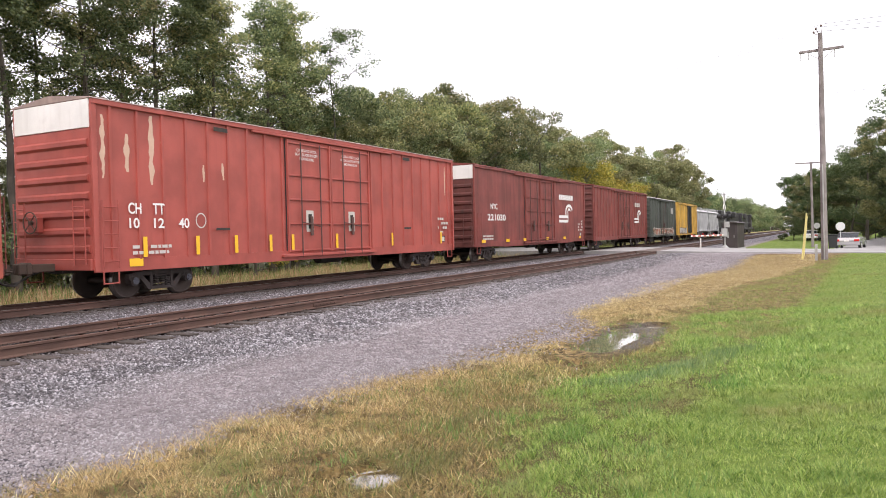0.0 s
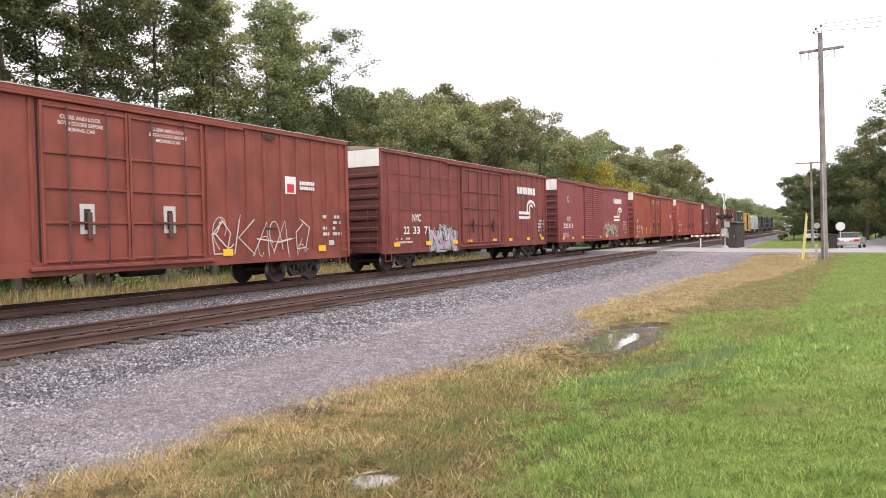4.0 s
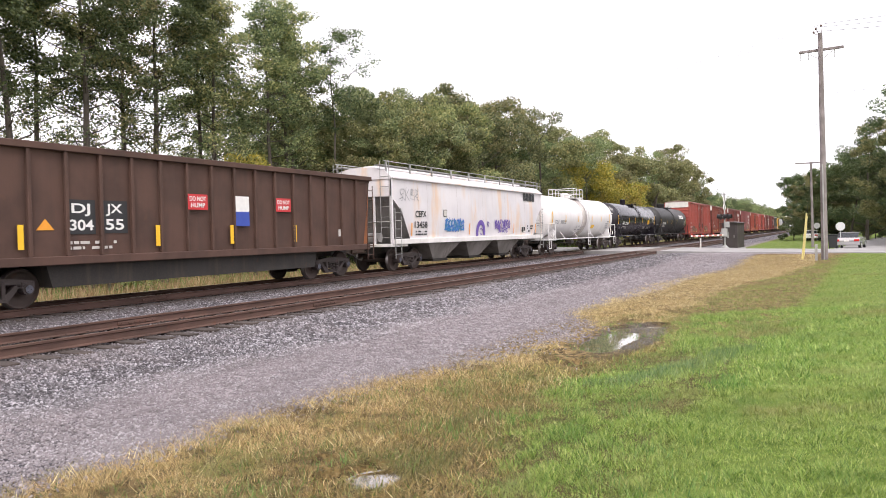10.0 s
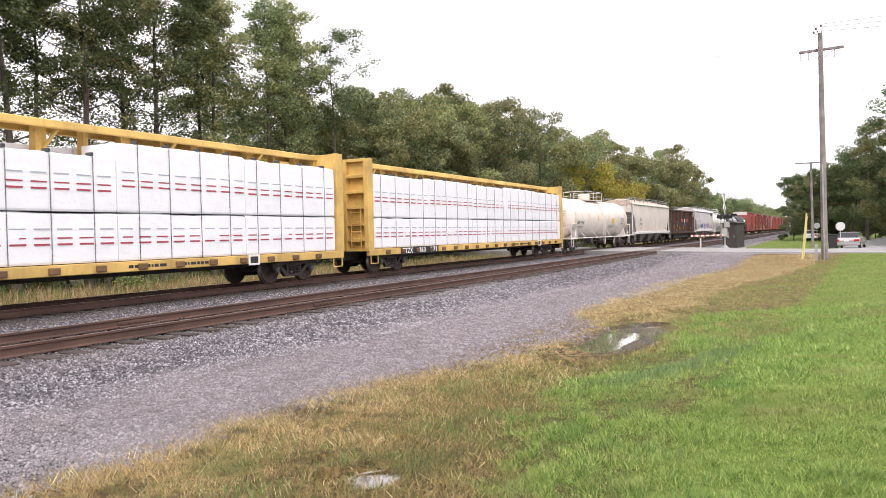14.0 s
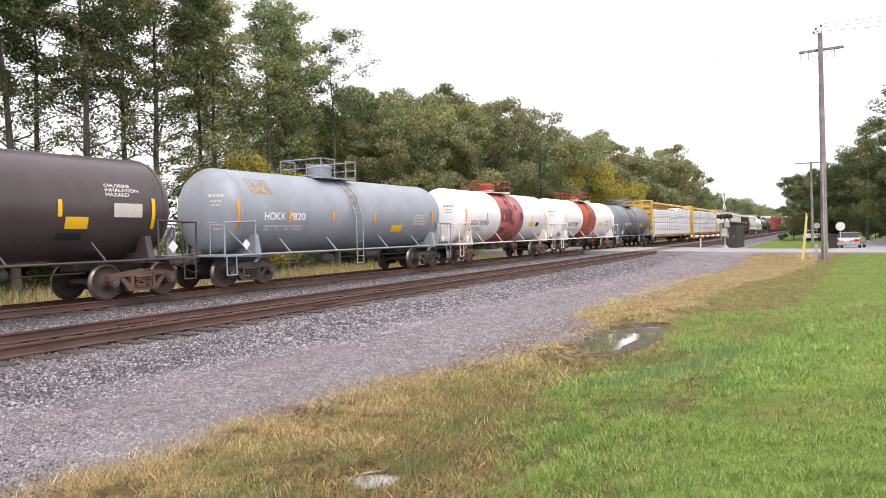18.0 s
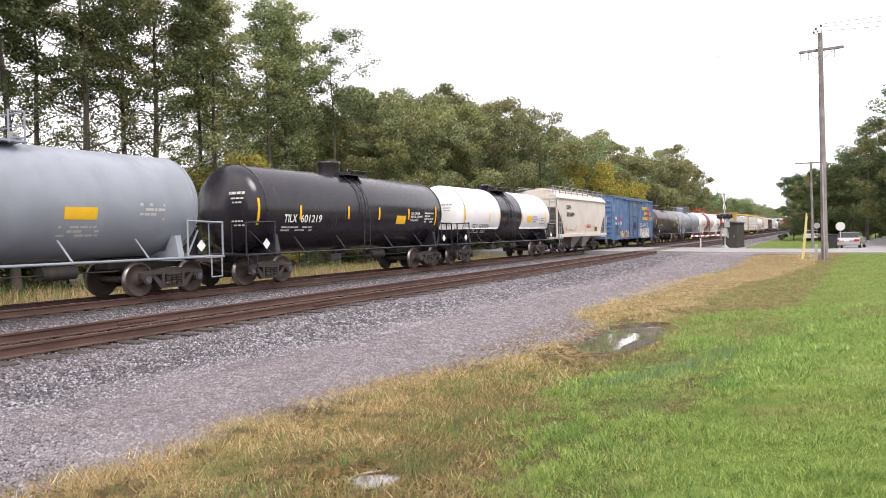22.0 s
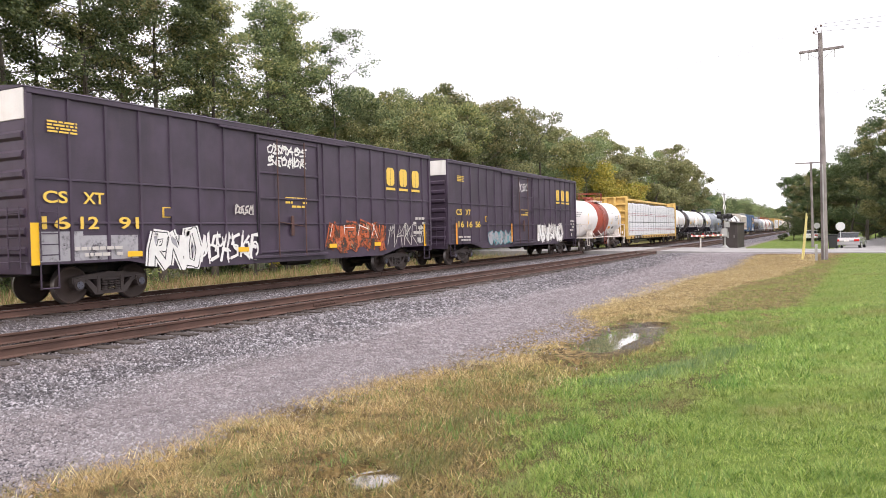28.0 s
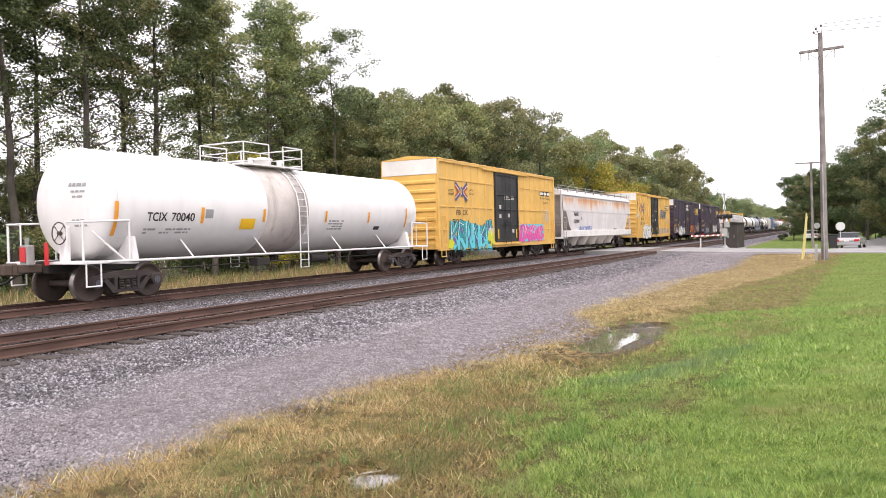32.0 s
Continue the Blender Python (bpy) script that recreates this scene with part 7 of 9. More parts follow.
def centerbeam(name, label, rear, front, seed, low=None):
    L2 = (front - rear) / 2
    car = Car(name, label, "centerbeam flatcar", rear, front, L2 - 2.3)
    car.surf = lambda y, z, o: (1.52 + o, y, z)
    m = CB_YELLOW
    H = 4.48
    for s in (-1, 1):
        car.add("side_sill", Geo().box(min(s * 1.36, s * 1.52), max(s * 1.36, s * 1.52), -L2, L2, 0.72, 0.98, 0.015), m)
        car.add("top_chord", Geo().box(min(s * 0.42, s * 0.60), max(s * 0.42, s * 0.60), -L2 + 0.1, L2 - 0.1, H - 0.20, H - 0.02, 0.02), m)
    car.add("deck", Geo().box(-1.40, 1.40, -L2, L2, 0.90, 0.97), m)
    car.add("top_deck", Geo().box(-0.5, 0.5, -L2 + 0.1, L2 - 0.1, H - 0.06, H, 0.01), m)
    k = 0
    n = 18
    for k in range(n + 1):
        y = -L2 + 0.8 + (2 * L2 - 1.6) * k / n
        hw = 0.075 if k % 2 else 0.15
        car.add("beam_post", Geo().box(-0.13, 0.13, y - hw, y + hw, 0.97, H - 0.05, 0.012), m)
        if k % 3 == 1:
            for s in (-1, 1):
                car.add("knee_brace", Geo().pipe([(s * 0.1, y, H - 0.75), (s * 0.45, y + 0.28, H - 0.12)], 0.05, 6), m)
        for s in (-1, 1):
            if k < n:
                car.add("winch", Geo().box(min(s * 1.50, s * 1.60), max(s * 1.50, s * 1.60), y + 0.35, y + 0.62, 0.76, 0.92, 0.02), CB_RUST)
    for e in (-1, 1):
        g = Geo().box(-1.40, 1.40, min(e * (L2 - 0.22), e * (L2 - 0.14)), max(e * (L2 - 0.22), e * (L2 - 0.14)), 0.97, H)
        bk = car.add("bulkhead", g, m)
        for z in (1.35, 1.95, 2.6, 3.2, 3.8, H - 0.06):
            car.add("bulkhead_rib", Geo().box(-1.38, 1.38, min(e * (L2 - 0.14), e * (L2 + 0.04)), max(e * (L2 - 0.14), e * (L2 + 0.04)), z - 0.06, z + 0.06, 0.012), m, parent=bk)
        for x in (-1.42, -0.42, 0.42, 1.42):
            car.add("bulkhead_post", Geo().box(x - 0.10, x + 0.10, min(e * (L2 - 0.34), e * (L2 + 0.05)), max(e * (L2 - 0.34), e * (L2 + 0.05)), 0.90, H, 0.015), m, parent=bk)
        for sx in (-1, 1):
            car.add("step", Geo().pipe([(sx * 1.5, e * (L2 - 0.1), 0.75), (sx * 1.5, e * (L2 - 0.1), 0.42), (sx * 1.5, e * (L2 - 0.6), 0.42), (sx * 1.5, e * (L2 - 0.6), 0.75)], 0.02), m)
            car.add("end_ladder", ladder_geo(sx * 0.75, sx * 1.2, 1.1, 2.6, 4, x=e * (L2 + 0.1), axis="x"), m)
    car.add("centre_sill", Geo().box(-0.3, 0.3, -L2, L2, 0.55, 0.92, 0.02), UNDER)
    # wrapped lumber, two tiers in separate bundles
    r = random.Random(seed)
    y = -L2 + 0.42
    end = L2 - 0.42
    cnt = 5
    ln = (end - y) / cnt
    for k in range(cnt):
        a = y + k * ln
        for s in (-1, 1):
            for tier in (0, 1):
                z0 = 1.0 + tier * 1.22
                z1 = z0 + 1.20 if tier == 0 else 3.92 + (0.06 if k % 2 else 0) - (0.34 if low and s > 0 and k in low else 0)
                w = Geo()
                sag = r.uniform(0.0, 0.035)
                nx = 7
                xo = s * 1.43
                vs, fs = [], []
                for i in range(nx + 1):
                    yy = a + 0.01 + (ln - 0.02) * i / nx
                    for (q, z) in ((0.0, z0), (0.02, z0 + 0.05), (0.03 + r.uniform(-0.012, 0.012), (z0 + z1) / 2), (0.02, z1 - 0.06 + r.uniform(-0.02, 0.02)), (-0.08, z1 + r.uniform(-0.03, 0.02))):
                        vs.append((xo + s * q, yy, z))
                    vs.append((s * 0.16, yy, z1 + r.uniform(-0.03, 0.03)))
                    vs.append((s * 0.16, yy, z0))
                for i in range(nx):
                    for q in range(7):
                        p = i * 7 + q
                        p2 = i * 7 + (q + 1) % 7
                        fs.append((p, p2, p2 + 7, p + 7))
                fs += [tuple(range(7)), tuple(range(nx * 7, nx * 7 + 7))]
                w.add(vs, fs)
                bundle = car.add("wrapped_pack", w, WRAP, "white plastic-wrapped pack of lumber")
                if s > 0:
                    gr, gb = Geo(), Geo()
                    yy = a + r.uniform(0.05, 0.2)
                    while yy < a + ln - 0.4:
                        dl = 0.38
                        zz = z0 + (z1 - z0) * 0.36
                        for (gg, q, hgt) in ((gr, 0.0, 0.045), (gr, 0.15, 0.035), (gb, 0.36, 0.03)):
                            gg.add([(1.468, yy, zz + q), (1.468, yy + dl, zz + q), (1.468, yy + dl, zz + q + hgt), (1.468, yy, zz + q + hgt)], [(0, 1, 2, 3)])
                        yy += 0.56
                    tagged(car.add("printed_stripe", gr, WRAP_RED, parent=bundle), "rows of red printed dashes", kind="stuff")
                    tagged(car.add("printed_line", gb, WRAP_BLUE, parent=bundle), "rows of grey printed dashes", kind="stuff")
        for j in range(4):
            yy = a + ln * (j + 0.5) / 4 + r.uniform(-0.12, 0.12)
            zt = 3.95 + (0.06 if k % 2 else 0) - (0.34 if low and k in low else 0)
            for s in (-1, 1):
                car.add("strap", Geo().box(min(s * 1.472, s * 1.48), max(s * 1.472, s * 1.48), yy - 0.008, yy + 0.008, 0.95, zt).box(min(s * 1.25, s * 1.47), max(s * 1.25, s * 1.47), yy - 0.035, yy + 0.035, zt - 0.04, zt + 0.04, 0.01), STRAP)
    return car


def locomotive(rear, front, m):
    L2 = (front - rear) / 2
    car = Car("locomotive", "black diesel freight locomotive at the head of the train", "locomotive", rear, front, L2 - 3.2)
    car.add("underframe", Geo().box(-1.5, 1.5, -L2, L2, 1.1, 1.55, 0.03), m)
    car.add("long_hood", Geo().box(-0.95, 0.95, -L2 + 0.8, L2 - 5.2, 1.55, 4.2, 0.12), m)
    car.add("radiator", Geo().box(-1.45, 1.45, -L2 + 1.0, -L2 + 4.5, 3.5, 4.5, 0.15), m)
    car.add("cab", Geo().box(-1.48, 1.48, L2 - 5.2, L2 - 2.6, 1.55, 4.5, 0.12), m)
    car.add("short_hood", Geo().box(-0.95, 0.95, L2 - 2.6, L2 - 0.9, 1.55, 3.1, 0.12), m)
    car.add("fuel_tank", Geo().box(-1.4, 1.4, -2.6, 2.6, 0.4, 1.1, 0.12), UNDER)
    car.add("exhaust", Geo().box(-0.3, 0.3, -1.2, 0.0, 4.2, 4.45, 0.03), m)
    for s in (-1, 1):
        car.add("cab_window", Geo().box(min(s * 1.47, s * 1.50), max(s * 1.47, s * 1.50), L2 - 4.8, L2 - 3.1, 3.2, 4.0), CARGLASS)
        g = Geo().pipe([(s * 1.48, -L2 + 0.3, 2.55), (s * 1.48, L2 - 5.4, 2.55)], 0.02)
        car.add("handrail", g, GALV)
        car.add("steps", Geo().box(min(s * 1.1, s * 1.5), max(s * 1.1, s * 1.5), -L2, -L2 + 0.5, 0.5, 1.1), m)
    return car

# ---- paints of the train ----
DOOR_IRON = paint("dark_door_hardware", (0.085, 0.04, 0.034), 0.6, 0.4, 0.2)
SEAM = plain("dirty_weld_seam", (0.50, 0.46, 0.44), 0.7)
CH_RED = paint("faded_red_car_paint", (0.36, 0.075, 0.058), 0.5, 0.22, 0.10, dirt_col=(0.16, 0.055, 0.04), rust_col=(0.36, 0.16, 0.12), var=0.16)
UP_RED = paint("orange_brown_car_paint", (0.335, 0.075, 0.048), 0.55, 0.25, 0.08, dirt_col=(0.13, 0.05, 0.035), rust_col=(0.15, 0.05, 0.03), var=0.16)
UP_RUST = paint("rust_brown_car_paint", (0.225, 0.052, 0.034), 0.6, 0.35, 0.2, dirt_col=(0.10, 0.045, 0.03), rust_col=(0.30, 0.12, 0.07))
NYC_RED = paint("maroon_car_paint", (0.25, 0.048, 0.049), 0.5, 0.25, 0.10, dirt_col=(0.09, 0.04, 0.035), var=0.12)
NYC_BROWN = paint("dull_brown_red_paint", (0.205, 0.045, 0.036), 0.6, 0.6, 0.25, dirt_col=(0.06, 0.032, 0.026), var=0.2)
# darker, more streaked versions of these paints for the end walls
DARK_ENDS = {p.name: paint("dark_end_" + p.name, c, 0.65, 0.65, 0.2, dirt_col=(0.045, 0.03, 0.026)) for p, c in ((NYC_RED, (0.13, 0.032, 0.032)), (NYC_BROWN, (0.11, 0.032, 0.027)), (UP_RUST, (0.14, 0.04, 0.028)), (UP_RED, (0.20, 0.05, 0.035)))}
PLUM = paint("dark_plum_car_paint", (0.050, 0.034, 0.057), 0.45, 0.4, 0.08, dirt_col=(0.085, 0.062, 0.078), var=0.26)
FB_YELLOW = paint("golden_yellow_car_paint", (0.71, 0.435, 0.115), 0.5, 0.24, 0.08, dirt_col=(0.40, 0.24, 0.08), rust_col=(0.30, 0.12, 0.03), var=0.07)
FB_BLACK = paint("black_door_paint", (0.022, 0.022, 0.024), 0.5, 0.3, 0.05, dirt_col=(0.07, 0.065, 0.06))
GW_BLUE = paint("faded_blue_car_paint", (0.105, 0.185, 0.34), 0.5, 0.8, 0.6, dirt_col=(0.05, 0.07, 0.10), rust_col=(0.13, 0.10, 0.085), var=0.22)
GREEN_GREY = paint("grey_green_car_paint", (0.055, 0.065, 0.055), 0.6, 0.4, 0.15)
ALT_YELLOW = paint("mustard_car_paint", (0.55, 0.33, 0.06), 0.6, 0.4, 0.15)
SILVER_HOP = paint("silver_grey_hopper_paint", (0.48, 0.48, 0.49), 0.5, 0.3, 0.06)
WHITE_END = paint("white_end_paint", (0.74, 0.72, 0.69), 0.6, 0.25, 0.06, dirt_col=(0.38, 0.32, 0.28), var=0.08)
ROOF_GALV = paint("weathered_roof_metal", (0.30, 0.22, 0.19), 0.55, 0.4, 0.3)
HOP_WHITE = paint("chalky_white_hopper_paint", (0.66, 0.62, 0.615), 0.55, 0.22, 0.10, dirt_col=(0.42, 0.36, 0.33), rust_col=(0.55, 0.34, 0.20), var=0.08)
HOP_CREAM = paint("cream_hopper_paint", (0.70, 0.64, 0.58), 0.55, 0.22, 0.04, dirt_col=(0.40, 0.34, 0.28), var=0.07)
HOP_TAN = paint("tan_hopper_paint", (0.62, 0.565, 0.50), 0.55, 0.2, 0.04, dirt_col=(0.38, 0.33, 0.28), var=0.06)
RUSTY_ROOF = paint("rust_stained_white_roof", (0.62, 0.54, 0.47), 0.65, 0.8, 0.85, dirt_col=(0.50, 0.24, 0.10), rust_col=(0.52, 0.20, 0.06), var=0.1)
HOPPER_UNDER = paint("dusty_grey_bay_paint", (0.27, 0.245, 0.225), 0.75, 0.7, 0.15, dirt_col=(0.12, 0.10, 0.088))
HOPPER_GREY = paint("grey_slope_sheet", (0.25, 0.24, 0.235), 0.7, 0.4, 0.1)
TANK_BLACK = paint("glossy_black_tank_paint", (0.019, 0.016, 0.022), 0.2, 0.2, 0.03, dirt_col=(0.055, 0.048, 0.054), bump=0.05)
TANK_DULL = paint("dull_black_tank_paint", (0.022, 0.021, 0.021), 0.5, 0.35, 0.05, dirt_col=(0.06, 0.052, 0.048), bump=0.08)
TANK_WHITE = paint("white_tank_paint", (0.76, 0.74, 0.735), 0.42, 0.16, 0.03, dirt_col=(0.48, 0.42, 0.38), rust_col=(0.55, 0.40, 0.26), var=0.05, bump=0.05)
TANK_CREAM = paint("cream_tank_paint", (0.72, 0.66, 0.60), 0.45, 0.2, 0.05, dirt_col=(0.40, 0.31, 0.24), rust_col=(0.42, 0.27, 0.17), var=0.06, bump=0.05)
TANK_GREY = paint("blue_grey_tank_paint", (0.28, 0.305, 0.345), 0.42, 0.25, 0.05, dirt_col=(0.18, 0.175, 0.175), rust_col=(0.32, 0.22, 0.16), var=0.1, bump=0.05)
TANK_SLATE = paint("slate_grey_tank_paint", (0.18, 0.195, 0.215), 0.45, 0.3, 0.1, dirt_col=(0.07, 0.065, 0.06), rust_col=(0.36, 0.22, 0.14), var=0.12, bump=0.05)
TANK_BROWN = paint("brown_black_tank_paint", (0.062, 0.046, 0.046), 0.3, 0.4, 0.05, dirt_col=(0.10, 0.085, 0.078), var=0.15, bump=0.05)
BAND_ORANGE = paint("orange_red_band_paint", (0.33, 0.065, 0.025), 0.5, 0.25, 0.08, dirt_col=(0.18, 0.05, 0.03))
BAND_PINK = paint("faded_red_band_paint", (0.42, 0.135, 0.12), 0.5, 0.35, 0.25, dirt_col=(0.20, 0.05, 0.05), rust_col=(0.17, 0.035, 0.045))
BAND_STAIN = paint("spill_stained_white_paint", (0.55, 0.50, 0.47), 0.55, 0.75, 0.3, dirt_col=(0.20, 0.165, 0.15), rust_col=(0.22, 0.15, 0.12), var=0.15)
BAND_RED = paint("brick_red_band_paint", (0.30, 0.055, 0.032), 0.5, 0.2, 0.05, dirt_col=(0.16, 0.04, 0.03))
GON_BROWN = paint("rusty_brown_gondola_paint", (0.082, 0.042, 0.030), 0.75, 0.5, 0.25, dirt_col=(0.06, 0.042, 0.035), rust_col=(0.13, 0.06, 0.03))
RUST_ORANGE = paint("bare_rusted_steel", (0.26, 0.095, 0.035), 0.8, 0.4, 0.3, dirt_col=(0.10, 0.05, 0.03))
CB_YELLOW = paint("yellow_flatcar_paint", (0.62, 0.41, 0.12), 0.6, 0.45, 0.35, dirt_col=(0.27, 0.17, 0.07), rust_col=(0.17, 0.08, 0.035))
CB_RUST = paint("rusty_winch_steel", (0.16, 0.085, 0.04), 0.8, 0.5, 0.3)
LOCO_BLACK = paint("black_locomotive_paint", (0.022, 0.022, 0.025), 0.5, 0.4, 0.03)
STRAP = plain("dark_strap", (0.05, 0.055, 0.06), 0.6)
WRAP_RED = plain("red_print_on_wrap", (0.36, 0.05, 0.075), 0.6)
WRAP_BLUE = plain("grey_blue_print_on_wrap", (0.38, 0.40, 0.47), 0.6)
m, nt, b = nodes_of("white_lumber_wrap")
vec, rnd = shifted(nt)
wr = noise_of(nt, vec, 2.2, 7, 0.65)
nt.links.new(mixc(nt, wr, (0.74, 0.74, 0.77), (0.90, 0.90, 0.92)), b.inputs["Base Color"])
b.inputs["Roughness"].default_value = 0.42
nt.links.new(nd(nt, "Bump", {"Strength": 0.5, "Distance": 0.05, "Height": mth(nt, "ADD", noise_of(nt, vec, 2.2, 5, 0.6), mth(nt, "MULTIPLY", noise_of(nt, vec, 3.5, 2, 0.4, (1, 0.5, 1.4)), 0.4))}).outputs[0], b.inputs["Normal"])
WRAP = m


m, nt, b = nodes_of("rust_washed_white_paint")
vec, rnd = shifted(nt)
oz = nd(nt, "SeparateXYZ", {0: nd(nt, "TexCoord").outputs["Object"]}).outputs[2]
runs = noise_of(nt, vec, 1.0, 6, 0.7, (1, 5.5, 0.30))
area = noise_of(nt, vec, 0.55, 4, 0.6, (1, 1, 0.1))
wash = mth(nt, "ADD", mth(nt, "ADD", mth(nt, "MULTIPLY", runs, 0.75), mth(nt, "SUBTRACT", mth(nt, "MULTIPLY", area, 1.3), 0.33)), mth(nt, "SUBTRACT", mth(nt, "MULTIPLY", mth(nt, "SUBTRACT", oz, 3.5), 0.55), mth(nt, "MULTIPLY", ramp(nt, oz, 3.72, 3.95), 0.45)))
c = mixc(nt, ramp(nt, noise_of(nt, vec, 0.9, 5), 0.3, 0.7), (0.61, 0.57, 0.565), (0.70, 0.665, 0.66))
c = mixc(nt, mth(nt, "MULTIPLY", ramp(nt, wash, 0.42, 0.75), 0.7), c, (0.66, 0.47, 0.33))
c = mixc(nt, mth(nt, "MULTIPLY", ramp(nt, wash, 0.62, 0.9), 0.9), c, (0.56, 0.25, 0.10))
nt.links.new(c, b.inputs["Base Color"])
b.inputs["Roughness"].default_value = 0.6
RUST_STREAK = m

m, nt, b = nodes_of("chalky_paint_with_orange_stains")
vec, rnd = shifted(nt)
runs = noise_of(nt, vec, 1.0, 5, 0.6, (1, 1.5, 0.32))
area = noise_of(nt, vec, 0.35, 3, 0.5, (1, 1, 0.4))
c = mixc(nt, ramp(nt, noise_of(nt, vec, 0.7, 5), 0.3, 0.7), (0.64, 0.615, 0.63), (0.72, 0.69, 0.70))
c = mixc(nt, mth(nt, "MULTIPLY", mth(nt, "MULTIPLY", ramp(nt, runs, 0.5, 0.68), ramp(nt, area, 0.42, 0.56)), 0.6), c, (0.72, 0.47, 0.26))
c = mixc(nt, mth(nt, "MULTIPLY", ramp(nt, noise_of(nt, vec, 1.0, 6, 0.6, (3, 3, 0.3)), 0.5, 0.8), 0.25), c, (0.45, 0.39, 0.37))
nt.links.new(c, b.inputs["Base Color"])
b.inputs["Roughness"].default_value = 0.6
HOP_STAINED = m


def spaced(a, b, n):
    return [a + (b - a) * k / (n - 1) for k in range(n)]


def peeled(car, seed, spots, m):
    r = random.Random(seed)
    g = Geo()
    for (y, z0, z1, w) in spots:
        pts = []
        z = z1
        while z > z0:
            pts.append((y + r.uniform(-0.02, 0.02), z))
            z -= 0.12
        if len(pts) > 1:
            n = len(pts)
            vs = []
            for i, (yy, zz) in enumerate(pts):
                q = w * (0.35 + 0.65 * math.sin(math.pi * (i + 0.6) / (n + 0.2))) * r.uniform(0.5, 1.1)
                vs += [car.surf(yy - q / 2, zz, 0.004), car.surf(yy + q / 2, zz, 0.004)]
            g.add(vs, [(2 * i, 2 * i + 1, 2 * i + 3, 2 * i + 2) for i in range(n - 1)])
    if g.f:
        tagged(car.add("peeled_paint", g, m), "peeled paint showing pale primer", kind="stuff")


CREAM = plain("bare_cream_primer", (0.58, 0.40, 0.30), 0.7)
ROD_DOORS = [(-2.42, -0.06, "rods"), (-0.06, 2.42, "rods")]
HC_POSTS = spaced(-9.0, -2.6, 9) + spaced(2.6, 9.0, 9)


def strips(car, ys, z0, z1, m, w=0.1):
    for y in ys:
        panel(car, y - w / 2, y + w / 2, z0, z1, m, "reflector_strip", 0.075)


def side_notes(car, L2, seed):
    """Small lettering and latch plates that every boxcar side carries."""
    bars(car, -L2 + 1.1, -L2 + 2.4, 1.12, 1.42, 2, OFFWHITE, seed)
    bars(car, L2 - 1.6, L2 - 0.5, 1.5, 2.3, 4, OFFWHITE, seed + 1, 0.6)
    panel(car, L2 - 1.25, L2 - 0.85, 1.15, 1.42, BLACK, "data_plate")
    panel(car, L2 - 1.2, L2 - 0.9, 1.19, 1.38, OFFWHITE, "data_plate", 0.007)


def hicube_red(name, label, rear, front, m, white=True):
    car = boxcar(name, label, rear, front, m, posts=HC_POSTS, doors=ROD_DOORS, white_end=white, roofm=ROOF_GALV)
    for (a, z0) in ((-5.6, 0.95), (4.95, 0.95)):
        panel(car, a, a + 0.55, 4.60, 4.72, UNDER, "vent_hood", 0.08)
        panel(car, a, a + 0.55, 1.75, 1.82, UNDER, "vent_hood", 0.08)
    for (a, b2) in ((-1.88, -0.81), (0.67, 1.81)):
        for k, (t, q) in enumerate((("CLOSE AND LOCK", 0.0), ("BOTH DOORS BEFORE", -0.06), ("MOVING CAR", 0.16))):
            letters(car, t, a + q, b2 - q, 4.36 - k * 0.14, 4.45 - k * 0.14, WHITE, 0.008)
    for q in (-1.26, 1.2):
        panel(car, q - 0.2, q + 0.2, 1.68, 2.4, OFFWHITE, "latch_plate", 0.056)
        panel(car, q - 0.09, q + 0.09, 1.78, 2.28, UNDER, "latch_plate", 0.062)
    side_notes(car, (front - rear) / 2, int(abs(rear)))
    return car


# ---- the train, from the head end back ----
for a in (128.6, 149.0, 169.4):
    locomotive(a, a + 18.6, LOCO_BLACK)
for a in (115.2, 104.2):
    c = hopper("covered_hopper", "short silver-grey two-bay covered hopper", a, a + 10.2, SILVER_HOP, 3.85, 4.25, 2.6, 1.0, 2.0, bays=2, roofm=SILVER_HOP)
c = boxcar("boxcar", "mustard yellow boxcar with a dark door", 89.4, 103.2, ALT_YELLOW, 4.6, posts=spaced(-6.4, 6.4, 14), doors=[(-0.4, 2.4, "plug")], doorm=FB_BLACK, white_end=False)
spray(c, -6, -1, 0.9, 1.7, [OFFWHITE], BLACK, 91, 5)
c = boxcar("boxcar", "dull grey-green boxcar with spray paint along its base", 73.9, 87.7, GREEN_GREY, 4.7, posts=spaced(-6.4, 6.4, 13), doors=[(-1.6, 1.6, "rods")], white_end=False, roofm=WHITE_END)
spray(c, -5.5, 5.5, 0.9, 1.7, [SPRAYTAN, SPRAYORANGE], OFFWHITE, 92, 9)
blocks(c, 2, 4.0, 5.2, 3.2, 3.9, OFFWHITE)


def arc_logo(car, y0, y1, z0, z1, m):
    """A rail-like emblem: bars that bend up into a loop."""
    g = Geo()
    w, h = y1 - y0, z1 - z0
    for (z, a) in ((z0 + h * 0.10, 0.0), (z0 + h * 0.34, 0.0)):
        ribbon(car, g, [(y0, z), (y0 + w * 0.62, z)], h * 0.15, car.lift)
    cy, cz = y0 + w * 0.74, z0 + h * 0.66
    ribbon(car, g, arc(cy, cz, w * 0.24, h * 0.30, 0.15, math.pi, 9) + [(y0 + w * 0.5, z0 + h * 0.34)], h * 0.16, car.lift + 0.0005)
    ribbon(car, g, arc(cy, cz - h * 0.02, w * 0.09, h * 0.12, 0.0, math.pi, 6) + [(y0 + w * 0.65, z0 + h * 0.06)], h * 0.12, car.lift + 0.001)
    car.add("emblem", g, m, "white looping rail emblem")


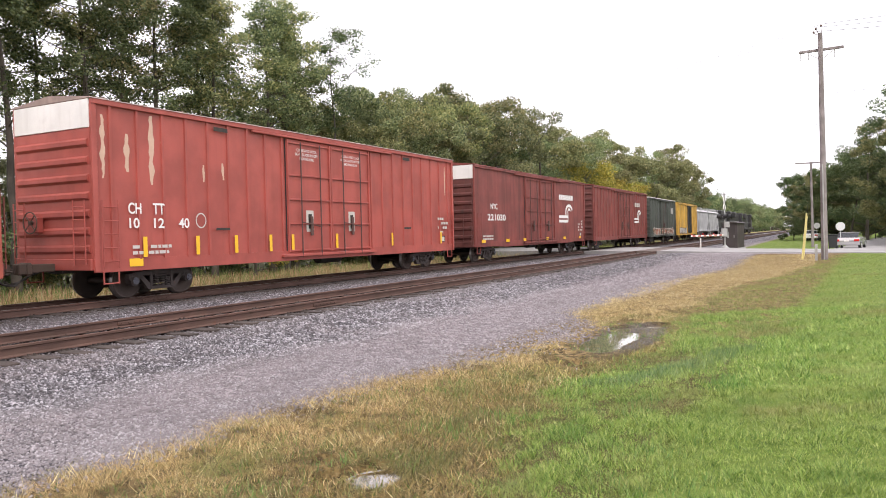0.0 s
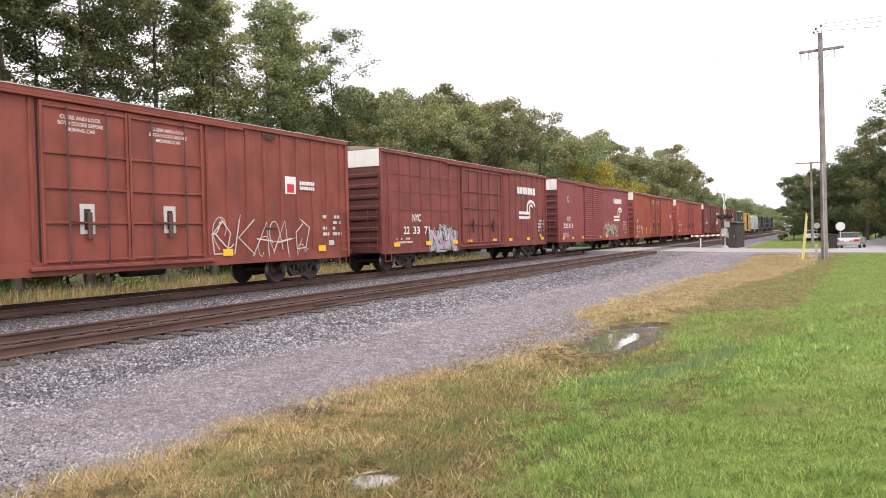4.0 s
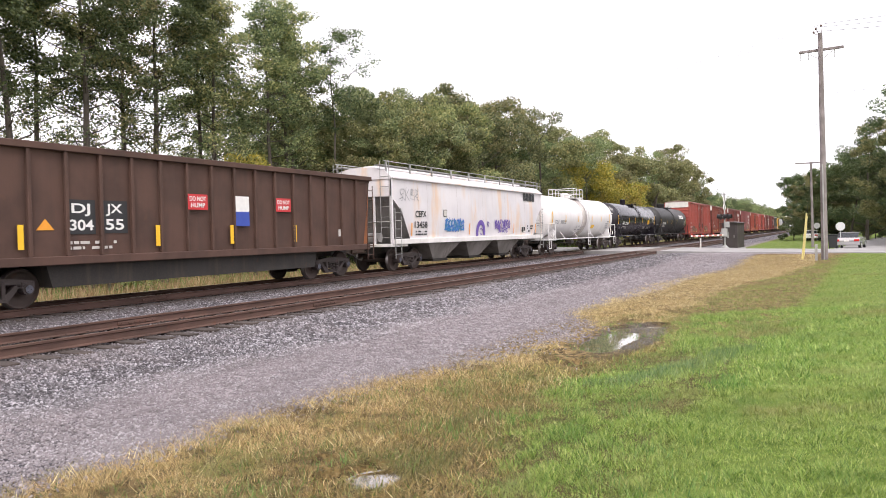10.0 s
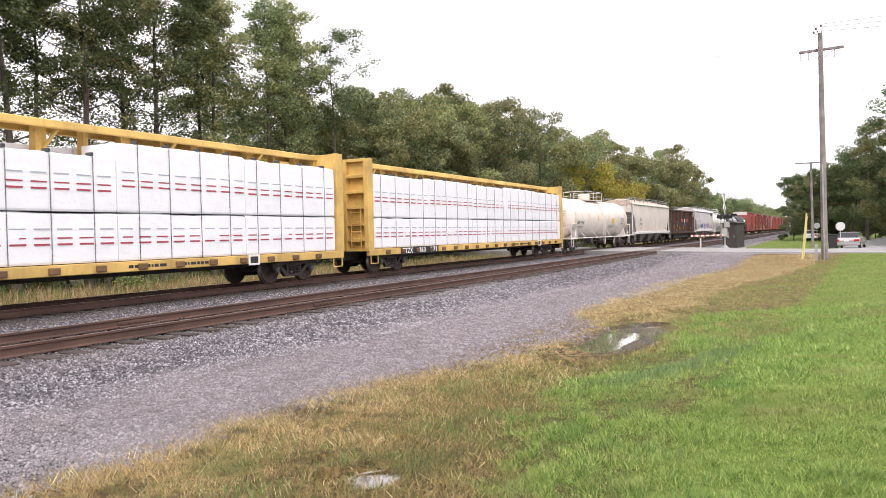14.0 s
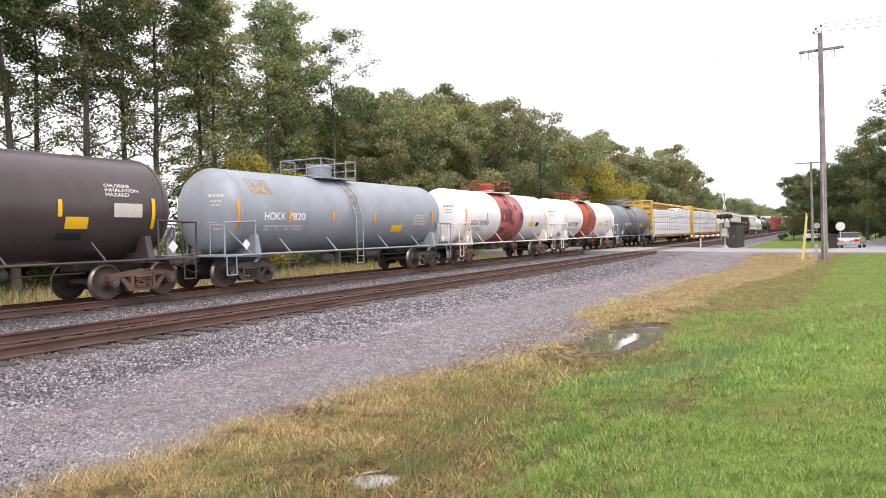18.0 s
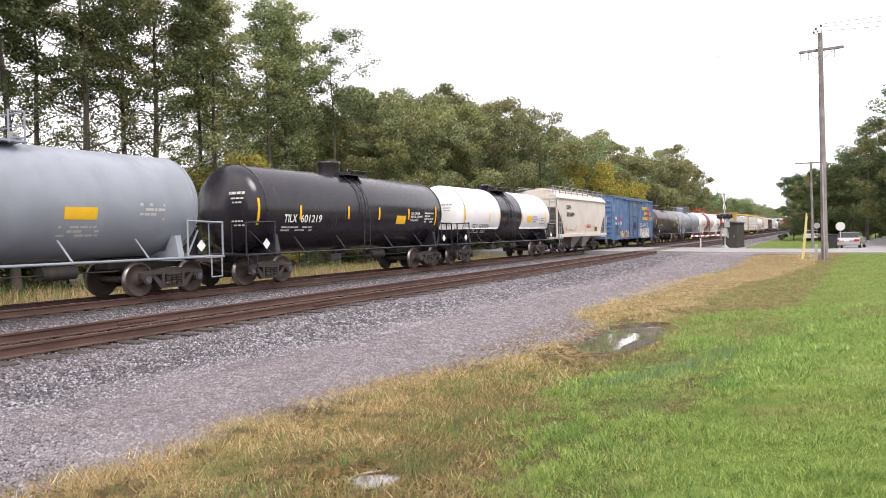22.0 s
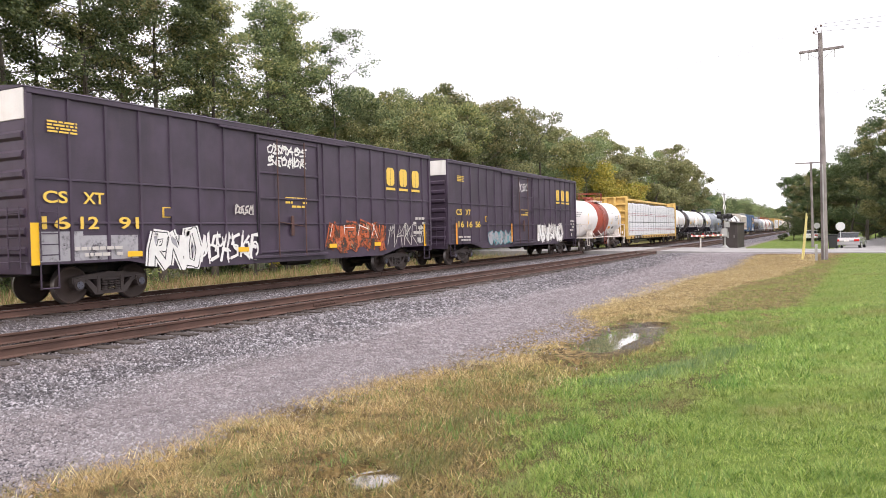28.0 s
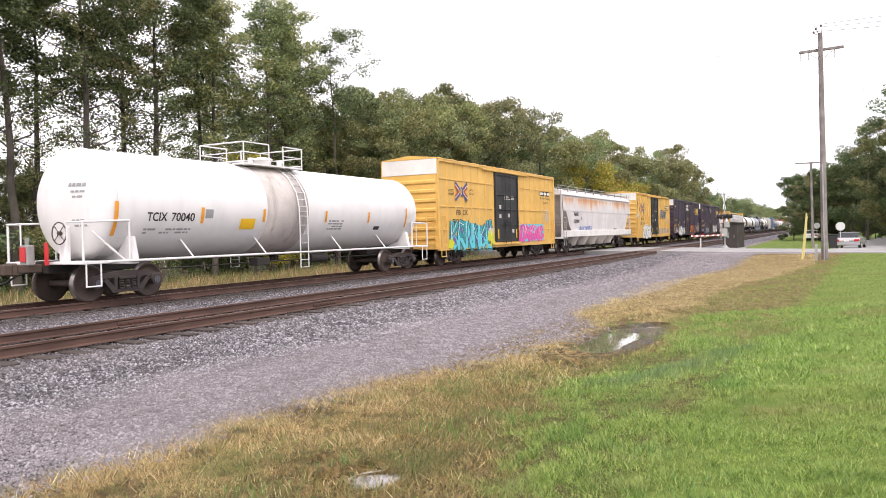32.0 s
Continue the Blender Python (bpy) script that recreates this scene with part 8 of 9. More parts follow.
c = boxcar("boxcar", "brown-red ribbed boxcar with a white rail emblem", 54.0, 72.4, NYC_BROWN, posts=spaced(-8.7, -2.0, 9) + spaced(2.5, 8.7, 8), doors=[(-1.75, 0.3, "rods"), (0.3, 2.35, "rods")], white_end=False)
arc_logo(c, 4.0, 6.6, 2.1, 3.3, WHITE)
blocks(c, 3, 4.2, 6.2, 3.6, 4.0, OFFWHITE)
c = boxcar("boxcar", "brown-red smooth-sided boxcar with a white rail emblem", 33.0, 51.8, NYC_BROWN, posts=(), doors=[(-2.45, 0.1, "rods"), (0.1, 2.7, "rods")], sill=0.8)
letters(c, "NYC", -7.3, -6.4, 2.76, 3.06, WHITE)
letters(c, "221030", -7.7, -5.3, 2.16, 2.5, WHITE)
blocks(c, 7, 3.8, 6.7, 3.6, 3.95, WHITE)
arc_logo(c, 3.75, 6.6, 2.07, 3.3, WHITE)
strips(c, (-8.4, -5.2, -2.6, 1.2, 4.6, 8.0), 1.0, 1.16, YELLOW, 0.5)
side_notes(c, 9.4, 21)

c = hicube_red("boxcar", "faded red high-cube boxcar with peeling cream streaks", 11.6, 30.7, CH_RED)
for t, y0, y1, z0, z1 in (("CH", -8.55, -8.15, 2.18, 2.47), ("TT", -7.79, -7.41, 2.18, 2.47), ("10", -8.53, -8.22, 1.82, 2.08), ("12", -7.77, -7.43, 1.82, 2.08), ("40", -6.94, -6.57, 1.82, 2.09)):
    letters(c, t, y0, y1, z0, z1, WHITE)
peeled(c, 1, [(-9.2, 3.0, 4.6, 0.16), (-8.5, 3.2, 4.2, 0.18), (-7.75, 2.9, 4.75, 0.22), (-7.4, 3.3, 4.7, 0.08), (-5.95, 3.0, 3.6, 0.1), (-5.2, 3.2, 3.7, 0.1), (8.8, 3.2, 4.6, 0.14), (-6.6, 3.6, 4.4, 0.06), (8.2, 3.6, 4.5, 0.08)], CREAM)
ribbon_g = Geo()
ribbon(c, ribbon_g, arc(-6.1, 2.03, 0.18, 0.2, 0, 6.283, 16), 0.035, 0.006)
c.add("stencil", ribbon_g, OFFWHITE)
strips(c, (-8.08, -6.3, -4.8, -3.28, -2.2, 0.24, 4.0, 8.2), 1.08, 1.6, YELLOW, 0.13)
panel(c, -8.55, -8.13, 0.85, 1.05, YELLOW, "reflector_strip", 0.04)

c = hicube_red("boxcar", "orange-brown high-cube boxcar with a small shield emblem", -9.7, 9.4, UP_RED)
letters(c, "UP", -8.56, -8.10, 2.12, 2.52, WHITE)
for t, y0, y1 in (("96", -8.55, -8.14), ("12", -7.70, -7.43), ("46", -6.88, -6.52)):
    letters(c, t, y0, y1, 1.57, 1.95, WHITE)
shield = ((7.4, 3.08), (7.4, 2.92), (7.46, 2.80), (7.58, 2.72), (7.7, 2.69), (7.82, 2.72), (7.94, 2.80), (8.0, 2.92), (8.0, 3.08))
c.add("emblem", Geo().add([c.surf(a, b, c.lift) for a, b in shield], [tuple(range(9))]), WHITE, "white field of the shield")
c.add("emblem", Geo().add([c.surf(a, b, c.lift) for a, b in ((7.4, 3.08), (8.0, 3.08), (8.04, 3.3), (7.7, 3.4), (7.36, 3.3))], [(0, 1, 2, 3, 4)]), BLUEM, "blue head of the shield")
spray(c, -8.6, -8.1, 1.38, 1.68, [OFFWHITE], OFFWHITE, 4, 3, 0.04, False)
strips(c, (-8.62, -6.35, -4.6, -2.9, -2.1, 0.4, 2.0, 5.6, 8.9), 1.08, 1.75, YELLOW, 0.13)
panel(c, -8.45, -7.95, 0.86, 1.02, YELLOW, "reflector_strip", 0.04)

c = boxcar("boxcar", "maroon smooth-sided boxcar with ribbed double doors", -31.0, -11.9, NYC_RED, sill=0.78, posts=(), doors=[(-3.6, -1.6, "ribbed"), (-1.6, 1.54, "ribbed")])
letters(c, "NYC", -7.53, -6.8, 2.19, 2.51, WHITE)
letters(c, "221313", -8.3, -6.28, 1.72, 2.04, WHITE)
blocks(c, 7, 4.75, 7.33, 3.72, 4.14, WHITE, 0.18)
arc_logo(c, 4.72, 7.5, 2.24, 3.4, WHITE)
ribbon_g = Geo()
ribbon(c, ribbon_g, arc(-7.22, 3.7, 0.19, 0.2, 0, 6.283, 14), 0.08, 0.006)
c.add("stencil", ribbon_g, OFFWHITE)
wildstyle(c, 1.9, 5.8, 0.95, 2.1, SPRAYTAN, SPRAYTAN, OFFWHITE, UNDER, 8, 5)
strips(c, (-8.6, -6.5, -4.25, 2.3, 5.5, 0.4), 0.97, 1.13, YELLOW, 0.5)
strips(c, (8.88,), 1.1, 2.0, YELLOW, 0.14)
side_notes(c, 9.5, 33)

c = boxcar("boxcar", "brown-red ribbed boxcar with twin doors and white rail emblem", -52.4, -33.2, NYC_BROWN, posts=spaced(-9.0, -2.7, 8) + spaced(2.8, 9.0, 8), doors=[(-2.4, 0.0, "rods"), (0.0, 2.45, "rods")], hribs=(), roofm=ROOF_GALV)
letters(c, "NYC", -7.16, -6.43, 2.06, 2.39, WHITE)
for t, y0, y1 in (("22", -7.91, -7.42), ("33", -7.12, -6.55), ("71", -6.14, -5.67)):
    letters(c, t, y0, y1, 1.53, 1.85, WHITE)
blocks(c, 7, 4.78, 7.6, 3.70, 4.12, WHITE, 0.18)
arc_logo(c, 4.95, 7.6, 2.24, 3.37, WHITE)
wildstyle(c, -5.6, -3.1, 0.74, 1.85, SILVER, SILVER, PINK, UNDER, 9, 3)
strips(c, (-8.5, -5.8, -3.2, -1.6, 1.4, 3.6, 6.3, 8.7), 1.03, 1.2, YELLOW, 0.5)
for z in (1.75, 2.55, 3.3, 4.0):
    for y in spaced(-8.6, -3.1, 7) + spaced(3.2, 8.6, 7):
        panel(c, y - 0.28, y + 0.28, z, z + 0.05, NYC_BROWN, "panel_rib", 0.03)
side_notes(c, 9.6, 45)

c = hicube_red("boxcar", "rust-brown high-cube boxcar with white and blue markings", -73.6, -54.6, UP_RUST)
letters(c, "UP", -8.7, -8.15, 2.2, 2.56, WHITE)
letters(c, "961475", -8.6, -6.6, 1.6, 1.95, OFFWHITE)
panel(c, 6.0, 6.55, 2.93, 3.5, WHITE, "emblem")
panel(c, 6.1, 6.45, 2.97, 3.25, REDM, "emblem", 0.007)
blocks(c, 8, 6.69, 7.48, 3.24, 3.37, WHITE, 0.15)
blocks(c, 7, 6.69, 7.48, 3.08, 3.2, WHITE, 0.15)
spray(c, 2.6, 7.2, 0.85, 2.2, [OFFWHITE], OFFWHITE, 10, 5, 0.07, False)
strips(c, (-8.7, -8.2, -6.3, -4.0, 3.3, 7.8), 1.0, 1.2, YELLOW, 0.4)
strips(c, (-8.95,), 1.05, 1.6, YELLOW, 0.2)

c = hicube_red("boxcar", "faded red high-cube boxcar with pale spray paint at its base", -95.0, -75.8, CH_RED)
for t, y0, y1, z0, z1 in (("CH", -8.67, -8.14, 2.1, 2.36), ("TT", -7.93, -7.41, 2.1, 2.36), ("10", -8.68, -8.4, 1.58, 1.82), ("12", -7.91, -7.45, 1.58, 1.82), ("06", -6.99, -6.61, 1.59, 1.84)):
    letters(c, t, y0, y1, z0, z1, WHITE)
peeled(c, 2, [(-9.0, 3.2, 4.0, 0.08), (-8.2, 3.1, 4.3, 0.07), (7.8, 3.4, 4.7, 0.12), (8.6, 3.6, 4.6, 0.12), (7.2, 3.9, 4.6, 0.08)], CREAM)
spray(c, -7.0, -5.0, 0.95, 1.85, [SPRAYTAN], UNDER, 12, 4, 0.05)
spray(c, -4.6, -3.0, 0.9, 1.6, [SPRAYTAN], UNDER, 13, 3, 0.04)
spray(c, 2.9, 6.4, 0.9, 2.0, [SPRAYTAN], UNDER, 14, 4, 0.06)
strips(c, (-5.9, -3.8, 1.0, 3.4, 5.6, -1.0), 1.05, 1.2, ORANGE, 0.5)
panel(c, -9.3, -8.8, 0.95, 1.2, ORANGE, "reflector_strip", 0.04)

# black tank cars
c = tank_car("tank_car", "dull black tank car with a plain white emblem", -113.4, -96.9, TANK_DULL, 2.55, 1.53, TANK_DULL, railing=False, ladder=(-0.3, "full"), dome=(-1.1, "tall"), platform=(-2.2, 0.95), jacket=(-0.1, 0.35),
             strips=((-7.3, 1.75, 2.6, YELLOW), (-4.0, 2.06, 2.5, YELLOW), (-1.25, 2.1, 2.5, YELLOW), (1.85, 2.15, 2.6, YELLOW), (4.6, 2.1, 2.55, YELLOW), (7.6, 1.7, 2.6, YELLOW)), placards=False)
letters(c, "PRDX", -6.22, -5.58, 2.02, 2.26, WHITE)
letters(c, "78696", -5.42, -4.57, 2.02, 2.26, WHITE)
bars(c, -6.25, -4.5, 1.72, 1.94, 2, OFFWHITE, 3)
blocks(c, 10, 3.6, 6.1, 2.86, 3.14, WHITE, 0.12)
ribbon_g = Geo()
ribbon(c, ribbon_g, [(3.6, 2.74), (4.8, 2.79), (6.1, 2.76)], 0.09, 0.006)
c.add("emblem", ribbon_g, WHITE)
bars(c, 6.4, 7.4, 2.0, 2.45, 4, OFFWHITE, 4)
c = tank_car("tank_car", "glossy black tank car with yellow strips and placard", -131.0, -115.0, TANK_BLACK, 2.53, 1.5, TANK_BLACK, railing=False, ladder=(0.9, "full"), dome=(-1.05, "slim"), platform=(-1.6, 1.2), jacket=(0.3, 0.8),
             strips=((-7.2, 1.9, 2.8, YELLOW), (-3.4, 2.13, 2.6, YELLOW), (-1.05, 2.1, 2.6, YELLOW), (1.78, 2.13, 2.6, YELLOW), (4.98, 2.1, 2.6, YELLOW), (7.3, 1.95, 2.85, YELLOW)), placards=False)
letters(c, "GATX", -5.63, -4.82, 1.97, 2.24, WHITE)
letters(c, "30686", -4.65, -3.57, 1.97, 2.24, WHITE)
bars(c, -5.6, -3.8, 1.6, 1.86, 2, OFFWHITE, 5)
panel(c, 4.02, 4.82, 2.02, 2.42, YELLOW, "hazard_panel", 0.014, nz=5)
bars(c, 2.5, 3.6, 1.5, 1.8, 3, OFFWHITE, 6)
bars(c, 4.4, 6.0, 1.55, 1.8, 2, OFFWHITE, 7)
bars(c, 6.2, 7.0, 2.2, 2.7, 4, OFFWHITE, 8)
# white tank with a stained band
c = tank_car("tank_car", "white tank car with a brown-stained band and top railings", -148.1, -132.6, TANK_WHITE, 2.55, 1.53, TANK_WHITE, band=(-0.3, 0.75), bandm=BAND_STAIN, ladder=(0.95, "full"), dome=(-0.85, "low"), platform=(-2.1, 1.1), domem=TANK_WHITE,
             strips=((-6.8, 1.9, 2.8, YELLOW), (-4.1, 2.15, 2.6, YELLOW), (-1.24, 2.16, 2.58, YELLOW), (2.1, 2.15, 2.6, YELLOW), (4.6, 2.18, 2.6, YELLOW), (7.1, 1.9, 2.8, YELLOW)))
letters(c, "UTLX", -6.2, -5.4, 2.0, 2.26, GREYM)
letters(c, "900693", -5.1, -3.9, 2.0, 2.26, GREYM)
panel(c, 2.17, 2.96, 1.66, 1.95, YELLOW, "hazard_panel", 0.014, nz=5)
bars(c, 6.0, 6.9, 1.6, 2.3, 4, GREYM, 9)
bars(c, -1.5, 0.4, 1.5, 1.9, 3, GREYM, 10, 0.5)

c = hopper("covered_hopper", "chalky white covered hopper with blue and purple spray tags", -166.7, -149.2, HOP_STAINED, 3.86, 4.33, 3.0, 1.25, 2.25, 3, WHITE_END, endm=HOPPER_GREY, roofm=HOP_STAINED, railm=GALV, foot=0.62, reach=3.0)
letters(c, "CEFX", -6.93, -5.96, 2.25, 2.53, BLACK)
letters(c, "13458", -6.99, -5.88, 1.79, 2.07, BLACK)
blocks(c, 4, 5.67, 7.5, 3.32, 3.78, BLACK, 0.06)
spray(c, -4.2, -2.2, 1.6, 2.2, [], TEALBLUE, 19, 7, 0.13, False)
spray(c, -4.2, -2.2, 1.58, 2.28, [], SPRAYBLUE, 15, 7, 0.12, False)
g = Geo()
ribbon(c, g, [(0.62, 1.86), (0.5, 2.0), (0.56, 2.1), (0.64, 2.02), (0.72, 2.1), (0.78, 2.0), (0.62, 1.8)], 0.05, 0.006)
c.add("spray_heart", g, PURPLE)
panel(c, 5.3, 5.95, 1.5, 1.85, WHITE_END, "data_plate")
panel(c, 5.35, 5.6, 1.54, 1.81, BLACK, "data_plate", 0.008)
panel(c, 5.65, 5.9, 1.6, 1.81, BLACK, "data_plate", 0.008)
bars(c, 6.2, 7.2, 1.5, 1.95, 3, BLACK, 12, 0.55)
panel(c, -4.35, -4.0, 2.3, 2.62, BLACK, "notice")
panel(c, -4.32, -4.03, 2.33, 2.59, OFFWHITE, "notice", 0.008)
bars(c, -4.27, -4.08, 2.37, 2.55, 2, GREYM, 13)
g = Geo()
ribbon(c, g, arc(-0.25, 1.55, 0.42, 0.5, -0.3, 3.5, 14), 0.26, 0.006)
ribbon(c, g, arc(-0.2, 1.6, 0.16, 0.16, 0, 5.5, 12), 0.05, 0.007)
c.add("spray_paint", g, PURPLE)
spray(c, 1.5, 3.6, 1.6, 2.25, [], PURPLE, 17, 7, 0.12, False)
spray(c, 2.0, 3.3, 1.5, 1.68, [], PURPLE, 21, 3, 0.05, False)
spray(c, -8.2, -6.6, 2.9, 3.5, [], GREYM, 18, 4, 0.05, False)
strips(c, (-7.35, -1.7, 4.0, 7.4), 1.45, 2.0, ORANGE, 0.1)
bars(c, -6.9, -5.9, 1.45, 1.7, 2, BLACK, 11)

c = gondola("gondola", "rusty brown ribbed gondola with red warning panels", -184.7, -168.3, GON_BROWN)
c.surf = lambda y, z, o: (1.44 + o, y, z)
panel(c, -4.52, -3.79, 1.68, 2.5, BLACK, "number_patch", 0.003)
panel(c, -3.6, -2.88, 1.70, 2.5, BLACK, "number_patch", 0.003)
c.add("warning_triangle", Geo().add([c.surf(a, b, 0.006) for a, b in ((-5.3, 1.78), (-4.86, 1.78), (-5.08, 2.04))], [(0, 1, 2)]), ORANGE, "orange warning triangle")
letters(c, "DJ", -4.42, -3.93, 2.11, 2.41, WHITE)
letters(c, "JX", -3.5, -3.03, 2.12, 2.42, WHITE)
letters(c, "304", -4.47, -3.85, 1.77, 2.03, WHITE)
letters(c, "55", -3.52, -2.99, 1.78, 2.05, WHITE)
for y in (-0.98, 2.65):
    panel(c, y, y + 0.72, 2.33, 2.76, REDM, "warning_panel", 0.1)
    letters(c, "DO NOT", y + 0.06, y + 0.66, 2.57, 2.70, WHITE, off=0.106)
    letters(c, "HUMP", y + 0.10, y + 0.62, 2.39, 2.52, WHITE, off=0.106)
panel(c, 0.85, 1.42, 2.3, 2.76, WHITE, "notice", 0.1)
panel(c, 0.85, 1.42, 1.87, 2.3, BLUEM, "notice", 0.1)
spray(c, 0.95, 1.32, 2.36, 2.7, [], BLACK, 19, 2, 0.06, False)
strips(c, (-5.7, -2.0, 0.7, 3.6), 1.35, 1.9, YELLOW, 0.14)
panel(c, 6.1, 6.4, 1.5, 1.75, OFFWHITE, "data_plate")
bars(c, -4.6, -3.2, 1.3, 1.55, 2, OFFWHITE, 12)

c = hopper("covered_hopper", "cream covered hopper with a rust-stained roof", -202.0, -184.8, HOP_CREAM, 3.88, 4.32, 3.05, 1.2, 2.3, 3, WHITE_END, endm=HOPPER_GREY, roofm=RUSTY_ROOF, railm=GALV)
letters(c, "TILX", -5.96, -5.24, 2.36, 2.59, BLACK)
letters(c, "517037", -5.98, -4.91, 1.92, 2.16, BLACK)
bars(c, -5.95, -5.2, 1.5, 1.75, 2, GREYM, 13)
strips(c, (-7.42, -4.5, -1.44, 1.6, 4.6), 1.45, 1.95, YELLOW, 0.12)
panel(c, 6.3, 6.6, 1.5, 1.7, BLACK, "data_plate")

c = tank_car("tank_car", "cream-white tank car with tall top railings and yellow strips", -220.2, -204.0, TANK_CREAM, 2.55, 1.55, TANK_CREAM, ladder=(0.1, "full"), dome=(-1.1, "tall"), platform=(-3.7, 1.3), jacket=(-7.0,), ends=(0.4, 0.35), slim=0.09,
             strips=((-6.92, 2.0, 2.9, YELLOW), (-3.83, 2.25, 2.7, YELLOW), (-1.18, 2.26, 2.7, YELLOW), (1.6, 2.26, 2.7, YELLOW), (4.4, 2.2, 2.65, YELLOW), (7.2, 1.9, 2.9, YELLOW)))
letters(c, "DOWX", -6.44, -5.74, 2.0, 2.25, BLACK)
letters(c, "74158", -5.60, -4.82, 2.0, 2.25, BLACK)
bars(c, -6.4, -4.9, 1.65, 1.88, 2, GREYM, 14)
panel(c, 2.94, 3.54, 2.1, 2.5, YELLOW, "hazard_panel", 0.014, nz=5)
spray(c, 2.05, 3.65, 1.65, 2.0, [], BLACK, 20, 5, 0.05, False)
bars(c, 5.8, 6.7, 2.0, 2.6, 4, GREYM, 15)

for (a, b2, seed, low, num) in ((-245.3, -222.1, 3, None, "863371"), (-270.5, -247.0, 5, (0, 1, 2), "34937")):
    c = centerbeam("centerbeam_flatcar", "yellow centerbeam flatcar loaded with white-wrapped lumber", a, b2, seed, low)
    panel(c, -9.3, -6.0, 0.70, 1.0, BLACK, "number_patch")
    letters(c, "TTZX", -9.15, -8.3, 0.74, 0.96, WHITE)
    if len(num) > 5:
        letters(c, num[:3], -7.8, -7.2, 0.74, 0.96, WHITE)
        letters(c, num[3:], -6.75, -6.15, 0.74, 0.96, WHITE)
    else:
        letters(c, num, -7.65, -6.8, 0.74, 0.96, WHITE)
    panel(c, 6.8, 7.3, 0.68, 1.0, WHITE, "data_plate")
    panel(c, 6.88, 7.22, 0.74, 0.94, BLACK, "data_plate", 0.007)
    bars(c, 2.5, 5.4, 0.78, 0.92, 1, BLACK, 16)

c = tank_car("tank_car", "slate-grey tank car with rust-orange spill stains", -283.8, -271.5, TANK_SLATE, 2.45, 1.42, TANK_SLATE, band=(-2.2, -0.7), bandm=paint("rust_stained_grey_paint", (0.17, 0.15, 0.145), 0.5, 0.6, 0.7, dirt_col=(0.12, 0.09, 0.08), rust_col=(0.36, 0.19, 0.11)), ladder=(0.6, "full"), dome=(-1.4, "tall"), platform=(-2.7, 0.8), strips=((-4.9, 1.8, 2.6, ORANGE), (4.9, 1.8, 2.6, ORANGE)))
letters(c, "BRKX 70720", -3.4, -1.3, 1.9, 2.16, WHITE)
panel(c, 2.4, 3.1, 1.8, 2.1, YELLOW, "hazard_panel", 0.014, nz=5)
c = tank_car("tank_car", "white tank car with an orange-red centre band", -299.3, -285.2, TANK_WHITE, 2.46, 1.45, TANK_WHITE, band=(-1.6, 1.7), bandm=BAND_ORANGE, ladder=(0.3, "full"), dome=(-0.6, "low"), platform=(-2.6, 1.3), domem=BAND_ORANGE, frames="brown", strips=((-5.5, 1.9, 2.7, ORANGE), (-2.4, 2.0, 2.4, ORANGE), (5.9, 1.9, 2.7, ORANGE)))
letters(c, "UCLX 30040", -4.9, -2.8, 1.88, 2.14, BLACK)
panel(c, 2.6, 3.5, 1.9, 2.15, YELLOW, "hazard_panel", 0.014, nz=5)
bars(c, -4.9, -2.6, 1.55, 1.75, 2, GREYM, 17)
bars(c, 4.3, 5.4, 1.8, 2.3, 4, GREYM, 18)
c = tank_car("tank_car", "white tank car with a faded red patched centre band", -314.4, -301.3, TANK_WHITE, 2.46, 1.45, TANK_CREAM, band=(-1.15, 2.2), bandm=BAND_PINK, ladder=(0.35, "full"), dome=(-0.9, "tall"), platform=(-2.6, 0.9), domem=BAND_RED, frames="brown", strips=((-5.42, 1.9, 2.7, ORANGE), (-2.9, 2.2, 2.55, ORANGE), (-0.7, 2.2, 2.5, ORANGE), (3.6, 2.1, 2.5, ORANGE), (5.9, 1.9, 2.7, ORANGE)))
letters(c, "UCLX", -4.80, -3.98, 1.93, 2.16, BLACK)
letters(c, "30103", -3.77, -2.70, 1.93, 2.16, BLACK)
bars(c, -4.8, -3.3, 1.6, 1.82, 2, GREYM, 19)
MAROON_PATCH = paint("maroon_touch_up_paint", (0.16, 0.036, 0.048), 0.5, 0.35, 0.15, dirt_col=(0.10, 0.035, 0.04))
for (y, z, w, h) in ((-1.05, 2.12, 1.55, 0.72), (-1.05, 1.42, 0.85, 0.36), (0.95, 2.75, 0.42, 0.34), (1.62, 2.2, 0.5, 0.42), (-0.2, 3.05, 0.55, 0.3), (0.3, 1.95, 0.6, 0.22)):
    panel(c, y, y + w, z, z + h, MAROON_PATCH, "repaint_patch", 0.01, nz=6)
panel(c, 3.2, 4.0, 1.85, 2.1, YELLOW, "hazard_panel", 0.014, nz=5)
panel(c, 4.3, 4.8, 1.85, 2.1, BLACK, "data_plate", 0.014, nz=5)
c = tank_car("tank_car", "blue-grey tank car with orange strips and a dome", -329.8, -316.1, TANK_GREY, 2.42, 1.42, TANK_GREY, ladder=(0.15, "full"), dome=(-1.15, "tall"), platform=(-2.7, 0.45), strips=((-6.0, 1.8, 2.7, ORANGE), (-3.6, 2.0, 2.4, ORANGE), (-1.2, 2.0, 2.4, ORANGE), (1.5, 2.0, 2.4, ORANGE), (6.2, 1.8, 2.6, ORANGE)))
letters(c, "HOKX", -4.82, -3.83, 2.07, 2.32, WHITE)
letters(c, "7820", -3.64, -2.79, 2.07, 2.32, WHITE)
bars(c, -4.8, -2.9, 1.7, 1.92, 2, OFFWHITE, 20)
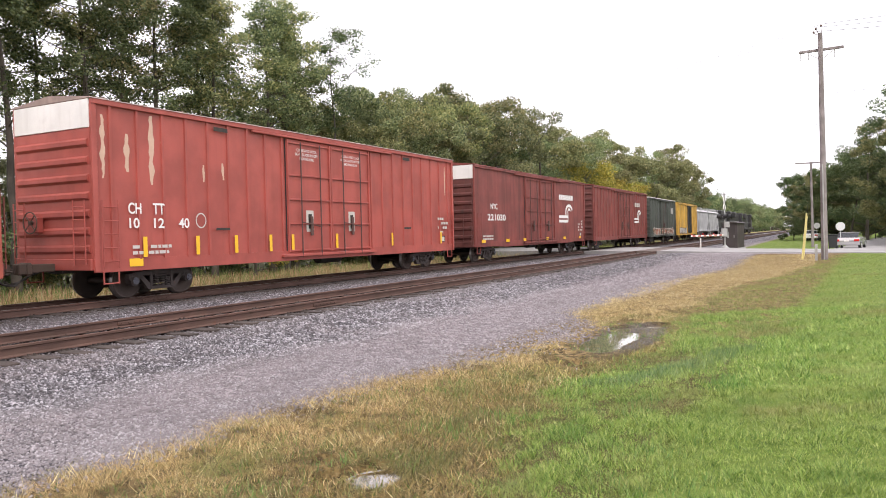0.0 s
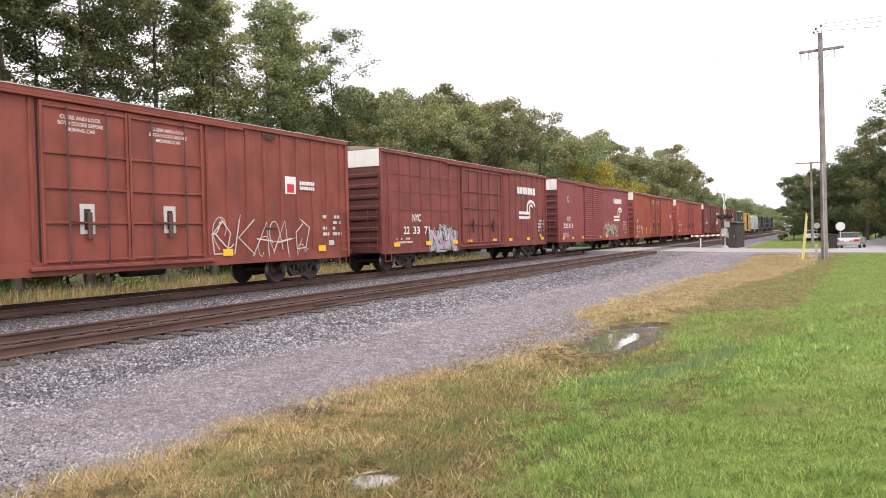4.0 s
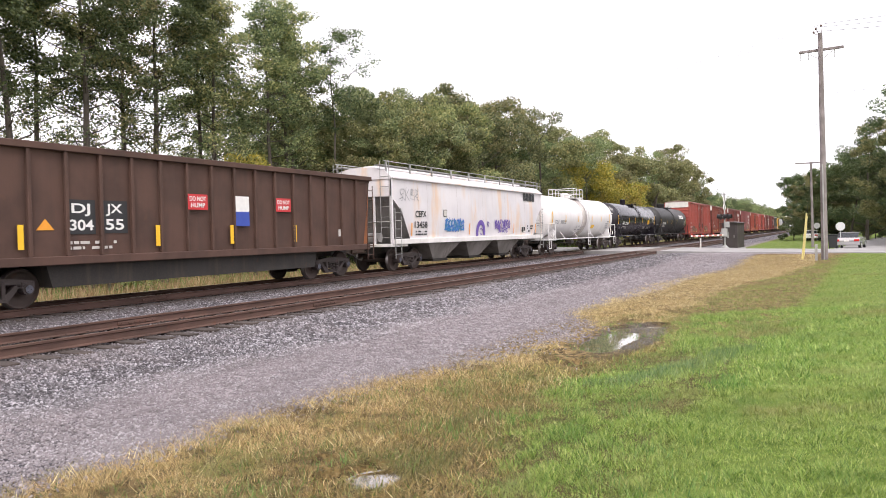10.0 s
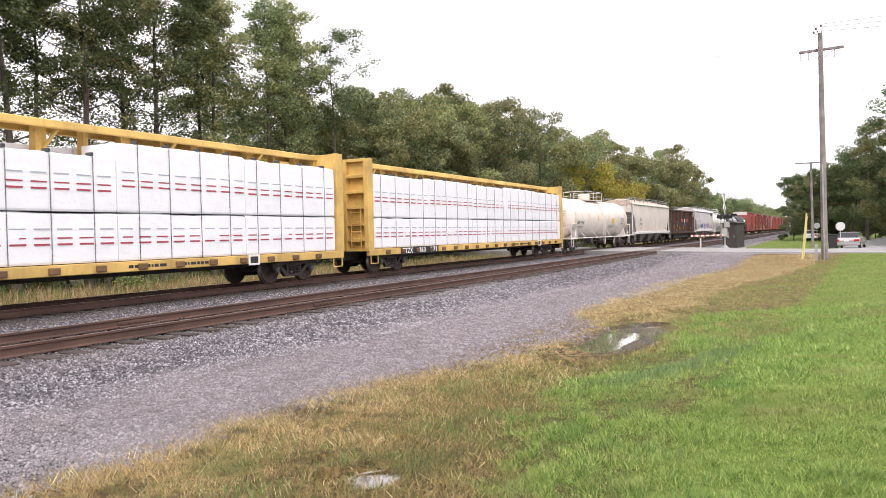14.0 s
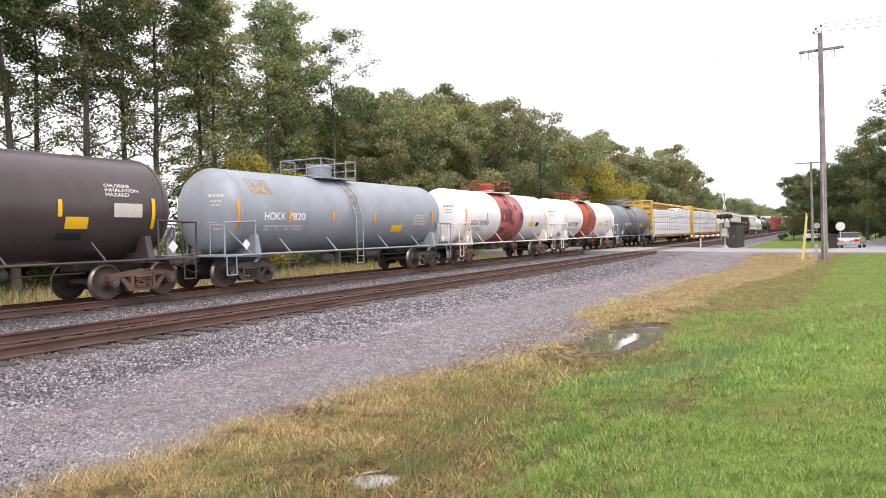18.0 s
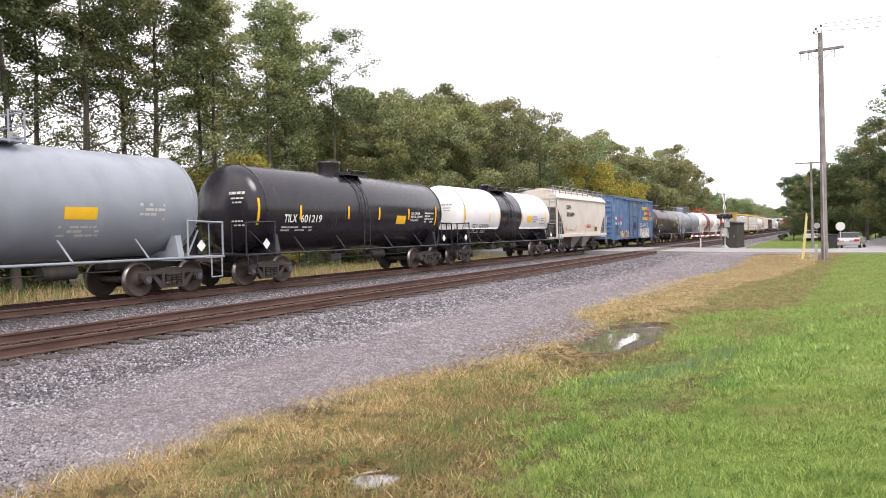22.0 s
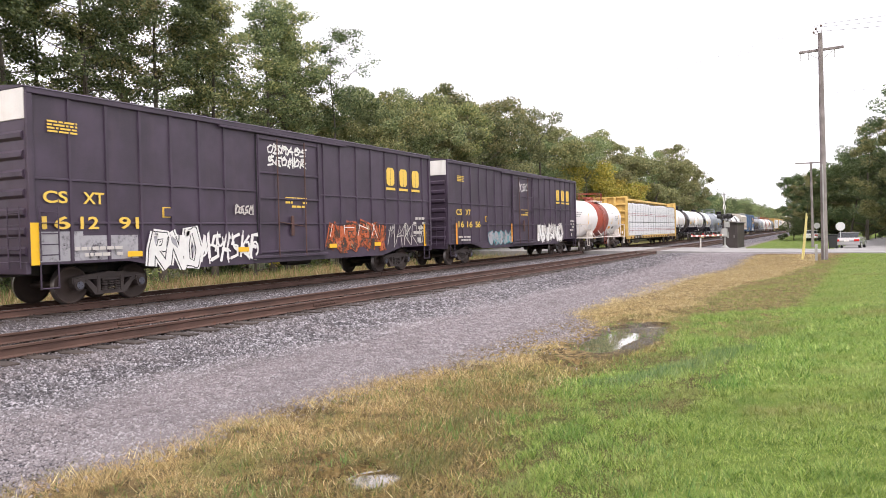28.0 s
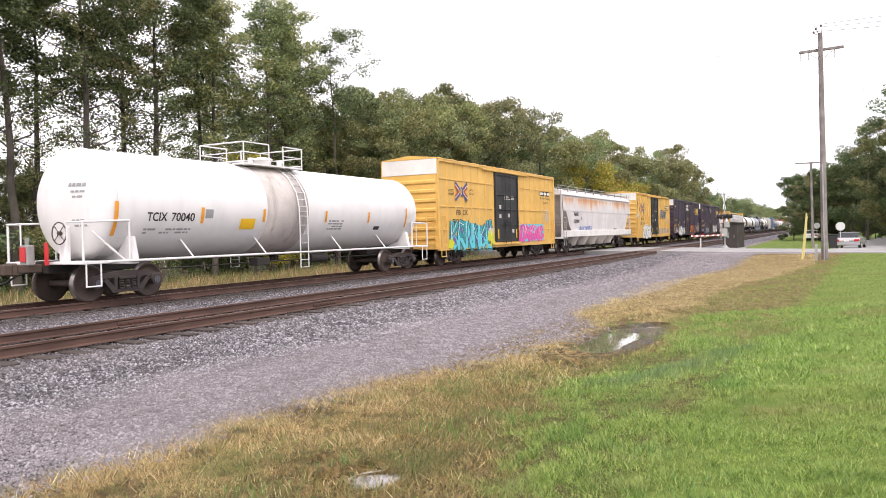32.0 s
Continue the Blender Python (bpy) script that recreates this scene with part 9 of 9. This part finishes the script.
panel(c, 2.88, 3.72, 1.62, 1.92, YELLOW, "hazard_panel", 0.014, nz=5)
panel(c, -5.3, -4.3, 2.9, 3.5, SPRAYTAN, "spill_stain", 0.005, "tan spill stain", nz=6)
panel(c, 0.0, 0.25, 2.3, 3.5, SPRAYTAN, "spill_stain", 0.005, "tan spill stain", nz=8)
bars(c, 4.6, 5.6, 1.9, 2.4, 4, OFFWHITE, 21)
c = tank_car("tank_car", "brown-black tank car with rusty trucks and yellow strips", -344.9, -331.7, TANK_BROWN, 2.42, 1.42, TANK_BROWN, railing=False, ladder=(0.05, "half"), dome=(-1.35, "tall"), platform=(-1.6, 0.4), frames="brown", jacket=(0.2, 0.7), strips=((-6.5, 1.7, 2.6, YELLOW), (-4.2, 1.96, 2.4, YELLOW), (-1.85, 2.0, 2.44, YELLOW), (1.2, 2.03, 2.47, YELLOW), (3.55, 2.1, 2.5, YELLOW), (6.2, 1.8, 2.6, YELLOW)))
letters(c, "SHPX", -5.28, -4.36, 1.81, 2.04, WHITE)
letters(c, "240204", -4.11, -2.78, 1.81, 2.04, WHITE)
bars(c, -5.3, -2.9, 1.5, 1.7, 2, OFFWHITE, 22)
panel(c, 3.7, 4.3, 1.8, 2.1, YELLOW, "hazard_panel", 0.014, nz=5)
panel(c, 5.0, 5.85, 2.1, 2.45, OFFWHITE, "data_plate", 0.014, nz=5)
for k, t in enumerate(("CHLORINE", "INHALATION", "HAZARD")):
    letters(c, t, 4.8, 4.8 + (0.75, 0.98, 0.68)[k], 2.86 - k * 0.12, 2.95 - k * 0.12, WHITE, 0.01)
panel(c, 3.55, 4.2, 1.5, 1.7, BLACK, "data_plate", 0.014, nz=3)
bars(c, 3.58, 4.17, 1.52, 1.68, 2, OFFWHITE, 27)

# blue boxcar
c = boxcar("boxcar", "faded blue boxcar covered in spray paint", -363.0, -347.3, GW_BLUE, 4.32, sill=0.72, posts=spaced(-7.2, -2.2, 6) + spaced(2.2, 7.2, 6), doors=[(-1.85, 1.74, "rods")], white_end=False)
for (n, y0, y1, z0, z1) in ((6, 3.02, 5.36, 3.36, 3.70), (4, 3.83, 5.34, 2.90, 3.22), (7, 3.03, 5.38, 2.40, 2.75)):
    blocks(c, n, y0, y1, z0, z1, GOLD, 0.28)
for (y0, y1, z0, z1) in ((5.47, 6.2, 3.3, 3.68), (5.45, 6.0, 2.9, 3.22), (5.43, 6.0, 2.4, 2.8)):
    panel(c, y0, y1, z0, z1, CRIMSON, "emblem", 0.052)
for (y0, y1, z0, z1) in ((6.35, 6.74, 2.85, 3.22), (6.33, 6.72, 2.36, 2.74), (7.22, 7.6, 2.41, 2.76)):
    panel(c, y0, y1, z0, z1, GOLD, "emblem", 0.052)
blocks(c, 2, -6.81, -6.41, 2.39, 2.64, WHITE)
for t, y0, y1 in (("65", -6.85, -6.45), ("62", -6.0, -5.62), ("08", -5.17, -4.75)):
    letters(c, t, y0, y1, 1.98, 2.22, WHITE)
spray(c, -5.4, -2.1, 0.76, 1.6, [SPRAYTAN, OFFWHITE], UNDER, 23, 5, 0.08)
wildstyle(c, 1.9, 6.1, 0.76, 1.72, SILVER, WHITE, OFFWHITE, UNDER, 24, 7)
spray(c, 1.9, 6.1, 0.8, 1.7, [], WHITE, 31, 8, 0.07, False)
spray(c, 2.0, 5.6, 1.75, 2.2, [], WHITE, 29, 6, 0.06, False)
spray(c, -6.9, -5.6, 0.9, 2.1, [], BLACK, 25, 4, 0.06, False)
spray(c, -6.2, -4.0, 2.2, 2.6, [], REDM, 26, 4, 0.05, False)
spray(c, -0.3, 1.2, 1.2, 2.2, [], BLACK, 27, 3, 0.05, False)
spray(c, -7.6, -7.0, 3.0, 3.7, [], OFFWHITE, 28, 2, 0.05, False)
strips(c, (-7.5, -5.0, -2.6, 2.5, 5.0, 7.3), 0.9, 1.3, ORANGE, 0.14)
bars(c, -0.6, 0.9, 3.75, 4.0, 3, GOLD, 23)

c = hopper("covered_hopper", "tan two-bay covered hopper with galvanised rails", -376.6, -364.9, HOP_TAN, 3.74, 4.32, 3.04, 1.2, 2.15, 2, HOP_TAN, endm=HOPPER_GREY, railm=GALV)
letters(c, "CBFX", -4.05, -2.92, 3.0, 3.29, BLACK)
letters(c, "305509", -4.01, -2.33, 2.51, 2.8, BLACK)
strips(c, (-4.32, -2.15, 0.12, 2.4, 4.5), 1.44, 1.9, ORANGE, 0.12)
bars(c, -4.0, -2.4, 1.5, 1.7, 2, GREYM, 24)
panel(c, 2.7, 3.3, 1.5, 1.8, BLACK, "data_plate")
bars(c, 0.6, 1.7, 1.7, 2.0, 3, REDM, 25)


def chlorine(name, label, rear, front, mark, num, gap, yl, tall, seed, stain=None):
    c = tank_car(name, label, rear, front, TANK_BLACK, 2.53, 1.5, TANK_BLACK, white=(1.72, gap), whitem=TANK_WHITE, railing=False, ladder=(0.4, "full"), dome=(-1.2, tall), platform=(-1.9, 1.0), jacket=(), band=(gap[0] + 0.5, gap[1] - 0.6) if stain else None, bandm=stain,
                 strips=((-5.6, 2.0, 2.85, YELLOW), (-2.6, 2.1, 2.55, YELLOW), (gap[0] - 0.1, 2.1, 2.55, YELLOW), (gap[1] + 0.12, 2.1, 2.55, YELLOW), (5.9, 1.9, 2.8, YELLOW)))
    c.lift = 0.014
    letters(c, mark, yl, yl + 0.72, 1.76, 1.97, BLACK, 0.012, 0.2, 0.014)
    letters(c, num, yl + 0.86, yl + 2.1, 1.76, 1.97, BLACK, 0.012, 0.2, 0.014)
    panel(c, 2.8, 3.5, 2.08, 2.46, YELLOW, "hazard_panel", 0.014, nz=3)
    for k, t in enumerate(("CHLORINE", "INHALATION", "HAZARD")):
        letters(c, t, 3.62, 3.62 + (0.75, 0.98, 0.68)[k], 2.36 - k * 0.14, 2.46 - k * 0.14, BLACK, 0.006, off=0.014)
    g = Geo()
    bars(c, 4.85, 5.75, 1.95, 2.4, 4, GREYM, seed)
    bars(c, yl, yl + 1.9, 1.45, 1.62, 2, OFFWHITE, seed + 1)
    return c


chlorine("tank_car", "white-topped black tank car for chlorine with a black band", -391.4, -378.1, "TILX", "600856", (-1.2, 1.9), -4.6, "low", 30)
c = tank_car("tank_car", "glossy black tank car for chlorine with yellow strips", -405.7, -392.8, TANK_BLACK, 2.53, 1.5, TANK_BLACK, railing=False, ladder=(0.15, "full"), dome=(-1.1, "tall"), platform=(-1.6, 0.8), strips=((-5.7, 1.9, 2.75, YELLOW), (-3.65, 2.1, 2.57, YELLOW), (-0.87, 2.13, 2.6, YELLOW), (1.22, 2.13, 2.6, YELLOW), (3.5, 2.13, 2.6, YELLOW), (5.9, 1.9, 2.75, YELLOW)))
letters(c, "TILX", -4.45, -3.79, 1.99, 2.26, WHITE)
letters(c, "601219", -3.60, -2.45, 1.99, 2.26, WHITE)
bars(c, -4.5, -2.8, 1.65, 1.88, 2, OFFWHITE, 33)
panel(c, 2.54, 3.28, 1.95, 2.3, YELLOW, "hazard_panel", 0.014, nz=5)
for k, t in enumerate(("CHLORINE", "INHALATION", "HAZARD")):
    letters(c, t, 3.7, 3.7 + (0.75, 0.98, 0.68)[k], 2.36 - k * 0.14, 2.46 - k * 0.14, WHITE, 0.006)
bars(c, 4.9, 5.7, 2.0, 2.5, 4, OFFWHITE, 34)
c = tank_car("tank_car", "blue-grey tank car with railings round its valves", -419.2, -407.5, TANK_GREY, 2.52, 1.47, TANK_GREY, ladder=(-0.35, "full"), dome=(-0.25, "low"), platform=(-1.75, 0.9), domem=GALV, strips=())
letters(c, "HOKX", -3.53, -2.60, 1.98, 2.23, WHITE)
letters(c, "112056", -2.42, -1.33, 1.98, 2.23, WHITE)
bars(c, -3.5, -1.3, 1.62, 1.85, 2, OFFWHITE, 35)
panel(c, 1.89, 2.76, 2.03, 2.33, YELLOW, "hazard_panel", 0.014, nz=5)
bars(c, 4.0, 4.8, 2.0, 2.5, 4, OFFWHITE, 36)
bars(c, 1.8, 2.9, 1.55, 1.9, 3, OFFWHITE, 37, 0.6)
chlorine("tank_car", "white-topped black tank car for chlorine with a black band", -434.0, -420.3, "TILX", "600806", (-1.05, 2.1), -4.5, "low", 38)
chlorine("tank_car", "white-topped black tank car with a brown-stained band and dome", -448.5, -435.2, "OLNX", "6095", (-1.3, 2.1), -4.72, "tall", 40, paint("brown_stained_black_paint", (0.05, 0.036, 0.032), 0.5, 0.6, 0.5, dirt_col=(0.10, 0.07, 0.06), rust_col=(0.13, 0.075, 0.05)))

c = centerbeam("centerbeam_flatcar", "yellow centerbeam flatcar loaded with white-wrapped lumber", -473.1, -449.8, 9)
panel(c, -9.1, -5.9, 0.72, 1.02, BLACK, "number_patch")
letters(c, "TTZX", -8.97, -8.26, 0.77, 0.98, WHITE)
letters(c, "864", -7.78, -7.3, 0.77, 0.98, WHITE)
letters(c, "671", -6.58, -6.01, 0.77, 0.98, WHITE)
panel(c, 6.9, 7.4, 0.68, 1.0, WHITE, "data_plate")
panel(c, 6.98, 7.32, 0.74, 0.94, BLACK, "data_plate", 0.007)

c = tank_car("tank_car", "white tank car with a brick-red centre band and placards", -485.3, -475.0, TANK_WHITE, 2.5, 1.48, TANK_CREAM, band=(-2.0, 1.15), bandm=BAND_RED, ladder=(-0.4, "full"), dome=(-0.8, "low"), platform=(-2.0, 0.6), domem=BAND_RED, strips=((2.2, 2.0, 2.5, YELLOW), (4.4, 1.9, 2.8, YELLOW), (-4.4, 1.9, 2.8, YELLOW)))
panel(c, 2.4, 2.9, 2.9, 2.98, GREYM, "painted_out_patch", nz=2)
panel(c, 1.5, 2.1, 1.62, 1.82, ORANGE, "hazard_panel", 0.014, nz=5)
panel(c, 2.6, 3.1, 1.62, 1.82, BLACK, "data_plate", 0.014, nz=5)
bars(c, 3.2, 4.2, 2.3, 2.7, 3, GREYM, 43)


def plum_box(label, rear, front, marks, height=4.95):
    c = boxcar("boxcar", label, rear, front, PLUM, height, sill=1.0, belly=0.72, posts=spaced(-8.2, -3.25, 6) + spaced(1.5, 8.55, 8), doors=[(-1.9, 1.2, "rods")], hribs=(2.95, 1.95), white_end=True, ladder_h=2.3)
    letters(c, "CS", -8.9, -8.3, 2.4, 2.68, GOLD)
    letters(c, "XT", -7.9, -7.33, 2.4, 2.68, GOLD)
    for t, y0, y1 in marks:
        letters(c, t, y0, y1, 1.8, 2.1, GOLD)
    blocks(c, 3, 5.6, 8.2, 3.5, 4.22, GOLD, 0.7, True)
    bars(c, -0.6, 0.5, 2.45, 2.85, 3, GOLD, int(abs(rear)))
    bars(c, -8.75, -8.0, 4.0, 4.3, 4, GOLD, int(abs(rear)) + 3, 0.95)
    panel(c, -5.55, -5.2, 2.1, 2.38, GOLD, "notice")
    panel(c, -5.52, -5.23, 2.13, 2.35, PLUM, "notice", 0.05)
    side_notes(c, (front - rear) / 2, int(abs(front)))
    return c


c = plum_box("dark plum ribbed boxcar with white spray tags", -507.5, -487.9, (("16", -8.7, -8.1), ("16", -7.75, -7.15), ("56", -6.8, -6.2)))
wildstyle(c, 2.1, 6.8, 0.9, 2.0, OFFWHITE, WHITE, SILVER, BLACK, 50, 5)
spray(c, -5.2, -1.95, 0.85, 1.65, [SILVER], TEAL, 51, 5, 0.05)
spray(c, -0.9, 0.6, 3.8, 4.4, [], WHITE, 52, 3, 0.08, False)
strips(c, (-8.95, -2.1), 1.0, 2.0, ORANGE, 0.16)
c = plum_box("dark plum ribbed boxcar with orange and white spray paint", -527.6, -509.1, (("16", -8.95, -8.25), ("12", -7.99, -7.5), ("91", -6.93, -6.34)))
spray(c, -1.45, 0.55, 4.15, 4.5, [], WHITE, 53, 6, 0.1, False)
spray(c, -1.4, 0.5, 3.75, 4.15, [], WHITE, 59, 6, 0.11, False)
wildstyle(c, -6.0, -4.3, 0.74, 1.8, WHITE, WHITE, SILVER, BLACK, 54, 3)
spray(c, -4.3, -1.95, 0.8, 1.75, [], WHITE, 55, 6, 0.16, False)
spray(c, -2.9, -2.1, 2.2, 2.55, [], OFFWHITE, 58, 4, 0.07, False)
wildstyle(c, 1.7, 5.3, 0.95, 2.05, SPRAYORANGE, SPRAYORANGE, SPRAYTAN, UNDER, 56, 4)
spray(c, 5.6, 8.6, 1.0, 2.0, [], OFFWHITE, 57, 5, 0.07, False)
panel(c, -9.0, -7.9, 1.02, 1.75, SILVER, "painted_patch", 0.003)
panel(c, -8.0, -6.35, 1.02, 1.65, SILVER, "painted_patch", 0.0035)
strips(c, (-9.14, 8.6), 1.0, 1.95, YELLOW, 0.2)
strips(c, (-6.5, -2.6, 1.9, 4.8), 1.1, 1.24, YELLOW, 0.45)


FADED_BLUE = plain("faded_blue_emblem_paint", (0.07, 0.07, 0.20), 0.6)
FADED_RED = plain("faded_red_emblem_paint", (0.40, 0.085, 0.045), 0.6)
PALE_EDGE = plain("pale_emblem_edging", (0.74, 0.68, 0.58), 0.6)
LIME = plain("lime_spray", (0.62, 0.60, 0.03), 0.55)


def x_logo(c, y0, y1, z0, z1):
    """Two facing chevrons, blue outside and red inside, edged in a pale tone."""
    w, h = y1 - y0, z1 - z0
    cy, cz = (y0 + y1) / 2, (z0 + z1) / 2
    k = c.lift + 0.004
    blue, red, edge = Geo(), Geo(), Geo()
    for s in (-1, 1):
        out = cy + s * w / 2
        for v in (-1, 1):
            tip = cz + v * h / 2
            ribbon(c, blue, [(out, tip - v * h * 0.06), (cy + s * w * 0.10, cz + v * h * 0.06)], h * 0.17, k)
            ribbon(c, red, [(out, tip - v * h * 0.25), (cy + s * w * 0.20, cz + v * h * 0.02)], h * 0.15, k + 0.001)
            ribbon(c, edge, [(out, tip - v * h * 0.16), (cy + s * w * 0.14, cz + v * h * 0.035)], h * 0.035, k + 0.002)
    ribbon(c, blue, arc(cy - w * 0.06, cz, w * 0.15, h * 0.24, -1.3, 1.3, 8), h * 0.10, k + 0.0005)
    ribbon(c, edge, arc(cy - w * 0.10, cz, w * 0.12, h * 0.20, -1.3, 1.3, 8), h * 0.035, k + 0.0025)
    c.add("emblem", blue, FADED_BLUE, "faded blue chevrons of the emblem")
    c.add("emblem", red, FADED_RED, "faded red chevrons of the emblem")
    c.add("emblem", edge, PALE_EDGE, "pale edging of the emblem")


def yellow_box(label, rear, front, nums):
    c = boxcar("boxcar", label, rear, front, FB_YELLOW, 4.95, sill=0.74, posts=spaced(-7.0, -1.8, 7) + spaced(1.95, 7.1, 7), hribs=(4.05, 2.78, 1.68), doors=[(-1.55, 1.65, "plug")], doorm=FB_BLACK, roofm=FB_YELLOW)
    x_logo(c, -6.22, -4.92, 3.04, 4.0)
    for k, t in enumerate(("next", "load")):
        letters(c, t, -6.91, -6.41, 3.5 - k * 0.16, 3.62 - k * 0.16, BLACK, 0.01, 0.2)
    for k, t in enumerate(("any", "road")):
        letters(c, t, -4.67, -4.21, 3.56 - k * 0.16, 3.68 - k * 0.16, BLACK, 0.01, 0.2)
    letters(c, "FB", -6.16, -5.70, 2.40, 2.64, BLACK, 0.01, 0.15)
    letters(c, "OX", -5.47, -4.91, 2.40, 2.64, BLACK, 0.01, 0.15)
    for t, y0, y1 in nums:
        letters(c, t, y0, y1, 1.98, 2.2, BLACK, 0.01, 0.15)
    panel(c, 5.25, 7.2, 3.72, 4.0, BLACK, "emblem")
    blocks(c, 3, 5.4, 7.05, 3.78, 3.94, WHITE, 0.2)
    letters(c, "Railcar Pooling", 5.4, 7.1, 3.48, 3.63, BLACK, 0.006)
    letters(c, "Experts", 5.8, 6.7, 3.22, 3.38, BLACK, 0.006)
    bars(c, 5.7, 6.9, 2.1, 2.9, 6, OFFWHITE, 60, 0.7)
    panel(c, -7.0, -6.2, 0.82, 1.0, YELLOW, "reflector_strip")
    for (y, z) in ((-0.9, 2.9), (-0.9, 2.4), (0.3, 2.45), (0.9, 1.6)):
        panel(c, y - 0.14, y + 0.14, z - 0.1, z + 0.1, OFFWHITE, "notice", 0.06)
    bars(c, -0.3, 1.1, 3.3, 3.55, 3, OFFWHITE, 61)
    strips(c, (-1.2, 1.35), 1.2, 1.7, YELLOW, 0.14)
    return c


c = yellow_box("golden yellow boxcar with a black door and white spray paint", -546.3, -530.4, (("5", -6.64, -6.45), ("02", -6.21, -5.68), ("70", -5.45, -4.92), ("6", -4.64, -4.45)))
wildstyle(c, -5.2, -1.7, 0.68, 1.95, WHITE, WHITE, SILVER, BLACK, 62, 4)
spray(c, 2.9, 5.7, 2.6, 3.6, [SILVER], UNDER, 63, 5, 0.07)
panel(c, 1.8, 7.7, 0.98, 1.6, SILVER, "painted_patch", 0.003)
spray(c, -7.7, -7.1, 3.4, 4.6, [], BLACK, 64, 2, 0.05, False)
spray(c, -7.7, -7.15, 2.5, 3.1, [WHITE], BLACK, 65, 1, 0.05)
c = hopper("covered_hopper", "white covered hopper with heavy orange rust under the roof", -567.6, -548.7, HOP_WHITE, 4.0, 4.42, 3.9, 1.9, 2.2, 5, WHITE_END, endm=HOP_WHITE, railm=GALV, style="slant", roofm=HOP_WHITE, cones=True, under=HOP_CREAM)
letters(c, "NAHX", -6.95, -5.95, 2.58, 2.83, BLACK, 0.035)
letters(c, "553342", -6.95, -5.75, 2.1, 2.33, BLACK)
spray(c, -5.8, -2.6, 1.42, 1.9, [], SPRAYBLUE, 66, 7, 0.07, False)
panel(c, -9.3, 9.3, 2.9, 3.96, RUST_STREAK, "rust_stain", 0.004, "orange rust washed down from the roof", nz=10)
panel(c, -5.4, -5.1, 2.28, 2.53, GREYM, "stencil")
bars(c, 3.6, 4.6, 1.5, 1.7, 2, BLACK, 67)
c = yellow_box("golden yellow boxcar with teal and pink spray paint", -585.2, -569.3, (("50", -6.6, -5.9),))
for y, z, q in ((-6.75, 1.02, 0.36), (-2.2, 1.35, 0.45), (-2.0, 1.0, 0.34)):
    c.add("spray_paint", Geo().add([c.surf(y + a * q, max(0.78, z + b * q), c.lift + 0.003) for a, b in ((-0.9, -0.5), (0.4, -0.6), (1.0, 0.1), (0.3, 0.8), (-0.6, 0.5))], [(0, 1, 2, 3, 4)]), LIME, "lime yellow spray behind the piece")
wildstyle(c, -6.75, -1.95, 0.66, 2.12, TEAL, AQUA, PURPLE, BLACK, 68, 6)
wildstyle(c, 1.95, 5.8, 0.98, 1.95, PINK, PINK, AQUA, PURPLE, 69, 5, AQUA)
spray(c, -2.1, -1.7, 0.78, 1.0, [], BLACK, 70, 4, 0.03, False)
panel(c, -2.5, -1.75, 1.5, 1.75, OFFWHITE, "notice", c.lift + 0.003)

c = tank_car("tank_car", "white tank car with a stained centre band, last of the train", -603.2, -587.2, TANK_WHITE, 2.52, 1.52, TANK_WHITE, band=(-1.35, 0.7), bandm=BAND_STAIN, ladder=(0.3, "full"), dome=(-0.9, "low"), platform=(-3.2, 0.65), domem=TANK_WHITE, wheel_x=0.5,
             strips=((-6.9, 1.6, 2.5, ORANGE), (-4.06, 1.95, 2.4, ORANGE), (-1.5, 2.0, 2.4, ORANGE), (1.7, 2.0, 2.4, ORANGE), (4.4, 2.0, 2.4, ORANGE), (7.2, 1.8, 2.6, ORANGE)), placards=False)
letters(c, "TCIX", -5.95, -5.29, 2.0, 2.24, BLACK)
letters(c, "70040", -5.15, -4.34, 2.0, 2.24, BLACK)
bars(c, -6.0, -4.4, 1.62, 1.82, 2, GREYM, 71)
panel(c, -2.51, -1.88, 1.76, 2.1, YELLOW, "hazard_panel", 0.014, nz=5)
panel(c, -3.95, -3.65, 2.1, 2.35, GREYM, "stencil", nz=2)
bars(c, 1.9, 2.8, 1.7, 2.1, 4, GREYM, 72)
panel(c, 4.9, 5.3, 1.7, 1.85, BLACK, "data_plate", nz=2)
eot = c.add("end_of_train_device", Geo().box(-0.16, 0.16, -8.95, -8.75, 0.95, 1.45, 0.03).cyl((0, -8.85, 1.45), (0, -8.85, 1.62), 0.05, 8), GALV)
c.add("red_marker", Geo().box(-0.1, 0.1, -8.98, -8.95, 1.05, 1.4), REDM, "red end-of-train marker", parent=eot)
c.add("red_flag", Geo().box(0.30, 0.42, -8.62, -8.58, 0.95, 1.5), REDM, "red flag at the rear")


# ---- movement ----
def motions():
    for car in TRAIN:
        walk(car.th, [(0.0, pose(FAR_TRACK, car.u, 0)), (32.0, pose(FAR_TRACK, car.u + SPEED * 32.0, 0))])
        # wheels turn while the car passes the camera
        t0 = max(0.0, (-2.0 - car.u) / SPEED)
        t1 = min(32.0, (62.0 - car.u) / SPEED)
        k0, k1 = math.ceil(t0 * FPS), math.floor(t1 * FPS)
        if k1 - k0 < 3:
            continue
        per = math.degrees(SPEED / FPS / R_WHEEL)
        for w, y in car.wheels:
            rows = [(0.0, pose(0, y, R_WHEEL))] if k0 > 0 else []
            rows += [(k / FPS, pose(0, y, R_WHEEL, -per * (k - k0), 0, 0)) for k in range(k0, k1 + 1)]
            if k1 < 32 * FPS:
                rows.append((32.0, pose(0, y, R_WHEEL, -per * (k1 - k0), 0, 0)))
            walk(w, rows)


motions()
